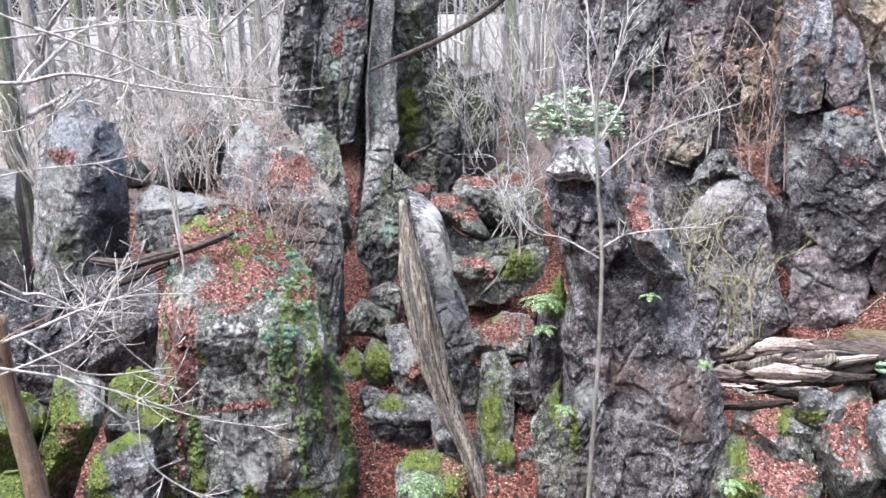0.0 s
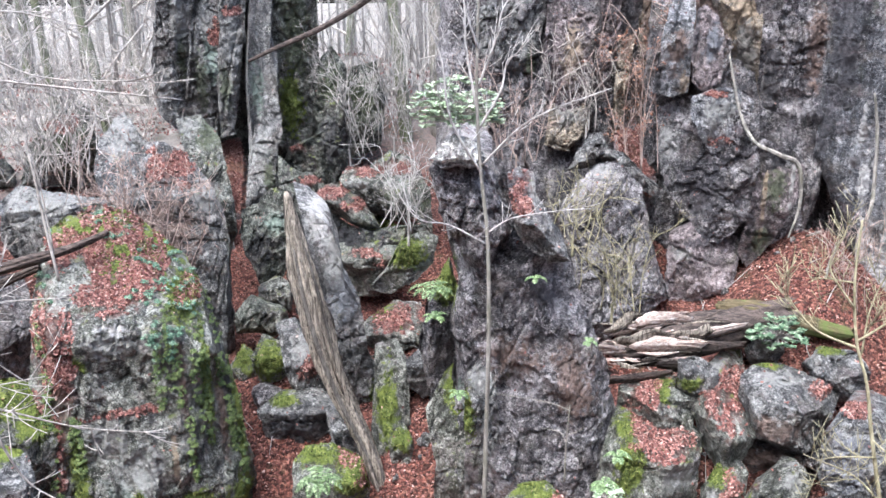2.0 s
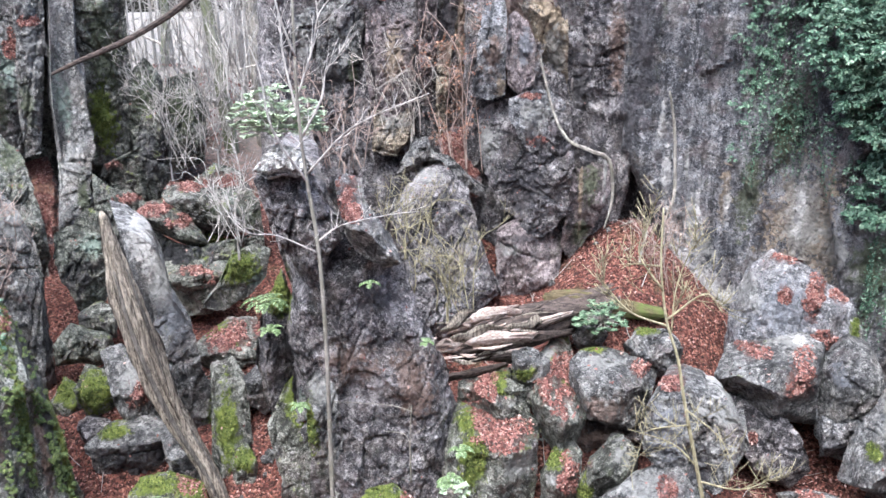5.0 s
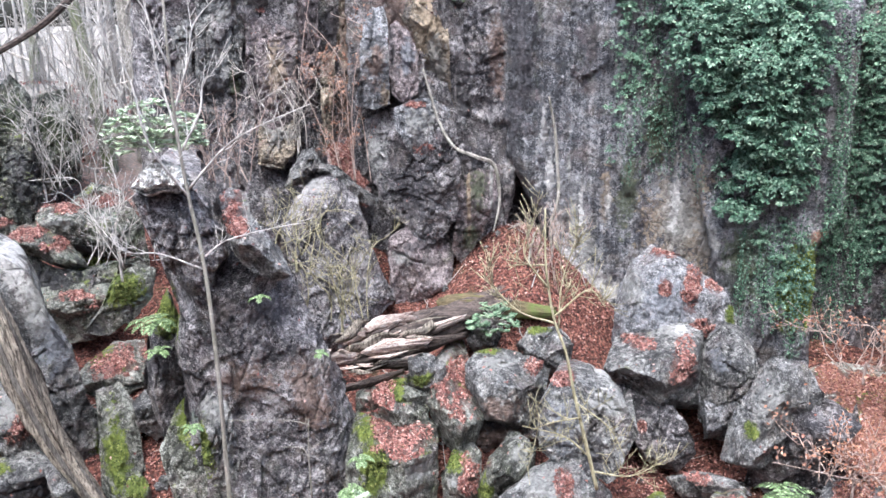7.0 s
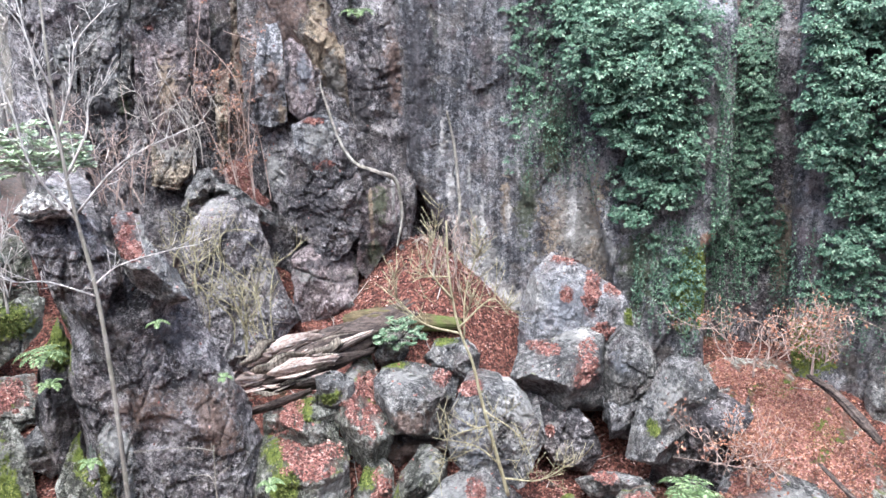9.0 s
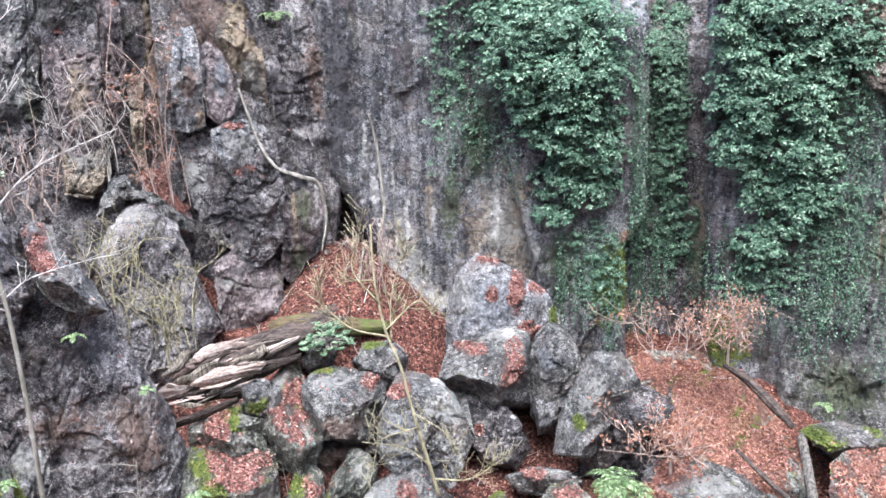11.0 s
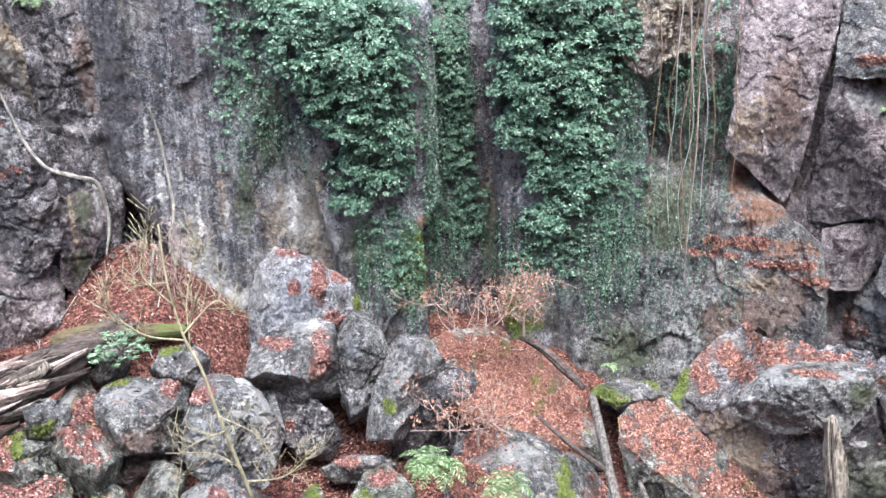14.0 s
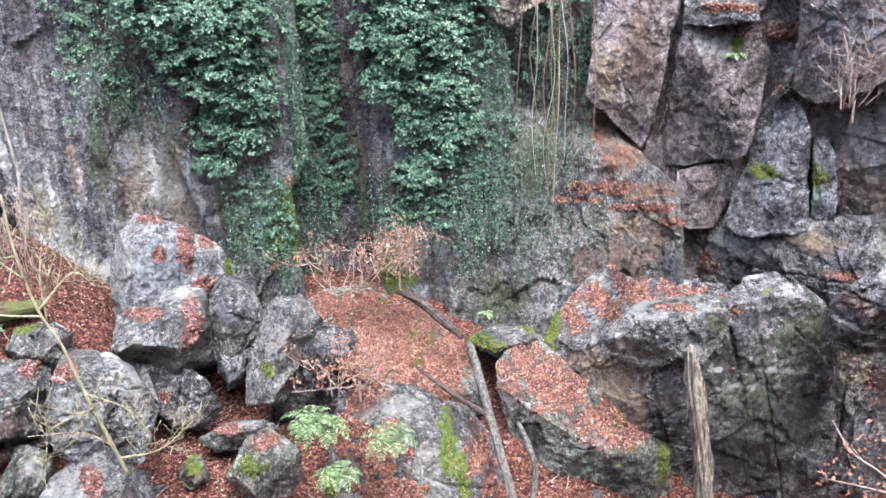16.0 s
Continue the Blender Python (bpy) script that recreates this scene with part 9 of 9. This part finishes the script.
ivy("thin creeping ivy on the bare cliff", pose(3.06, 16.28, 7.07, 0, 0, -10.25), [(-0.36, 0.86, 0.35, 1.05, 0.06), (-0.68, 1.19, 0.23, 0.81, 0.06), (-0.16, -0.47, 0.28, 0.81, 0.06), (0.16, -1.11, 0.16, 0.70, 0.05), (0.71, -1.24, 0.35, 0.19, 0.06)], 16, 204, 0.1, 6, 0.05)
ivy("creeping ivy at the foot of the cliff", pose(6.9, 14.43, 3.07, 0, 0, -25.13), [(-1.92, 0.28, 0.42, 0.70, 0.10), (-1.27, -0.06, 0.40, 0.70, 0.08), (-1.74, -0.57, 0.30, 0.59, 0.08), (-0.08, -0.13, 0.35, 0.47, 0.08), (1.13, 0.04, 0.52, 0.59, 0.08), (1.84, -0.16, 0.52, 0.42, 0.08), (-0.77, 0.45, 0.23, 0.59, 0.06)], 16, 205, 0.12, 7, 0.05)
ivy("sparse ivy on the rough rock slope", pose(9.1, 12.72, 4.35, 0, 0, -34.97), [(0.84, 1.29, 0.63, 0.56, 0.12), (-0.33, 0.14, 0.49, 0.67, 0.10), (-0.25, -0.66, 0.45, 0.45, 0.08), (-0.90, -1.38, 0.40, 0.56, 0.08), (0.26, 0.26, 0.45, 0.56, 0.06)], 14, 206, 0.12, 6, 0.05)
ivy("ivy strands over the upper rock", pose(10.02, 12.41, 7.02, 0, 0, -38.33), [(-0.96, -0.41, 0.33, 1.11, 0.25), (-0.68, 0.41, 0.22, 0.67, 0.20), (0.17, -0.31, 0.16, 1.23, 0.10), (0.97, -0.42, 0.13, 1.45, 0.06), (0.43, 0.40, 0.16, 0.67, 0.08)], 24, 207, 0.14, 7, 0.055)
ivy("ivy trailing over the rock mound", pose(-8.96, 8.35, 3.78, 0, 0, 46.28), [(0.63, 0.22, 0.36, 0.21, 0.07), (0.35, -0.13, 0.36, 0.27, 0.06), (0.85, -0.36, 0.18, 0.53, 0.06), (0.49, -0.61, 0.27, 0.53, 0.05), (-0.03, 0.55, 0.44, 0.18, 0.05), (-1.03, 0.19, 0.12, 0.53, 0.05), (1.07, -0.39, 0.12, 0.53, 0.06)], 40, 208, 0.06, 5, 0.04, only="rock_mound")
ivy("mossy green strands hanging down the rock mound", pose(-8.86, 8.46, 1.95, 0, 0, 45.57), [(0.81, 0.49, 0.08, 1.03, 0.04), (0.95, 0.07, 0.07, 1.13, 0.04), (1.31, -0.18, 0.08, 1.13, 0.04), (1.20, 0.64, 0.06, 0.85, 0.04), (0.52, 0.72, 0.06, 0.85, 0.04), (0.25, 0.65, 0.05, 0.75, 0.03), (1.47, -1.25, 0.09, 0.85, 0.04), (-1.35, 0.94, 0.07, 1.13, 0.04), (-1.43, -0.60, 0.07, 1.03, 0.04), (-1.04, -0.46, 0.09, 0.56, 0.05), (0.41, 0.93, 0.05, 0.75, 0.03), (0.62, -0.80, 0.06, 0.75, 0.03)], 170, 210, 0.05, 6, 0.028, STRAND, only="rock_mound")
ivy("thin ivy on the cliff beside the gully", pose(2.6, 15.79, 7.2, 0, 0, -9.89), [(0.06, 0.19, 0.3, 1.29, 0.07), (-0.38, -0.59, 0.18, 1.72, 0.04)], 16, 209, 0.12, 7, 0.05)


def strands(label, where, bands, seed, size=0.042, mat_=IVY):
    """Strings of small ivy leaves that hang straight down the face of the cliff."""
    rng = np.random.default_rng(seed)
    ahead = where.to_3x3() @ Vector((0, 1, 0))
    P, N, A = [], [], []
    for u, w, ru, rw, many in bands:
        for _ in range(int(many)):
            x, top = u + ru * rng.uniform(-1, 1), w + rw * rng.uniform(-0.2, 1.0)
            ln, off, wave = rw * rng.uniform(0.5, 1.5), rng.uniform(0.03, 0.16), rng.uniform(0, 6.283)
            z = 0.0
            while z < ln and top - z > w - rw * 1.1:
                got = on_cliff(where @ Vector((x + 0.04 * math.sin(2.3 * z + wave), -3.5, top - z)), ahead)
                z += 0.06 * rng.uniform(0.6, 1.5)
                if got is None or got[2] > 7.5:
                    continue
                P.append(got[0] - ahead * off + Vector(rng.normal(0, 0.02, 3)))
                N.append(-ahead + Vector((0, 0, 0.5)))
                A.append(Vector((rng.normal(0, 0.6), 0, -1)))
    ob = new("ivy_curtain", leaf_mesh("ivy_curtain", mat_, P, N, rng.uniform(size * 0.7, size * 1.5, len(P)), seed, 0.45, A))
    return tagged(ob, label, "ivy", kind="stuff")


strands("hanging strings of small ivy leaves on the cliff", pose(6.54, 14.86, 5.04, 0, 0, -23.28), [(0.04, 1.68, 0.54, 1.99, 137.75), (0.01, -1.17, 0.51, 1.74, 130.5), (-1.27, -2.04, 0.71, 1.46, 87), (-0.44, -3.16, 0.48, 1.01, 43.5), (1.4, -2.12, 0.68, 1.31, 72.5), (2.43, -2.35, 0.89, 1.19, 79.75), (3.24, -1.15, 0.54, 1.8, 58), (-3.86, 1.75, 0.7, 2.16, 58), (3.48, 1.61, 0.51, 1.84, 50.75), (-2.88, 0.01, 0.47, 0.81, 14.5)], 221)
strands("thin ivy strings over the rough rock slope", pose(9.7, 12, 4.6, 0, 0, -38.29), [(-0.94, -0.36, 0.64, 2.04, 49.3), (0.1, 0, 0.82, 2.09, 37.7), (0.73, 1.59, 0.59, 2.04, 87), (-0.21, 2.29, 0.69, 1.73, 72.5), (0.63, -1.89, 0.95, 1.25, 17.4), (-0.35, -1.95, 0.87, 1.27, 26.1)], 222, 0.042)


def hanging_vines():
    rng = np.random.default_rng(15)
    for k in range(12):
        p = Vector((10.3, 12.08, 8.23)) + Vector((0.92, -0.39, 0)) * rng.uniform(-0.8, 0.85) + Vector((0, rng.uniform(-0.15, 0.25), 0))
        b = Build()
        ln = rng.uniform(3.4, 6.0)
        b.tube(smooth_line([p + Vector((rng.normal(0, 0.07), rng.normal(0, 0.06), -ln * s)) for s in (0, 0.25, 0.5, 0.75, 1.0)], 6), 0.011, 0.006, 4)
        tagged(new("hanging_vine", b.mesh("hanging_vine", BARK_BROWN if k % 3 else TWIG_GREY)), "thin pale woody vine hanging down the rock", "vine", "hanging vines")


hanging_vines()


def fern(label, base, fronds, length, seed, mat_=FERN):
    rng = np.random.default_rng(seed)
    length *= SIZE
    top = thing("fern", label, "fern", "ferns on the rocks")
    b0 = Vector(base)
    for k in range(fronds):
        a = 6.283 * (k + rng.uniform(-0.3, 0.3)) / fronds
        out = Vector((math.cos(a), math.sin(a), 0))
        ln = length * rng.uniform(0.7, 1.1)
        line = smooth_line([b0, b0 + out * ln * 0.4 + Vector((0, 0, ln * 0.5)), b0 + out * ln * 0.85 + Vector((0, 0, ln * 0.45)), b0 + out * ln * 1.15 + Vector((0, 0, ln * 0.12))], 8)
        b = Build()
        b.tube(line, 0.005, 0.002, 3)
        n = len(line)
        for i in range(3, n, 2):
            s = i / n
            d = (line[i] - line[i - 1]).normalized()
            side = d.cross(Vector((0, 0, 1))).normalized()
            wide = length * 0.26 * math.sin(math.pi * min(1, s * 0.92 + 0.1)) + 0.01
            for sg in (-1, 1):
                tip = line[i] + side * sg * wide + d * wide * 0.35 + Vector((0, 0, -wide * 0.25))
                mid_ = line[i].lerp(tip, 0.5)
                b.add([line[i], mid_ + d * 0.016, tip, mid_ - d * 0.016], [(0, 1, 2, 3)])
        part("frond", b, mat_, top)
    return top


for k, (base, nf, ln) in enumerate((((-5.41, 11.58, 3.27), 11, 0.24), ((-5.27, 11.33, 2.94), 7, 0.14), ((-6.46, 9.45, 0.63), 12, 0.25), ((-4.63, 10.81, 1.92), 6, 0.12), ((-2.23, 10.6, 0.96), 8, 0.16), ((-2.08, 10.92, 1.33), 7, 0.13),
                                    ((4.09, 10.23, 1.17), 13, 0.28), ((5.15, 9.63, 0.76), 13, 0.3), ((4.27, 10.19, 0.99), 13, 0.3), ((4.34, 9.85, 0.33), 12, 0.26), ((-3.47, 10.98, 3.97), 5, 0.1), ((-2.67, 11.19, 3.01), 5, 0.09), ((8.34, 11.54, 1.43), 6, 0.12), ((12.73, 9.81, 6.03), 8, 0.14), ((-0.66, 17.25, 8.17), 9, 0.25))):
    fern("fresh green fern growing from a rock crevice", base, nf, ln, 300 + k)


def bush(label, base, size, clumps, seed, mat_, leaf=0.09):
    """A small evergreen bush: twigs with a rosette of leaves at each end."""
    rng = np.random.default_rng(seed)
    size = [SIZE * q for q in size]
    top = thing("evergreen_bush", label, "bush")
    b0, b, P, N, A = Vector(base), Build(), [], [], []
    for _ in range(clumps):
        w = Vector(rng.normal(0, 1, 3))
        w.z = abs(w.z) * 0.8 - 0.2
        w.normalize()
        e = b0 + Vector((w.x * size[0], w.y * size[1], w.z * size[2])) * rng.uniform(0.5, 1.0)
        b.tube([b0, b0.lerp(e, 0.5) + Vector((0, 0, 0.03)), e], 0.008, 0.003, 4)
        for q in range(9):
            a = 6.283 * q / 9 + rng.uniform(-0.2, 0.2)
            o = Vector((math.cos(a), math.sin(a), 0.15))
            P.append(e + o * leaf * 0.55)
            N.append(Vector((-o.x * 0.3, -o.y * 0.3, 1)))
            A.append(o)
    part("stem", b, TWIG, top)
    ob = new("leaves", leaf_mesh("leaves", mat_, P, N, rng.uniform(leaf * 0.8, leaf * 1.3, len(P)), seed, 0.25, A))
    ob.parent = top
    return top


bush("pale green evergreen bush on top of the pinnacle", (-4.76, 11.05, 6.32), (0.5, 0.34, 0.46), 230, 401, BUSH, 0.085)
bush("green evergreen bush beside the fallen log", (-0.04, 13.93, 2.44), (0.36, 0.3, 0.3), 70, 402, EVERGREEN, 0.085)
bush("pale green leafy seedling at the foot of the pinnacle", (-2.12, 10.47, 0.92), (0.16, 0.16, 0.2), 12, 403, BUSH, 0.07)


# ---- broken stone and sticks on the ground ----
def rubble():
    """Broken limestone between the boulders, and dead sticks on the leaves."""
    rng = np.random.default_rng(91)
    b = Build()
    for _ in range(420):
        az, d = rng.uniform(-0.95, 0.95), rng.uniform(11.0, 19.0)
        x, y = d * math.sin(az), d * math.cos(az)
        if spot(x, y, 21.0, 0.5) < -0.05:
            continue
        r = 0.05 + 0.16 * rng.uniform() ** 2.5
        bm = bmesh.new()
        bmesh.ops.create_icosphere(bm, subdivisions=1, radius=r)
        cut = [Vector(rng.normal(0, 1, 3)).normalized() for _ in range(6)]
        stretch = rng.uniform(0.65, 1.3, 3)
        for v in bm.verts:
            for n in cut:
                over = v.co.dot(n) - 0.62 * r
                if over > 0:
                    v.co -= n * over
            v.co = Vector((v.co.x * stretch[0], v.co.y * stretch[1], v.co.z * stretch[2]))
        at = Vector((x, y, ground_height(x, y) + 0.25 * r))
        b.add([at + v.co for v in bm.verts], [tuple(v.index for v in f.verts) for f in bm.faces])
        bm.free()
    tagged(new("rubble", b.mesh("rubble", ROCK["grey"], False)), "small broken limestone rubble among the leaves", "rubble", kind="stuff")
    b = Build()
    for _ in range(260):
        az, d = rng.uniform(-0.95, 0.95), rng.uniform(11.0, 20.0)
        x, y = d * math.sin(az), d * math.cos(az)
        a, ln = rng.uniform(0, 6.283), rng.uniform(0.15, 0.8)
        pts = [(x + math.cos(a) * ln * s + rng.normal(0, 0.02), y + math.sin(a) * ln * s + rng.normal(0, 0.02)) for s in (0, 0.5, 1)]
        b.tube([(u, v, ground_height(u, v) + 0.05 + rng.uniform(0, 0.06)) for u, v in pts], rng.uniform(0.006, 0.014), 0.004, 5)
    tagged(new("fallen_twigs", b.mesh("fallen_twigs", TWIG_GREY)), "thin dead sticks lying on the leaves", "twigs", kind="stuff")


rubble()
